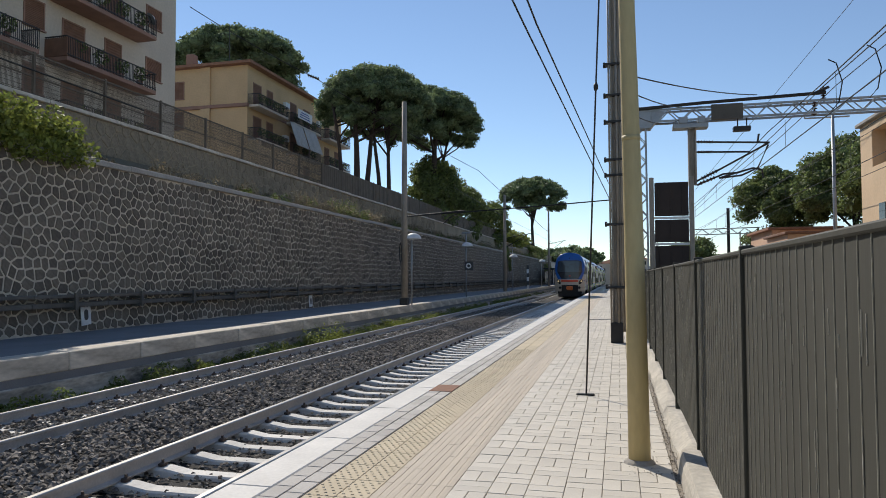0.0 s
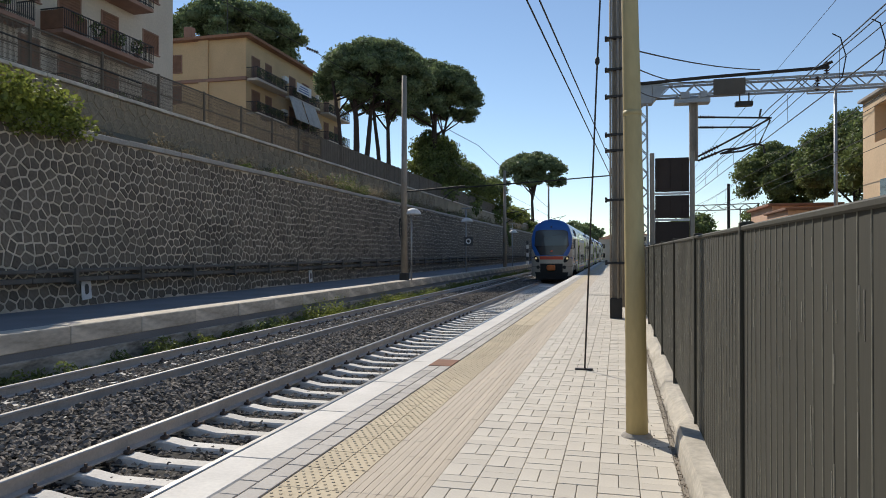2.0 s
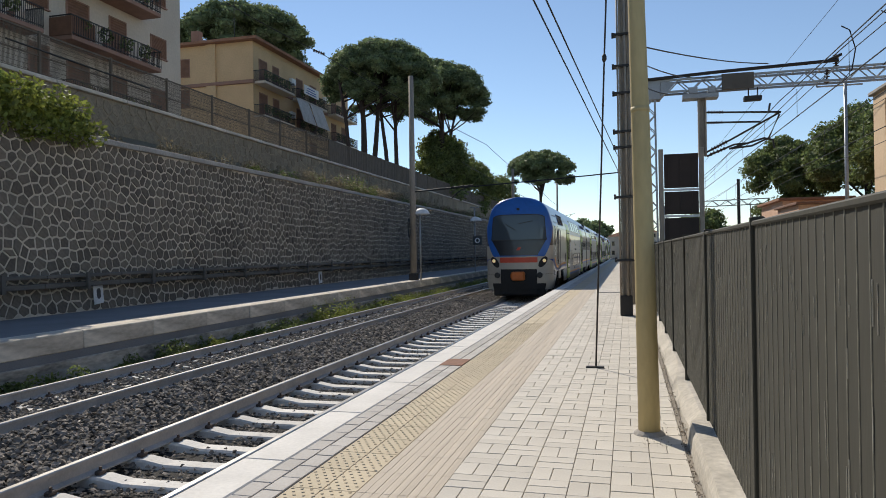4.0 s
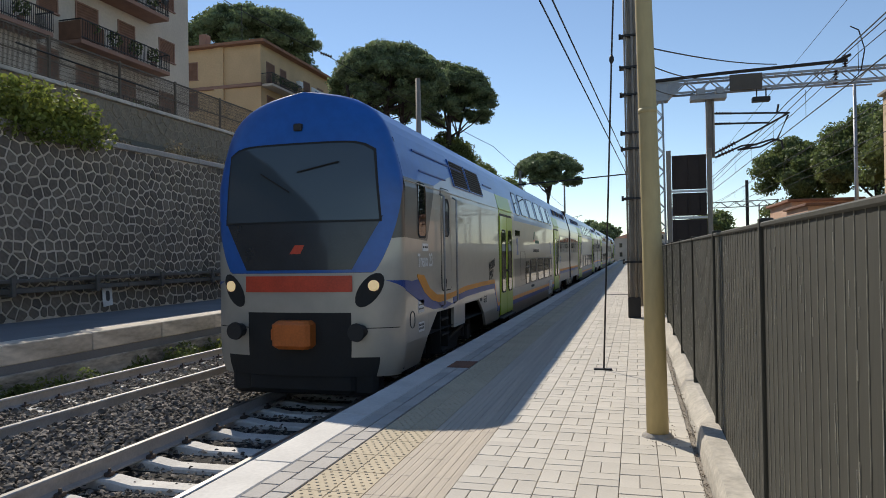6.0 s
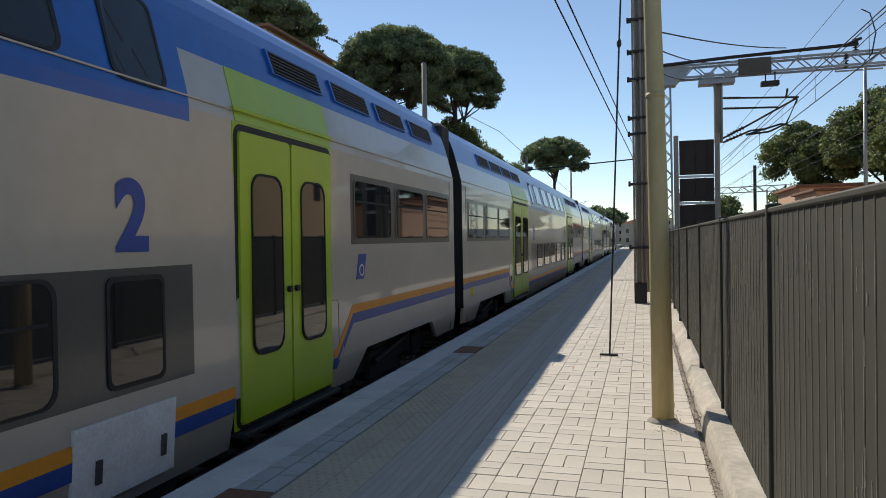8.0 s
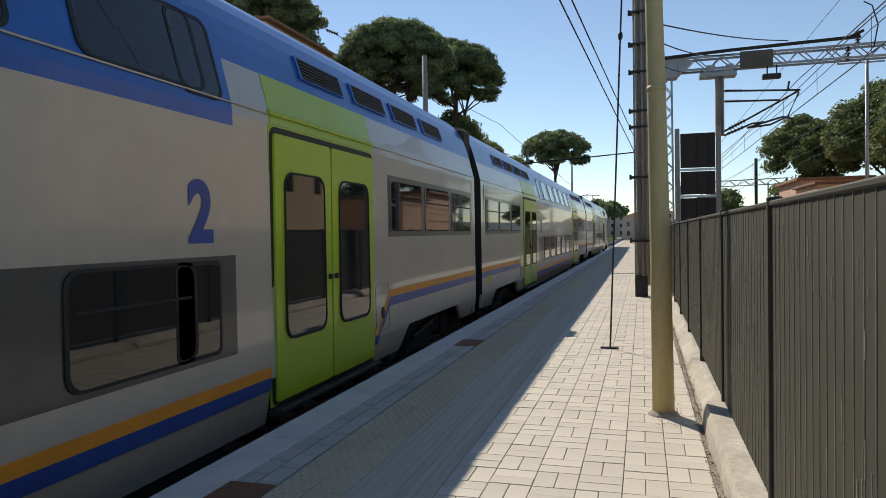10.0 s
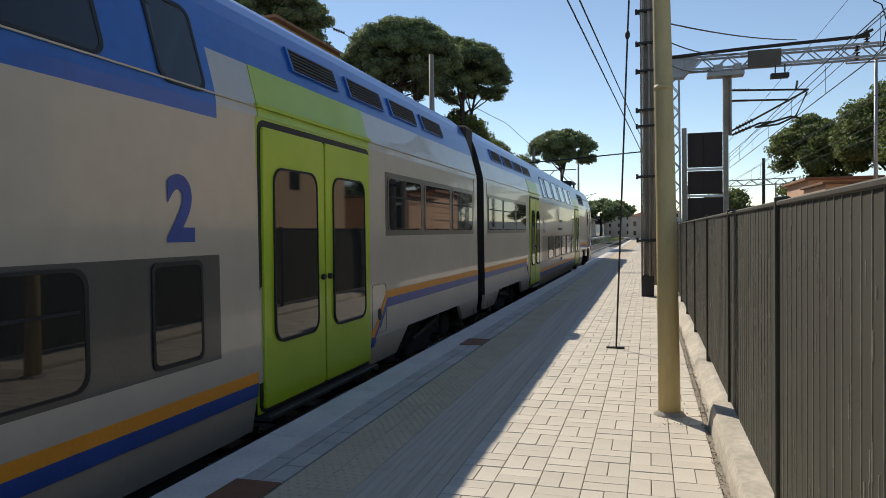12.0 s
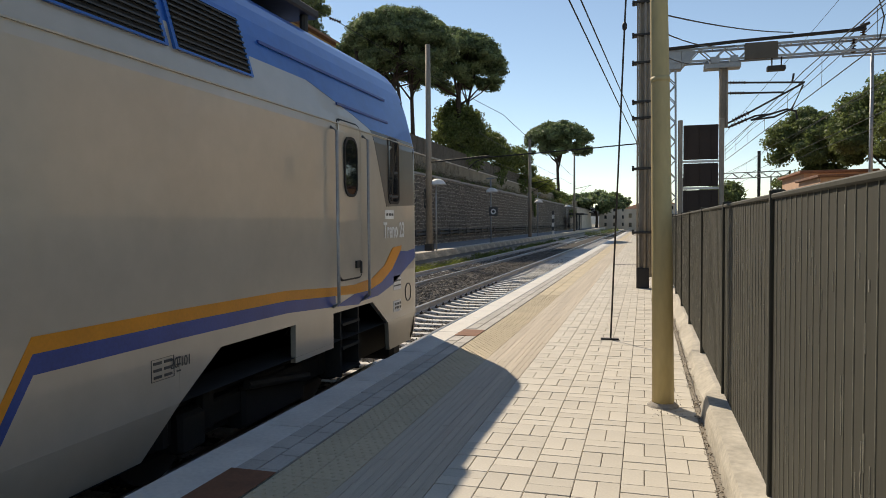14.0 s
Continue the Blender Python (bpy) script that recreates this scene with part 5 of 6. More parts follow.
b.box(9.8, 15.3, 45.7, 52.3, 4.0, 4.16, c=0.03)
part("roof", b, M_SHUTTER, h5)


# ---- trees ----
def pine(label, x, y, base, trunks, puffs, per=130, size=0.30, seed=1):
    """An umbrella pine: leaning trunks with limbs up to a flat crown of needle clumps."""
    t = thing("umbrella_pine", label, "tree", (x, y, base))
    rng = random.Random(seed)
    for dx, dy, tx, ty, h, r in trunks:
        b = Build()
        pts = [(dx + (tx - dx) * k ** 1.4 + 0.12 * math.sin(5 * k + dx), dy + (ty - dy) * k ** 1.4, h * k - (0.4 if k == 0 else 0)) for k in (0, 0.2, 0.4, 0.6, 0.8, 1.0)]
        b.tube(pts, [r * (1 - 0.55 * k / 5) for k in range(6)], 9)
        part("trunk", b, M_BARK, t, smooth=True)
        for k in range(6):
            a = rng.uniform(0, 6.28)
            s = rng.choice(puffs)
            st = Vector(pts[3]).lerp(Vector(pts[5]), rng.uniform(0.0, 0.9))
            en = Vector((s[0], s[1], s[2] - 0.3 * s[5]))
            md = st.lerp(en, 0.5) + Vector((0, 0, -0.25))
            lb = Build()
            lb.tube([st, md, en], [r * 0.36, r * 0.26, r * 0.10], 6)
            part("limb", lb, M_BARK, t, smooth=True)
    part("crown", leaf_cloud(puffs, per, size, seed), M_PINE, t, "dense dark flat-topped crown")
    core = Build()
    for px, py, pz, rx, ry, rz in puffs:
        ring = []
        for k, (w, hh) in enumerate(((0.0, -0.7), (0.6, -0.45), (0.72, 0.1), (0.5, 0.5), (0.0, 0.68))):
            ring.append([(px + rx * w * math.cos(a), py + ry * w * math.sin(a), pz + rz * hh) for a in np.linspace(0, 2 * math.pi, 8)[:-1]])
        vs = [p for r in ring for p in r]
        core.add(vs, [(k * 7 + i, k * 7 + (i + 1) % 7, k * 7 + 7 + (i + 1) % 7, k * 7 + 7 + i) for k in range(4) for i in range(7)])
    part("inner_foliage", core, M_PINE, t, "shaded inner needles")
    return t


def dome(rx, ry, rz, n, puff, seed, low=0.15, cx=0.0, cy=0.0, cz=0.0):
    """Puffs spread over a flattened dome."""
    rng = random.Random(seed)
    out = []
    for i in range(n):
        a = rng.uniform(0, 6.28)
        q = math.sqrt(rng.random()) * 0.96
        top = math.sqrt(max(0.0, 1 - q * q))
        z = rng.uniform(-low, top)
        z = z if rng.random() < 0.35 else top * rng.uniform(0.75, 1)
        s = puff * rng.uniform(0.7, 1.25)
        out.append((cx + rx * q * math.cos(a), cy + ry * q * math.sin(a), cz + rz * z, s, s, s * 0.62))
    return out


G = BANK_TOP - 0.15
pine("tall umbrella pine with several leaning bare trunks behind the street fence", -21.0, 57.0, G,
     [(-1.4, -2.2, -2.0, -3.0, 9.5, 0.22), (-0.8, -0.8, -0.8, -1.0, 10.0, 0.34), (-0.3, -0.3, 0.6, 0.4, 10.0, 0.28), (0.5, 1.6, 0.2, 0.6, 10.0, 0.22), (0.7, 3.2, 1.2, 2.6, 9.5, 0.24)],
     dome(5.0, 5.0, 4.5, 420, 0.72, 11, 0.16, 0.5, 0.5, 8.6), 210, 0.11, 3)
pine("wide umbrella pine with spreading limbs above ivy bushes", -18.0, 67.8, G,
     [(0, -0.6, 0.3, 0.3, 10.5, 0.40), (0.1, -0.4, 1.4, 2.2, 10.0, 0.20)],
     dome(4.9, 5.0, 4.2, 330, 0.75, 12, 0.25, -0.3, 0.4, 9.7) + dome(3.4, 3.8, 3.8, 170, 0.75, 18, 0.15, -3.5, -0.6, 11.5), 210, 0.11, 4)
pine("distant umbrella pine with a flat round crown", -15.8, 133.0, 3.0,
     [(0, 0, 0.1, 0, 11.0, 0.42)], dome(6.0, 6.0, 4.2, 210, 1.1, 13, 0.40, 0, 0, 13.0), 200, 0.18, 5)
pine("broad umbrella pine rising behind the ochre house", -52.0, 88.0, G,
     [(0, 0, 0, 0, 24.0, 0.5)], dome(9.6, 9.6, 6.4, 300, 1.3, 14, 0.4, 0, 0, 23.2), 220, 0.18, 6)
pine("far low umbrella pine beyond the tracks", -12.0, 185.0, 0.0,
     [(0, 0, 0, 0, 6.0, 0.4)], dome(8.0, 8.0, 3.6, 40, 2.0, 15, 0.2, 0, 0, 5.2), 150, 0.45, 7)


def leafy_tree(label, x, y, base, h, crown, per, size, seed, material):
    t = thing("tree", label, "tree", (x, y, base))
    b = Build()
    b.tube([(0, 0, -0.3), (0.05, 0, h * 0.4), (0, 0.1, h * 0.75)], [0.22, 0.17, 0.08], 9)
    part("trunk", b, M_BARK, t, smooth=True)
    rng = random.Random(seed)
    for k in range(5):
        s = rng.choice(crown)
        b = Build()
        b.tube([(0, 0, h * rng.uniform(0.35, 0.6)), (s[0] * 0.5, s[1] * 0.5, s[2] * 0.8), (s[0], s[1], s[2])], [0.09, 0.06, 0.02], 6)
        part("limb", b, M_BARK, t, smooth=True)
    part("crown", leaf_cloud(crown, per, size, seed), material, t, "dense uneven leafy crown")
    core = Build()
    for px, py, pz, rx, ry, rz in crown:
        core.tube([(px, py, pz - rz * 0.6), (px, py, pz - rz * 0.2), (px, py, pz + rz * 0.3), (px, py, pz + rz * 0.6)], [rx * 0.3, rx * 0.62, rx * 0.6, rx * 0.25], 7)
    part("inner_foliage", core, material, t, "shaded inner leaves")
    return t


leafy_tree("dense green plane tree behind the trackside buildings", 14.4, 70, -1.2, 11, dome(3.7, 3.7, 5.4, 95, 1.15, 21, 1.1, 0, 0, 7.0), 420, 0.14, 22, M_LEAF)
leafy_tree("tall plane tree with yellowing leaves behind the beige house", 17.8, 60, -1.2, 12, dome(4.0, 4.4, 6.4, 100, 1.2, 23, 1.0, 0, 0, 6.8), 420, 0.14, 24, M_LEAF)
leafy_tree("plane tree with yellowing leaves beside the beige house", 17.2, 48, -1.2, 11, dome(3.2, 3.6, 5.2, 90, 1.1, 25, 1.1, 0, 0, 6.6), 420, 0.13, 26, M_LEAF)
leafy_tree("small far tree beyond the signal panels", 10.6, 105, -1.2, 6, dome(3.4, 3.4, 2.6, 25, 1.1, 27, 0.7, 0, 0, 5.2), 160, 0.24, 28, M_LEAF)
for k, (x, y, z, rx, ry, rz, n, lab) in enumerate((
        (-18.2, 67, G + 1.8, 1.7, 3.4, 3.4, 40, "ivy covered bush below the pines"),
        (-18.3, 69.5, G + 2.6, 2.0, 3.0, 5.0, 80, "tall ivy growing up below the wide pine"),
        (-18.6, 76, G + 2.0, 2.0, 4.0, 4.6, 55, "dense green shrubs between the pines"),
        (-17.6, 82, G + 1.9, 1.8, 5.5, 3.9, 60, "sunlit green bush behind the sheet fence"),
        (-16.9, 95, G + 1.7, 1.9, 7.0, 3.6, 60, "dense green bush along the far street"),
        (-16.3, 112, G - 0.6, 2.0, 8.0, 3.2, 28, "yellowish bush on the far bank"),
        (-15.5, 135, G - 2.6, 2.2, 12.0, 3.6, 30, "bushes below the distant pine"))):
    t = thing("bush", lab, "bush", (x, y, z - 1.6))
    part("foliage", leaf_cloud(dome(rx, ry, rz, n, 1.1, 40 + k, 0.6, 0, 0, 1.2), 260, 0.15, 50 + k), M_SHRUB if "yellowish" not in lab else M_WEED, t)
    for q in range(4):
        b = Build()
        b.tube([(0, q * 0.6 - 1, -0.4), (0.1 * q, q - 1.5, 1.6)], [0.06, 0.03], 6)
        part("stem", b, M_BARK, t)
t = thing("bush", "bright green bush overhanging the wall coping", "bush", (-14.1, 15.0, WALL_TOP))
part("foliage", leaf_cloud([(random.uniform(-0.4, 0.55), random.uniform(-2.4, 0.45), random.uniform(-0.15, 0.75), 0.32, 0.42, 0.36) for _ in range(40)], 170, 0.07, 61), M_WEED, t)


def blades(name, label, spots, material, seed):
    """Upright grass blades: (count, x0, x1, y0, y1, z, height)."""
    rng = np.random.default_rng(seed)
    b = Build()
    for n, x0, x1, y0, y1, z, h in spots:
        cl = rng.random((max(3, n // 40), 2))
        for _ in range(n):
            c = cl[rng.integers(len(cl))]
            x = x0 + (x1 - x0) * min(1, max(0, c[0] + rng.normal(0, 0.10)))
            y = y0 + (y1 - y0) * c[1] + rng.normal(0, 0.35)
            hh = h * rng.uniform(0.35, 1.15)
            w = 0.006 + 0.012 * hh * rng.random()
            a, l = rng.uniform(0, 6.28), rng.uniform(0, 0.5) * hh
            lx, ly = l * math.cos(a), l * math.sin(a)
            px, py = w * math.sin(a), -w * math.cos(a)
            b.add([(x - px, y - py, z), (x + px, y + py, z), (x + px * 0.7 + lx * 0.5, y + py * 0.7 + ly * 0.5, z + hh * 0.6), (x + lx, y + ly, z + hh)], [(0, 1, 2), (0, 2, 3)])
    return tagged(part(name, b, material, None, label), category="grass", kind="stuff")


def scrub(name, label, strips, material, seed, leaf=0.05):
    """Low scrubby growth in uneven clumps: (clumps, x0, x1, y0, y1, z, size)."""
    rng = random.Random(seed)
    puffs = []
    for n, x0, x1, y0, y1, z, size in strips:
        for _ in range(n):
            x, y, k = rng.uniform(x0, x1), rng.uniform(y0, y1), size * rng.uniform(0.35, 1.25)
            if noise.noise((y * 0.35, seed, 0)) < -0.12:
                k *= 0.45
            for _ in range(3):
                puffs.append((x + rng.uniform(-k, k) * 0.6, y + rng.uniform(-k, k), z + k * rng.uniform(0.1, 0.8), k * 0.45, k * 0.6, k * 0.5))
    return tagged(part(name, leaf_cloud(puffs, 46, leaf, seed), material, None, label), category="weeds", kind="stuff")


scrub("weeds", "green and yellow weeds along the far platform face", [(190, -9.75, -9.2, 22, 66, -0.79, 0.36), (60, -9.85, -9.5, 9, 24, -0.79, 0.26), (14, -9.75, -9.35, 20.5, 22.5, -0.79, 0.62)], M_WEED, 71, 0.035)
scrub("dark_weeds", "dull green weeds along the far platform face", [(150, -9.85, -9.2, 20, 90, -0.79, 0.34), (80, -9.87, -9.5, 9, 26, -0.79, 0.30), (5, AXIS_1 + 0.4, AXIS_1 + 1.2, 11.5, 13.0, -0.79, 0.14)], M_SHRUB, 76, 0.035)
scrub("dry_grass", "dry brush on the bank above the wall", [(260, -16.1, -14.5, 8, 70, WALL_TOP + 0.12, 0.46), (130, -15.4, -14.3, 30, 46, WALL_TOP, 0.65), (90, -16.1, -14.3, 60, 130, WALL_TOP + 0.12, 0.7)], M_DRY, 72, 0.04)
scrub("bank_weeds", "grey green weeds on the bank above the wall", [(90, -15.9, -14.2, 24, 62, WALL_TOP, 0.5), (16, -14.7, -14.1, 34, 38, WALL_TOP, 0.85), (60, -15.9, -14.2, 62, 130, WALL_TOP, 0.7)], M_SHRUB, 73, 0.045)
blades("grass_stalks", "thin dry stalks on the bank above the wall", [(1600, -16.1, -14.5, 8, 60, WALL_TOP + 0.15, 0.55)], M_DRY, 74)

hang = thing("hanging_ivy", "trailing creeper hanging over the retaining wall", "creeper", (WALL_X - 0.35, 88.5, WALL_TOP))
part("foliage", leaf_cloud([(0.16 + 0.06 * k, random.uniform(-1.2, 1.2) * (1 - 0.12 * k), 0.35 - 0.42 * k, 0.16, 0.5 - 0.05 * k, 0.36) for k in range(7) for _ in range(3)], 90, 0.07, 64), M_SHRUB, hang)

# ---- fixtures on the wall and far platform ----
tray = thing("cable_tray", "grey concrete cable tray bracketed along the stone wall", "cable tray", (WALL_X, 0, 0))
for i in range(52):
    b = Build()
    b.box(0.05, 0.30, 6 + i * 2.5, 6 + i * 2.5 + 2.48, 0.98, 1.06, c=0.012)
    b.box(0.05, 0.24, 6 + i * 2.5, 6 + i * 2.5 + 2.48, 0.74, 0.86, c=0.012)
    if i:
        o = new("tray_length", tray.children[0].data)
        o.parent = tray
        o.location.y = i * 2.5
    else:
        part("tray_length", b, M_TRAY, tray)
for i in range(52):
    if i:
        o = new("bracket", first_bracket)
        o.parent = tray
        o.location.y = i * 2.5
    else:
        b = Build()
        b.box(-0.12, 0.34, 7.2, 7.3, 0.68, 0.74)
        b.box(-0.12, 0.34, 7.2, 7.3, 0.90, 0.97)
        b.box(0.30, 0.36, 7.2, 7.3, 0.68, 1.10)
        first_bracket = part("bracket", b, M_TRAY, tray).data
for y, z in ((15.4, 0.52), (29.1, 0.42)):
    s = thing("wall_sign", "small white tilted sign board with a dark oval on the wall", "sign", (WALL_X, y, z))
    b = Build()
    b.box(0.03, 0.06, -0.17, 0.17, -0.27, 0.27, c=0.006)
    part("board", b, M_SIGN, s)
    b = Build()
    b.prism([(0.055, py, pz) for py, pz in rounded(-0.07, 0.07, -0.14, 0.14, 0.069)], [(0.064, py, pz) for py, pz in rounded(-0.07, 0.07, -0.14, 0.14, 0.069)])
    part("oval", b, M_INK, s)
    s.rotation_euler.x = radians(6)

pole = thing("catenary_pole", "tall round concrete catenary pole on the far platform", "pole", (-10.33, 33.3, P2_Z))
b = Build()
b.tube([(0, 0, -0.05), (0, 0, 10.2)], [0.17, 0.12], 14)
part("shaft", b, M_MAST, pole, smooth=True)
b = Build()
b.tube([(0, 0, 4.4), (3.0, 0, 4.62), (3.1, 0, 4.62)], 0.035, 8)
b.tube([(2.0, 0, 4.0), (2.4, 0, 4.35), (3.0, 0, 4.62)], 0.02, 6)
part("bracket_arm", b, M_DARKSTEEL, pole)
b = Build()
b.box(-0.2, 0.2, -0.2, 0.2, -0.02, 0.35, c=0.02)
part("foot", b, M_DARKSTEEL, pole)
b = Build()
b.tube([(-0.16 + 0.05 * math.cos(w), -0.15 - 0.02 * math.sin(w), 2.6 + 0.5 * math.sin(w)) for w in np.linspace(0, 6.2, 16)], 0.025, 6)
part("cable_coil", b, M_WIRE, pole)
for x, y, zt in ((-10.45, 66, 9.2), (-10.1, 106, 11.5)):
    p = thing("catenary_pole", "distant dark catenary pole on the far platform", "pole", (x, y, P2_Z))
    b = Build()
    b.tube([(0, 0, -0.05), (0, 0, zt)], [0.18, 0.13], 10)
    part("shaft", b, M_MAST, p, smooth=True)
    b = Build()
    b.tube([(0, 0, zt * 0.55), (2.6, 0, zt * 0.6)], 0.035, 6)
    b.tube([(0, 0, zt * 0.45), (2.2, 0, zt * 0.59)], 0.03, 6)
    part("bracket_arm", b, M_DARKSTEEL, p)
p = thing("marker_post", "black and white striped marker post", "post", (-9.9, 79, P2_Z))
for k in range(6):
    b = Build()
    b.box(-0.12, 0.12, -0.12, 0.12, k * 0.45, k * 0.45 + 0.45)
    part("stripe_band", b, M_INK if k % 2 else M_SIGN, p)


def platform_lamp(x, y, h, tall):
    """A slim post with a domed reflector lamp."""
    p = thing("platform_lamp", "slim grey platform lamp with a domed white shade", "lamp", (x, y, P2_Z), "far platform lamps")
    b = Build()
    b.tube([(0, 0, -0.03), (0, 0, h + (0.9 if tall else 0.1))], 0.045, 10)
    part("post", b, M_STEEL, p, smooth=True)
    b = Build()
    n = 18
    prof = [(0.02, 0.30), (0.18, 0.27), (0.34, 0.17), (0.42, 0.03), (0.43, 0.0), (0.38, -0.01), (0.05, -0.03)]
    for r, z in prof:
        b.v += [(r * math.cos(2 * math.pi * i / n) + 0.08, r * math.sin(2 * math.pi * i / n), h + z) for i in range(n)]
    for k in range(len(prof) - 1):
        for i in range(n):
            b.f.append((k * n + i, k * n + (i + 1) % n, k * n + n + (i + 1) % n, k * n + n + i))
            b.mi.append(0)
    part("shade", b, M_SIGN, p, smooth=True)
    if tall:
        b = Build()
        b.box(-0.3, 0.3, -0.1, 0.1, h + 0.9, h + 0.98, c=0.02)
        part("top_lamp", b, M_STEEL, p)


for x, y, h, tall in ((-10.05, 33.6, 3.3, False), (-10.2, 47.3, 3.5, True), (-10.15, 69.0, 3.35, True), (-10.25, 97.0, 3.5, False)):
    platform_lamp(x, y, h, tall)
c = thing("round_sign", "black square sign with a white ring on a lamp post", "sign", (-10.0, 47.2, 2.25))
b = Build()
b.box(-0.30, 0.30, -0.03, 0.03, -0.30, 0.30, c=0.01)
b.beam((-0.2, 0.03, 0), (-0.2, 0.14, 0), 0.05, 0.05)
part("board", b, M_INK, c)
b = Build()
nn = 20
for r in (0.10, 0.19):
    b.v += [(r * math.cos(2 * math.pi * i / nn), -0.036, r * math.sin(2 * math.pi * i / nn)) for i in range(nn)]
b.f = [(i, (i + 1) % nn, nn + (i + 1) % nn, nn + i) for i in range(nn)]
b.mi = [0] * nn
part("ring", b, M_SIGN, c)

# ---- gantry and panels beyond the fence ----
gan = thing("catenary_gantry", "grey galvanised lattice gantry over the tracks beyond the fence", "gantry", (0, 26.5, 0))


def lattice(b, p, q, w, h, bay, chord=0.05, brace=0.03):
    """Four chords with zigzag bracing between p and q."""
    p, q = Vector(p), Vector(q)
    d = (q - p).normalized()
    a = Vector((0, 1, 0))
    u = d.cross(a).normalized()
    n = max(2, int((q - p).length / bay))
    for i in (-1, 1):
        for j in (-1, 1):
            b.beam(p + a * (i * w / 2) + u * (j * h / 2), q + a * (i * w / 2) + u * (j * h / 2), chord, chord)
    for k in range(n):
        s, e = p.lerp(q, k / n), p.lerp(q, (k + 1) / n)
        g0 = 1 if k % 2 else -1
        for i in (-1, 1):
            b.beam(s + a * (i * w / 2) + u * (g0 * h / 2), e + a * (i * w / 2) - u * (g0 * h / 2), brace, brace)
        b.beam(s + a * (w / 2) + u * (h / 2), s - a * (w / 2) + u * (h / 2), brace, brace)


b = Build()
lattice(b, (0.95, 0, -1.0), (0.90, 0, 7.0), 0.35, 0.30, 0.33, 0.055, 0.03)
part("column", b, M_STEEL, gan)
b = Build()
lattice(b, (0.6, 0, 7.30), (17.0, 0, 7.34), 0.45, 0.42, 0.42, 0.07, 0.035)
part("beam", b, M_STEEL, gan)
b = Build()
b.box(0.55, 1.25, -0.24, 0.24, 6.85, 7.50, c=0.02)
b.add([(1.25, -0.23, 7.5), (1.75, -0.23, 7.45), (1.25, -0.23, 6.9), (1.25, 0.23, 7.5), (1.75, 0.23, 7.45), (1.25, 0.23, 6.9)], [(0, 2, 1), (3, 4, 5), (0, 1, 4, 3), (1, 2, 5, 4)])
part("knee_plate", b, M_STEEL, gan)
b = Build()
lattice(b, (16.6, 0, -1.0), (16.6, 0, 7.1), 0.35, 0.30, 0.5, 0.055, 0.03)
part("column", b, M_STEEL, gan)
b = Build()
b.box(3.3, 4.35, -0.32, -0.24, 7.02, 7.58, c=0.01)
part("data_board", b, M_TRAY, gan, "brownish equipment board")
b = Build()
b.box(4.05, 4.62, -0.2, 0.1, 6.62, 6.78, c=0.01)
b.beam((4.2, -0.05, 6.78), (4.2, -0.05, 7.1), 0.04, 0.04)
b.beam((4.5, -0.05, 6.78), (4.5, -0.05, 7.1), 0.04, 0.04)
part("junction_box", b, M_DARKSTEEL, gan)
b = Build()
b.box(2.0, 3.2, -0.26, 0.26, 6.80, 6.97, c=0.01)
part("clamp_plate", b, M_STEEL, gan)
for x0, x1 in ((2.2, 2.5), (2.85, 3.1)):
    b = Build()
    b.box(x0, x1, -0.28, 0.28, 6.97, 7.2, c=0.01)
    part("clamp_bracket", b, M_STEEL, gan)
b = Build()
for dx in (-0.11, 0.11):
    b.box(2.66 + dx - 0.03, 2.66 + dx + 0.03, -0.12, 0.12, 4.75, 6.85, c=0.008)
b.box(2.55, 2.77, -0.01, 0.01, 4.75, 6.85)
part("drop_post", b, M_MAST, gan)


def insulator(b, p, q, n, r):
    p, q = Vector(p), Vector(q)
    for k in range(n):
        s, e = p.lerp(q, (k + 0.15) / n), p.lerp(q, (k + 0.7) / n)
        b.tube([s, s.lerp(e, 0.5), e], [r * 0.4, r, r * 0.4], 10)
    b.tube([p, q], r * 0.3, 6)


b = Build()
for pts in ([(2.8, 0, 6.32), (5.25, 0, 6.18)], [(2.8, 0, 5.95), (4.6, 0, 5.88)], [(2.8, 0, 4.90), (3.6, 0, 5.30), (5.2, 0, 6.16)], [(2.8, 0, 4.75), (3.7, 0, 5.12), (4.1, 0, 5.15)], [(3.55, 0, 4.98), (4.3, 0, 5.05), (4.85, 0, 5.30), (5.2, 0, 6.1)], [(3.55, 0, 4.98), (4.7, 0, 5.30), (4.98, 0, 5.22), (5.02, 0, 4.95)], [(4.85, 0, 6.2), (4.9, 0, 6.5)]):
    b.tube(pts, 0.035, 7)
part("cantilever_arm", b, M_DARKSTEEL, gan, "dark cantilever arm holding the wires")
for p, q, n, r in (((2.85, 0, 6.32), (3.4, 0, 6.29), 6, 0.07), ((2.85, 0, 5.95), (3.35, 0, 5.93), 6, 0.07), ((2.95, 0, 4.98), (3.5, 0, 5.25), 6, 0.09), ((2.9, 0, 4.80), (3.45, 0, 5.02), 5, 0.08), ((6.7, 0, 7.05), (6.72, 0, 7.55), 5, 0.10), ((7.0, 0, 7.6), (7.0, 0, 8.05), 5, 0.10)):
    b = Build()
    insulator(b, p, q, n, r)
    part("insulator", b, M_INSUL, gan, "brown ribbed insulator")
b = Build()
b.tube([(0.6, -0.3, 7.56), (3.0, -0.3, 7.66), (7.0, -0.3, 7.76)], 0.06, 8)
b.tube([(6.6, -0.3, 7.74), (7.1, -0.3, 7.95)], 0.05, 8)
part("feeder_pipe", b, M_DARKSTEEL, gan)

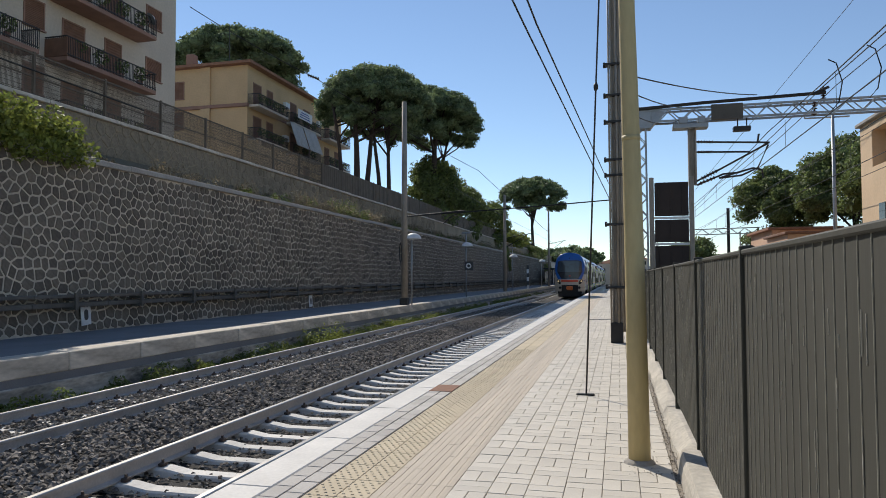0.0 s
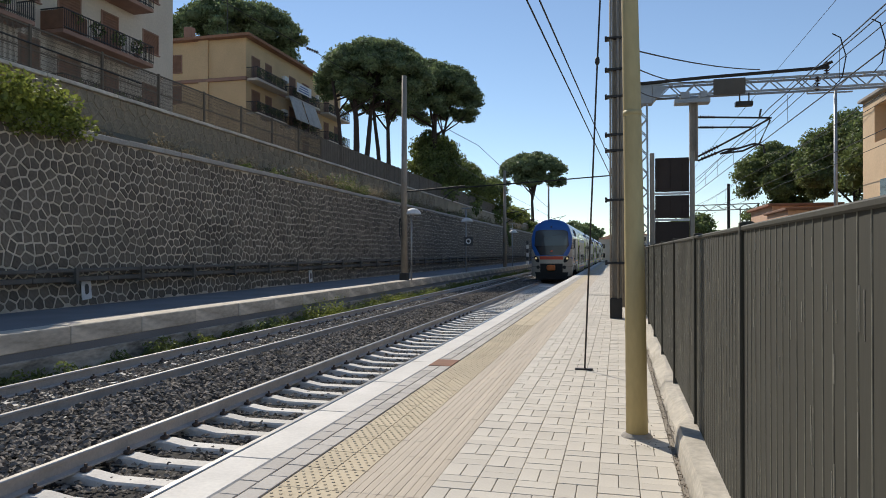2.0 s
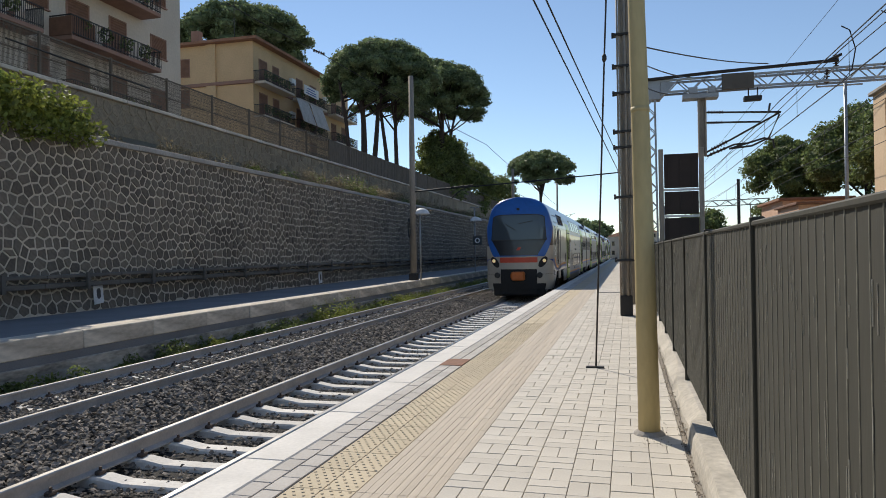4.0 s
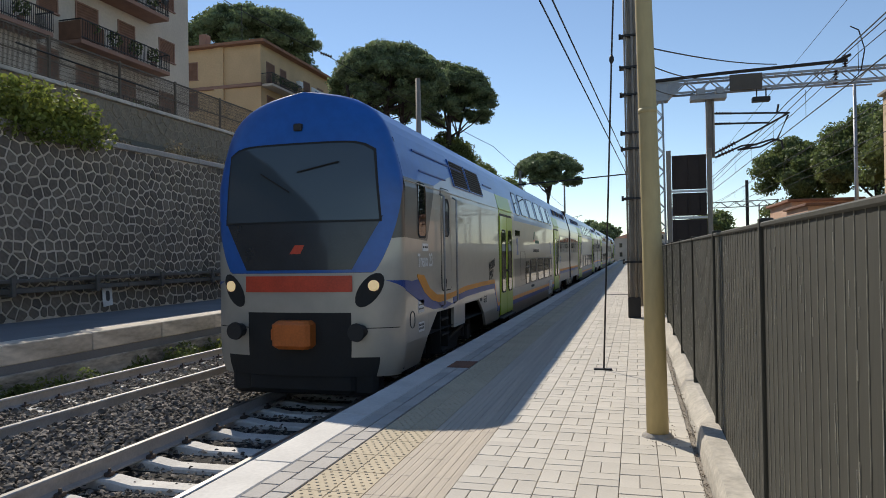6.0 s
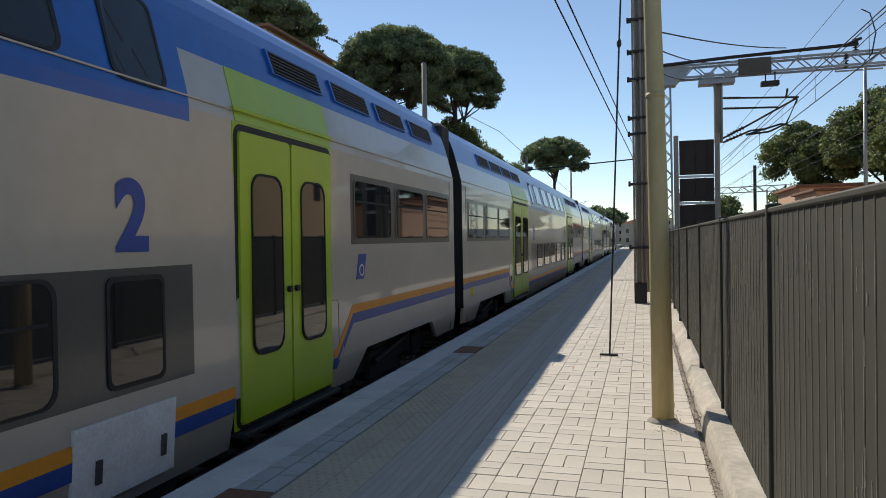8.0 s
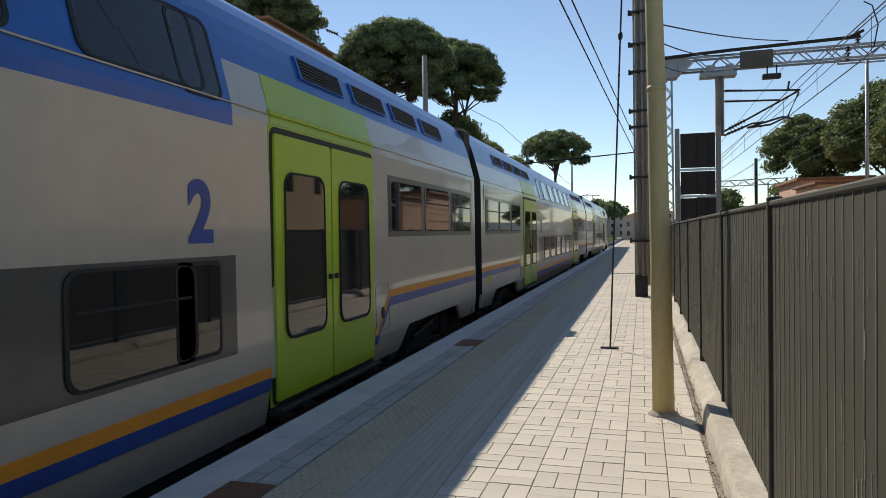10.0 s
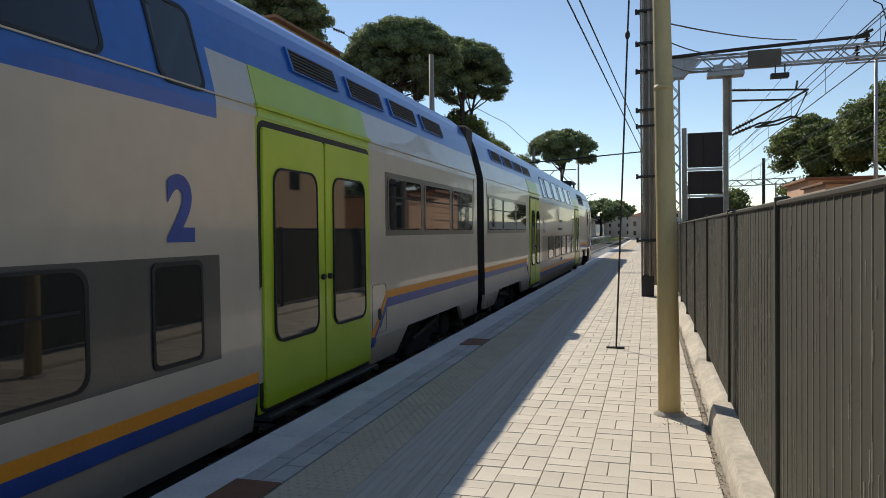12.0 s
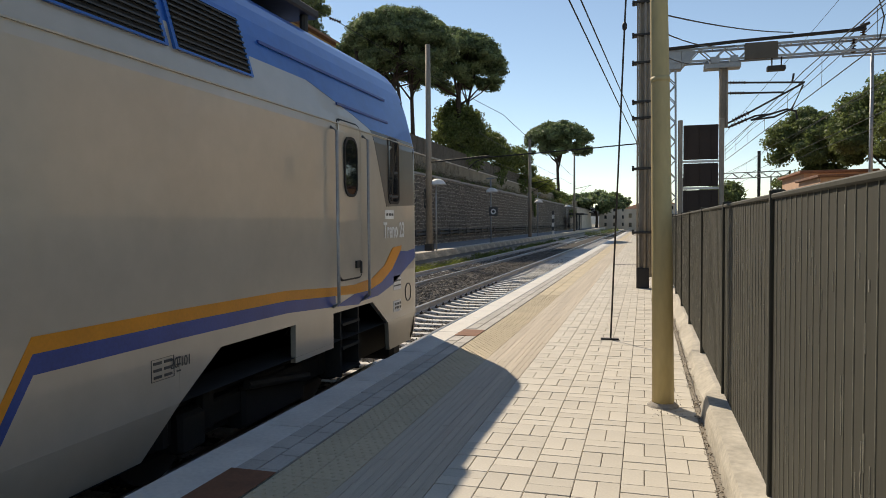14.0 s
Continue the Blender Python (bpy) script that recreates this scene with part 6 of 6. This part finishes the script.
gf = thing("catenary_gantry", "distant lattice gantry over the tracks beyond the fence", "gantry", (0, 82, 0))
b = Build()
lattice(b, (4.0, 0, 6.3), (15.0, 0, 6.5), 0.5, 0.6, 0.7, 0.07, 0.05)
part("beam", b, M_STEEL, gf)
for x in (4.2, 13.4):
    b = Build()
    lattice(b, (x, 0, -1.0), (x, 0, 6.3), 0.5, 0.7 if x > 10 else 0.25, 0.7, 0.07, 0.05)
    part("column", b, M_STEEL, gf)
b = Build()
b.box(11.7, 12.0, -0.1, 0.1, 2.0, 9.0)
part("drop_post", b, M_DARKSTEEL, gf)
pm = thing("steel_mast", "slim grey steel mast beyond the fence", "mast", (12.35, 45, -1.2))
b = Build()
b.tube([(0, 0, 0), (0, 0, 12.1)], [0.13, 0.09], 12)
part("shaft", b, M_STEEL, pm, smooth=True)
b = Build()
b.tube([(-1.5, 0, 12.0), (0.9, 0, 12.0)], 0.05, 6)
b.tube([(-1.5, 0, 12.0), (-1.45, 0, 12.4)], 0.05, 6)
part("cross_arm", b, M_STEEL, pm)

sp = thing("panel_stand", "stack of three dark brown panels between steel posts", "signal panel", (0, 19.5, 0))
b = Build()
for x in (0.90, 1.92):
    b = Build()
    b.box(x - 0.06, x + 0.06, -0.06, 0.06, -1.0, 4.12, c=0.01)
    part("post", b, M_MAST, sp)
for z0, z1 in ((3.08, 3.98), (2.38, 2.98), (1.30, 2.28)):
    b = Build()
    b.box(0.98, 1.84, -0.04, 0.04, z0, z1, c=0.01)
    for x in (1.1, 1.4, 1.7):
        b.box(x - 0.02, x + 0.02, -0.06, -0.04, z0 + 0.05, z1 - 0.05)
    part("panel", b, M_BROWNPANEL, sp)
for z in (3.03, 2.33):
    b = Build()
    b.box(0.96, 1.86, -0.03, 0.03, z - 0.03, z + 0.03)
    part("crossbar", b, M_SIGN, sp)


# ---- wires ----
def cable(label, pts, r=0.012, sag=0.0):
    t = thing("overhead_wire", label, "wire")
    b = Build()
    path = []
    for p, q in zip(pts, pts[1:]):
        p, q = Vector(p), Vector(q)
        n = 10 if sag else 1
        for k in range(n):
            w = k / n
            path.append(p.lerp(q, w) + Vector((0, 0, -sag * 4 * w * (1 - w))))
    path.append(Vector(pts[-1]))
    b.tube(path, r, 5)
    part("strand", b, M_WIRE, t)
    return t


cable("black feeder cable over the platform", [(-2.10, 5.0, 6.6), (-1.53, 12, 5.86), (-0.34, 30, 4.8), (-0.1, 60, 4.9)], 0.016)
cable("black feeder cable over the platform", [(-1.75, 5.0, 6.6), (-1.31, 12, 5.84), (-0.32, 34, 5.78), (-0.2, 60, 5.6)], 0.016)
cable("thin cable from the mast to the gantry", [(0.05, 16, 6.05), (4.83, 26.3, 7.85)], 0.018, 0.12)
cable("thin cable from the mast to the gantry", [(0.05, 16, 5.75), (3.0, 26.3, 7.55)], 0.016, 0.22)
cable("thin cable hanging from the mast", [(0.05, 16, 5.3), (2.2, 26.3, 7.1)], 0.014, 0.25)
cable("cross-span cable between the pole and the far mast", [(-10.33, 33.3, 4.5), (-3.4, 33.3, 4.85), (-0.1, 33.3, 5.05)], 0.03)
for x, z in ((7.1, 7.9), (8.3, 8.3)):
    cable("black jumper cable looped beside the gantry", [(x, 26.2, z + 1.0), (x + 0.25, 26.2, z + 0.85), (x + 0.42, 26.2, z + 0.2), (x + 0.30, 26.2, z - 0.5), (x + 0.05, 26.2, z - 0.8)], 0.022)
cable("rising wire behind the gantry", [(10.5, 30, 14.0), (6.0, 90, 8.0)], 0.014)
for x, z, r in ((5.2, 5.55, 0.016), (5.2, 6.55, 0.016), (8.6, 5.55, 0.016), (8.6, 6.75, 0.016), (7.0, 8.05, 0.018), (7.4, 8.05, 0.016), (11.5, 6.4, 0.016), (12.3, 8.8, 0.016)):
    cable("overhead wire along the tracks beyond the fence", [(x, -4, z), (x, 26.5, z), (x, 54, z), (x, 82, z), (x, 140, z)], r, 0.15 if z > 6 else 0.02)
for x, zc, zm in ((5.2, 5.55, 6.5), (8.6, 5.55, 6.7)):
    for k in range(12):
        cable("short dropper wire between contact and carrier wire", [(x, 8 + k * 5.3, zc), (x, 8 + k * 5.3, zm - 0.1)], 0.007)
for z, r in ((4.72, 0.012), (5.85, 0.012)):
    cable("overhead wire above the far track", [(-7.7, 33, z), (-7.9, 66, z), (-7.8, 106, z)], r, 0.1 if z > 5 else 0.0)
cable("black service cable slung between houses and the far pole", [(-24.5, 36, 17.6), (-20.2, 44, 15.3), (-13.0, 66, 11.8), (-10.45, 90, 9.0), (-10.1, 106, 8.3)], 0.025, 0.15)
cable("pale hose tied along the street fence", [(BANK_X - 0.17, 15.5, 7.55), (BANK_X - 0.17, 21.5, 7.5)], 0.03)
gl = thing("cable_insulator", "dark insulator on the slung cable", "insulator", (-20.2, 44, 15.3))
b = Build()
insulator(b, (-0.25, -0.4, 0.06), (0.25, 0.4, -0.06), 5, 0.12)
part("discs", b, M_INSUL, gl)

# ---- distance ----
hill = Build()
nh = 90
for i in range(nh + 1):
    a = radians(-62 + 124 * i / nh)
    h = 16 + 9 * noise.noise((i * 0.13, 0, 0)) + 5 * noise.noise((i * 0.5, 3, 0))
    hill.v += [(900 * math.sin(a), 900 * math.cos(a), -2), (960 * math.sin(a), 960 * math.cos(a), h)]
for i in range(nh):
    hill.f.append((2 * i, 2 * i + 2, 2 * i + 3, 2 * i + 1))
    hill.mi.append(0)
structure("backdrop_hills", hill, M_HILL, "hazy wooded hills on the horizon")
for k, (x, y, w, d, h) in enumerate(((-2.0, 240, 9, 10, 7), (7, 270, 8, 9, 9), (-12, 300, 12, 10, 10), (15, 230, 7, 8, 6), (3, 330, 10, 10, 13))):
    hh = thing("far_house", "distant pale house beyond the station", "house", (x, y, -1.2))
    b = Build()
    b.box(-w / 2, w / 2, -d / 2, d / 2, 0, h)
    part("wall", b, M_CREAM, hh)
    b = Build()
    b.add([(-w / 2 - 0.3, -d / 2 - 0.3, h), (w / 2 + 0.3, -d / 2 - 0.3, h), (w / 2 + 0.3, d / 2 + 0.3, h), (-w / 2 - 0.3, d / 2 + 0.3, h), (0, -d / 2 + 2, h + 1.6), (0, d / 2 - 2, h + 1.6)], [(0, 1, 4), (1, 2, 5, 4), (2, 3, 5), (3, 0, 4, 5), (3, 2, 1, 0)])
    part("roof", b, M_TILE, hh)
    for i in range(3):
        for j in range(int(h / 3)):
            b = Build()
            b.box(-w / 2 + (i + 0.6) * w / 3.4, -w / 2 + (i + 0.6) * w / 3.4 + 0.9, -d / 2 - 0.04, -d / 2, 1 + j * 3, 2.4 + j * 3)
            part("window", b, M_PANE, hh)
blades("far_scrub", "low scrub between the tracks in the distance", [(1200, -9.4, -6.0, 110, 170, -0.7, 0.8)], M_SHRUB, 75)
sb = thing("station_shelter", "dark steel shelter on the distant far platform", "shelter", (-11.4, 128, P2_Z))
b = Build()
b.box(-1.3, 1.3, -5, 5, 2.7, 2.95, c=0.04)
part("roof", b, M_DARKSTEEL, sb)
for yy in (-4.5, -1.5, 1.5, 4.5):
    b = Build()
    b.box(-0.08, 0.08, yy - 0.08, yy + 0.08, 0, 2.7)
    part("post", b, M_DARKSTEEL, sb)
b = Build()
b.box(-1.2, -1.1, -4.6, 4.6, 0.4, 2.3)
part("back_panel", b, M_PANE, sb)

# ---- pieces: wall stones ----
def clip(poly, nx, nz, d):
    """Keeps the part of a polygon on which nx * y + nz * z <= d."""
    out = []
    for i, p in enumerate(poly):
        q = poly[(i + 1) % len(poly)]
        a, c = nx * p[0] + nz * p[1] - d, nx * q[0] + nz * q[1] - d
        if a <= 0:
            out.append(p)
        if (a < 0 < c) or (c < 0 < a):
            w = a / (a - c)
            out.append((p[0] + w * (q[0] - p[0]), p[1] + w * (q[1] - p[1])))
    return out


def polygon_stones(y0, y1, z0, z1, size, seed):
    """Irregular polygonal stones that fill a wall, each as a ring of (y, z)."""
    rng = np.random.default_rng(seed)
    ny, nz = int((y1 - y0) / size), max(1, int(round((z1 - z0) / (size * 0.92))))
    sy, sz = (y1 - y0) / ny, (z1 - z0) / nz
    seeds = {}
    for j in range(-1, nz + 1):
        for i in range(-1, ny + 1):
            seeds[i, j] = (y0 + (i + 0.5 + (0.5 if j % 2 else 0) + rng.uniform(-0.33, 0.33)) * sy, z0 + (j + 0.5 + rng.uniform(-0.33, 0.33)) * sz)
    for (i, j), (py, pz) in seeds.items():
        if not (0 <= j < nz and 0 <= i < ny):
            continue
        poly = [(py - size * 1.5, max(z0, pz - size * 1.5)), (py + size * 1.5, max(z0, pz - size * 1.5)), (py + size * 1.5, min(z1, pz + size * 1.5)), (py - size * 1.5, min(z1, pz + size * 1.5))]
        for dj in (-1, 0, 1):
            for di in (-2, -1, 0, 1, 2):
                q = seeds.get((i + di, j + dj))
                if q is None or (di == 0 and dj == 0):
                    continue
                ax, az = q[0] - py, q[1] - pz
                ln = math.hypot(ax, az)
                ax, az = ax / ln, az / ln
                gap = 0.025 if size < 0.45 else 0.028
                poly = clip(poly, ax, az, ax * (py + q[0]) / 2 + az * (pz + q[1]) / 2 - gap)
                if len(poly) < 3:
                    break
            if len(poly) < 3:
                break
        if len(poly) >= 3:
            yield py, pz, poly


def stone_build(b, x, py, pz, poly, proud, rel):
    oy, oz = (py, pz) if rel else (0, 0)
    def ring(k, dx):
        return [(x + dx, py + (p[0] - py) * k - oy, pz + (p[1] - pz) * k - oz) for p in poly]
    n = len(poly)
    r0, r1, r2 = ring(1.0, -0.01), ring(0.98, proud * 0.6), ring(0.82, proud)
    b.add(r0 + r1 + r2, [tuple(range(2 * n, 3 * n))] + [(k * n + i, k * n + (i + 1) % n, k * n + n + (i + 1) % n, k * n + n + i) for k in range(2) for i in range(n)])


def face_wall(owner, x, y0, y1, z0, z1, size, seed, single, limit=280, near=M_STONE, far=M_STONE_FAR):
    rest, count = Build(), 0
    rng = random.Random(seed)
    for py, pz, poly in polygon_stones(y0, y1, z0, z1, size, seed):
        proud = rng.uniform(0.012, 0.035)
        if single[0] < py < single[1] and single[2] < pz < single[3] and count < limit:
            b = Build()
            stone_build(b, 0, py, pz, poly, proud, True)
            o = part("stone", b, near, owner)
            o.location = (x, py, pz)
            count += 1
        else:
            stone_build(rest, x, py, pz, poly, proud, False)
    tagged(part("stones", rest, far, owner, "dark polygonal stones"), kind="stuff")


face_wall(wall_ob, WALL_X, 8, 60, P2_Z, WALL_TOP - 0.17, 0.29, 31, (12, 19.0, P2_Z, WALL_TOP))
face_wall(upper, BANK_X, 8, 62, WALL_TOP + 0.35, BANK_TOP - 0.13, 0.40, 33, (14, 30, 0, 20), 150, M_STONE_UP, M_STONE_UP)
far_stones = Build()
for py, pz, poly in polygon_stones(60, 150, P2_Z, WALL_TOP - 0.17, 0.30, 35):
    stone_build(far_stones, WALL_X, py, pz, poly, 0.02, False)
tagged(part("stones", far_stones, M_STONE_FAR, wall_ob, "dark polygonal stones"), kind="stuff")

# ---- pieces: paving ----
def slab(b, x0, x1, y0, y1, z, th=0.03, gap=0.0022, c=0.003):
    x0, x1, y0, y1 = x0 + gap, x1 - gap, y0 + gap, y1 - gap
    v = [(x0, y0, z - th), (x1, y0, z - th), (x1, y1, z - th), (x0, y1, z - th), (x0, y0, z - c), (x1, y0, z - c), (x1, y1, z - c), (x0, y1, z - c), (x0 + c, y0 + c, z), (x1 - c, y0 + c, z), (x1 - c, y1 - c, z), (x0 + c, y1 - c, z)]
    b.add(v, [(8, 9, 10, 11)] + [(k * 4 + i, k * 4 + (i + 1) % 4, k * 4 + 4 + (i + 1) % 4, k * 4 + 4 + i) for k in (0, 1) for i in range(4)])


BLOCK = 0.253
lay, upright = Build(), Build()
slab(lay, -BLOCK / 2, BLOCK / 2, -BLOCK / 4, BLOCK / 4, 0)
slab(upright, -BLOCK / 4, BLOCK / 4, -BLOCK / 2, BLOCK / 2, 0)
LAY_ME, UP_ME = lay.mesh("paver", M_PAVER), upright.mesh("paver", M_PAVER)
rng_p = random.Random(77)
rest = Build()
X_PAVE = -1.135
for col in range(7):
    xa = X_PAVE + col * BLOCK
    xb = min(xa + BLOCK, 0.40)
    for row in range(-20, 300):
        ya = row * BLOCK - 0.085
        flat = (row + col) % 2 == 1
        w = xb - xa
        if flat:
            pcs = [(xa, xb, ya, ya + BLOCK / 2), (xa, xb, ya + BLOCK / 2, ya + BLOCK)]
        else:
            pcs = [(xa, xa + w / 2, ya, ya + BLOCK), (xa + w / 2, xb, ya, ya + BLOCK)]
        for x0, x1, y0, y1 in pcs:
            dz = rng_p.uniform(-0.0025, 0.0015)
            if 3.2 < ya < 9.4 and abs(w - BLOCK) < 0.01:
                o = new("paver", LAY_ME if flat else UP_ME)
                o.parent = plat_ob
                o.location = ((x0 + x1) / 2, (y0 + y1) / 2, dz)
            elif x1 - x0 > 0.03:
                slab(rest, x0, x1, y0, y1, dz)
tagged(part("pavers", rest, M_PAVER_FAR, plat_ob, "cream basket-weave pavers"), kind="stuff")
grey = Build()
for row in range(-8, 420):
    for k in range(2):
        ya = row * 0.253 + (0.126 if k else 0)
        slab(grey, -2.37 + k * 0.143, -2.37 + (k + 1) * 0.143, ya, ya + 0.253, rng_p.uniform(-0.002, 0.001), gap=0.0055)
tagged(part("edge_pavers", grey, M_GREYTILE, plat_ob, "grey edge pavers"), kind="stuff")
for i in range(-3, 70):
    b = Build()
    slab(b, EDGE, -2.374, i * 1.5, i * 1.5 + 1.5, 0.0, th=0.14, gap=0.002, c=0.01)
    part("edge_slab", b, M_WHITE, plat_ob)

tact, dots = Build(), Build()
for row in range(-6, 260):
    slab(tact, -2.07, -1.855, row * 0.4, row * 0.4 + 0.4, 0.0, gap=0.002)
    slab(tact, -1.855, -1.63, row * 0.4, row * 0.4 + 0.4, 0.0, gap=0.002)
for row in range(24, 230):
    for k in range(7):
        x, y = -2.045 + k * 0.064 + (0.0 if row % 2 else 0.032), row * 0.055 + 1.5
        if x < -1.64:
            b = dots
            r = 0.014
            vs = [(x + r * math.cos(a), y + r * math.sin(a), -0.001) for a in np.linspace(0, 2 * math.pi, 7)[:-1]] + [(x + r * 0.6 * math.cos(a), y + r * 0.6 * math.sin(a), 0.005) for a in np.linspace(0, 2 * math.pi, 7)[:-1]]
            b.add(vs, [tuple(range(6, 12))] + [(i, (i + 1) % 6, 6 + (i + 1) % 6, 6 + i) for i in range(6)])
tagged(part("tactile_slabs", tact, M_TACTILE, plat_ob, "yellowish tactile slabs"), kind="stuff")
tagged(part("tactile_studs", dots, M_TACTILE, plat_ob, "small raised studs"), kind="stuff")
groove = Build()
for row in range(-6, 260):
    for k in range(9):
        xa = -1.63 + k * 0.055
        slab(groove, xa, xa + 0.055, row * 0.4, row * 0.4 + 0.4, -0.001 + rng_p.uniform(-0.001, 0.001), gap=0.0006, c=0.002)
tagged(part("ribbed_slabs", groove, M_RIB, plat_ob, "cream ribbed guide slabs"), kind="stuff")
for x0, x1, ya, yb in ((-2.38, -2.08, 3.12, 3.62), (-2.38, -2.08, 8.72, 9.24)):
    dp = thing("drain_cover", "rusty brown steel cover plate at the platform edge", "drain cover", (0, 0, 0.0))
    b = Build()
    b.box(x0, x1, ya, yb, 0.0, 0.006, c=0.002)
    part("plate", b, M_RUST, dp)


gut = thing("drain_channel", "narrow dark drain channel across the paving", "drain", (-0.62, 24.5, 0.0))
b = Build()
b.box(-0.36, 0.36, -0.11, 0.11, 0.0, 0.008, c=0.002)
part("grate", b, M_DARKSTEEL, gut)


# ---- what moves ----
def door_place(t):
    """Where the train's first passenger door stands along the track at t seconds."""
    k = t - 7.0
    return 4.974 - 11.189 * k - 0.2373 * k * k - 0.0082 * k ** 3


def motions():
    times = [0.5 * i for i in range(29)]
    for car, offset, turn in CARS:
        walk(car, [(t, pose(AXIS_1, door_place(t) + offset + (0.32 if t == 14.0 else 0.0), 0, 0, 0, turn)) for t in times])


motions()
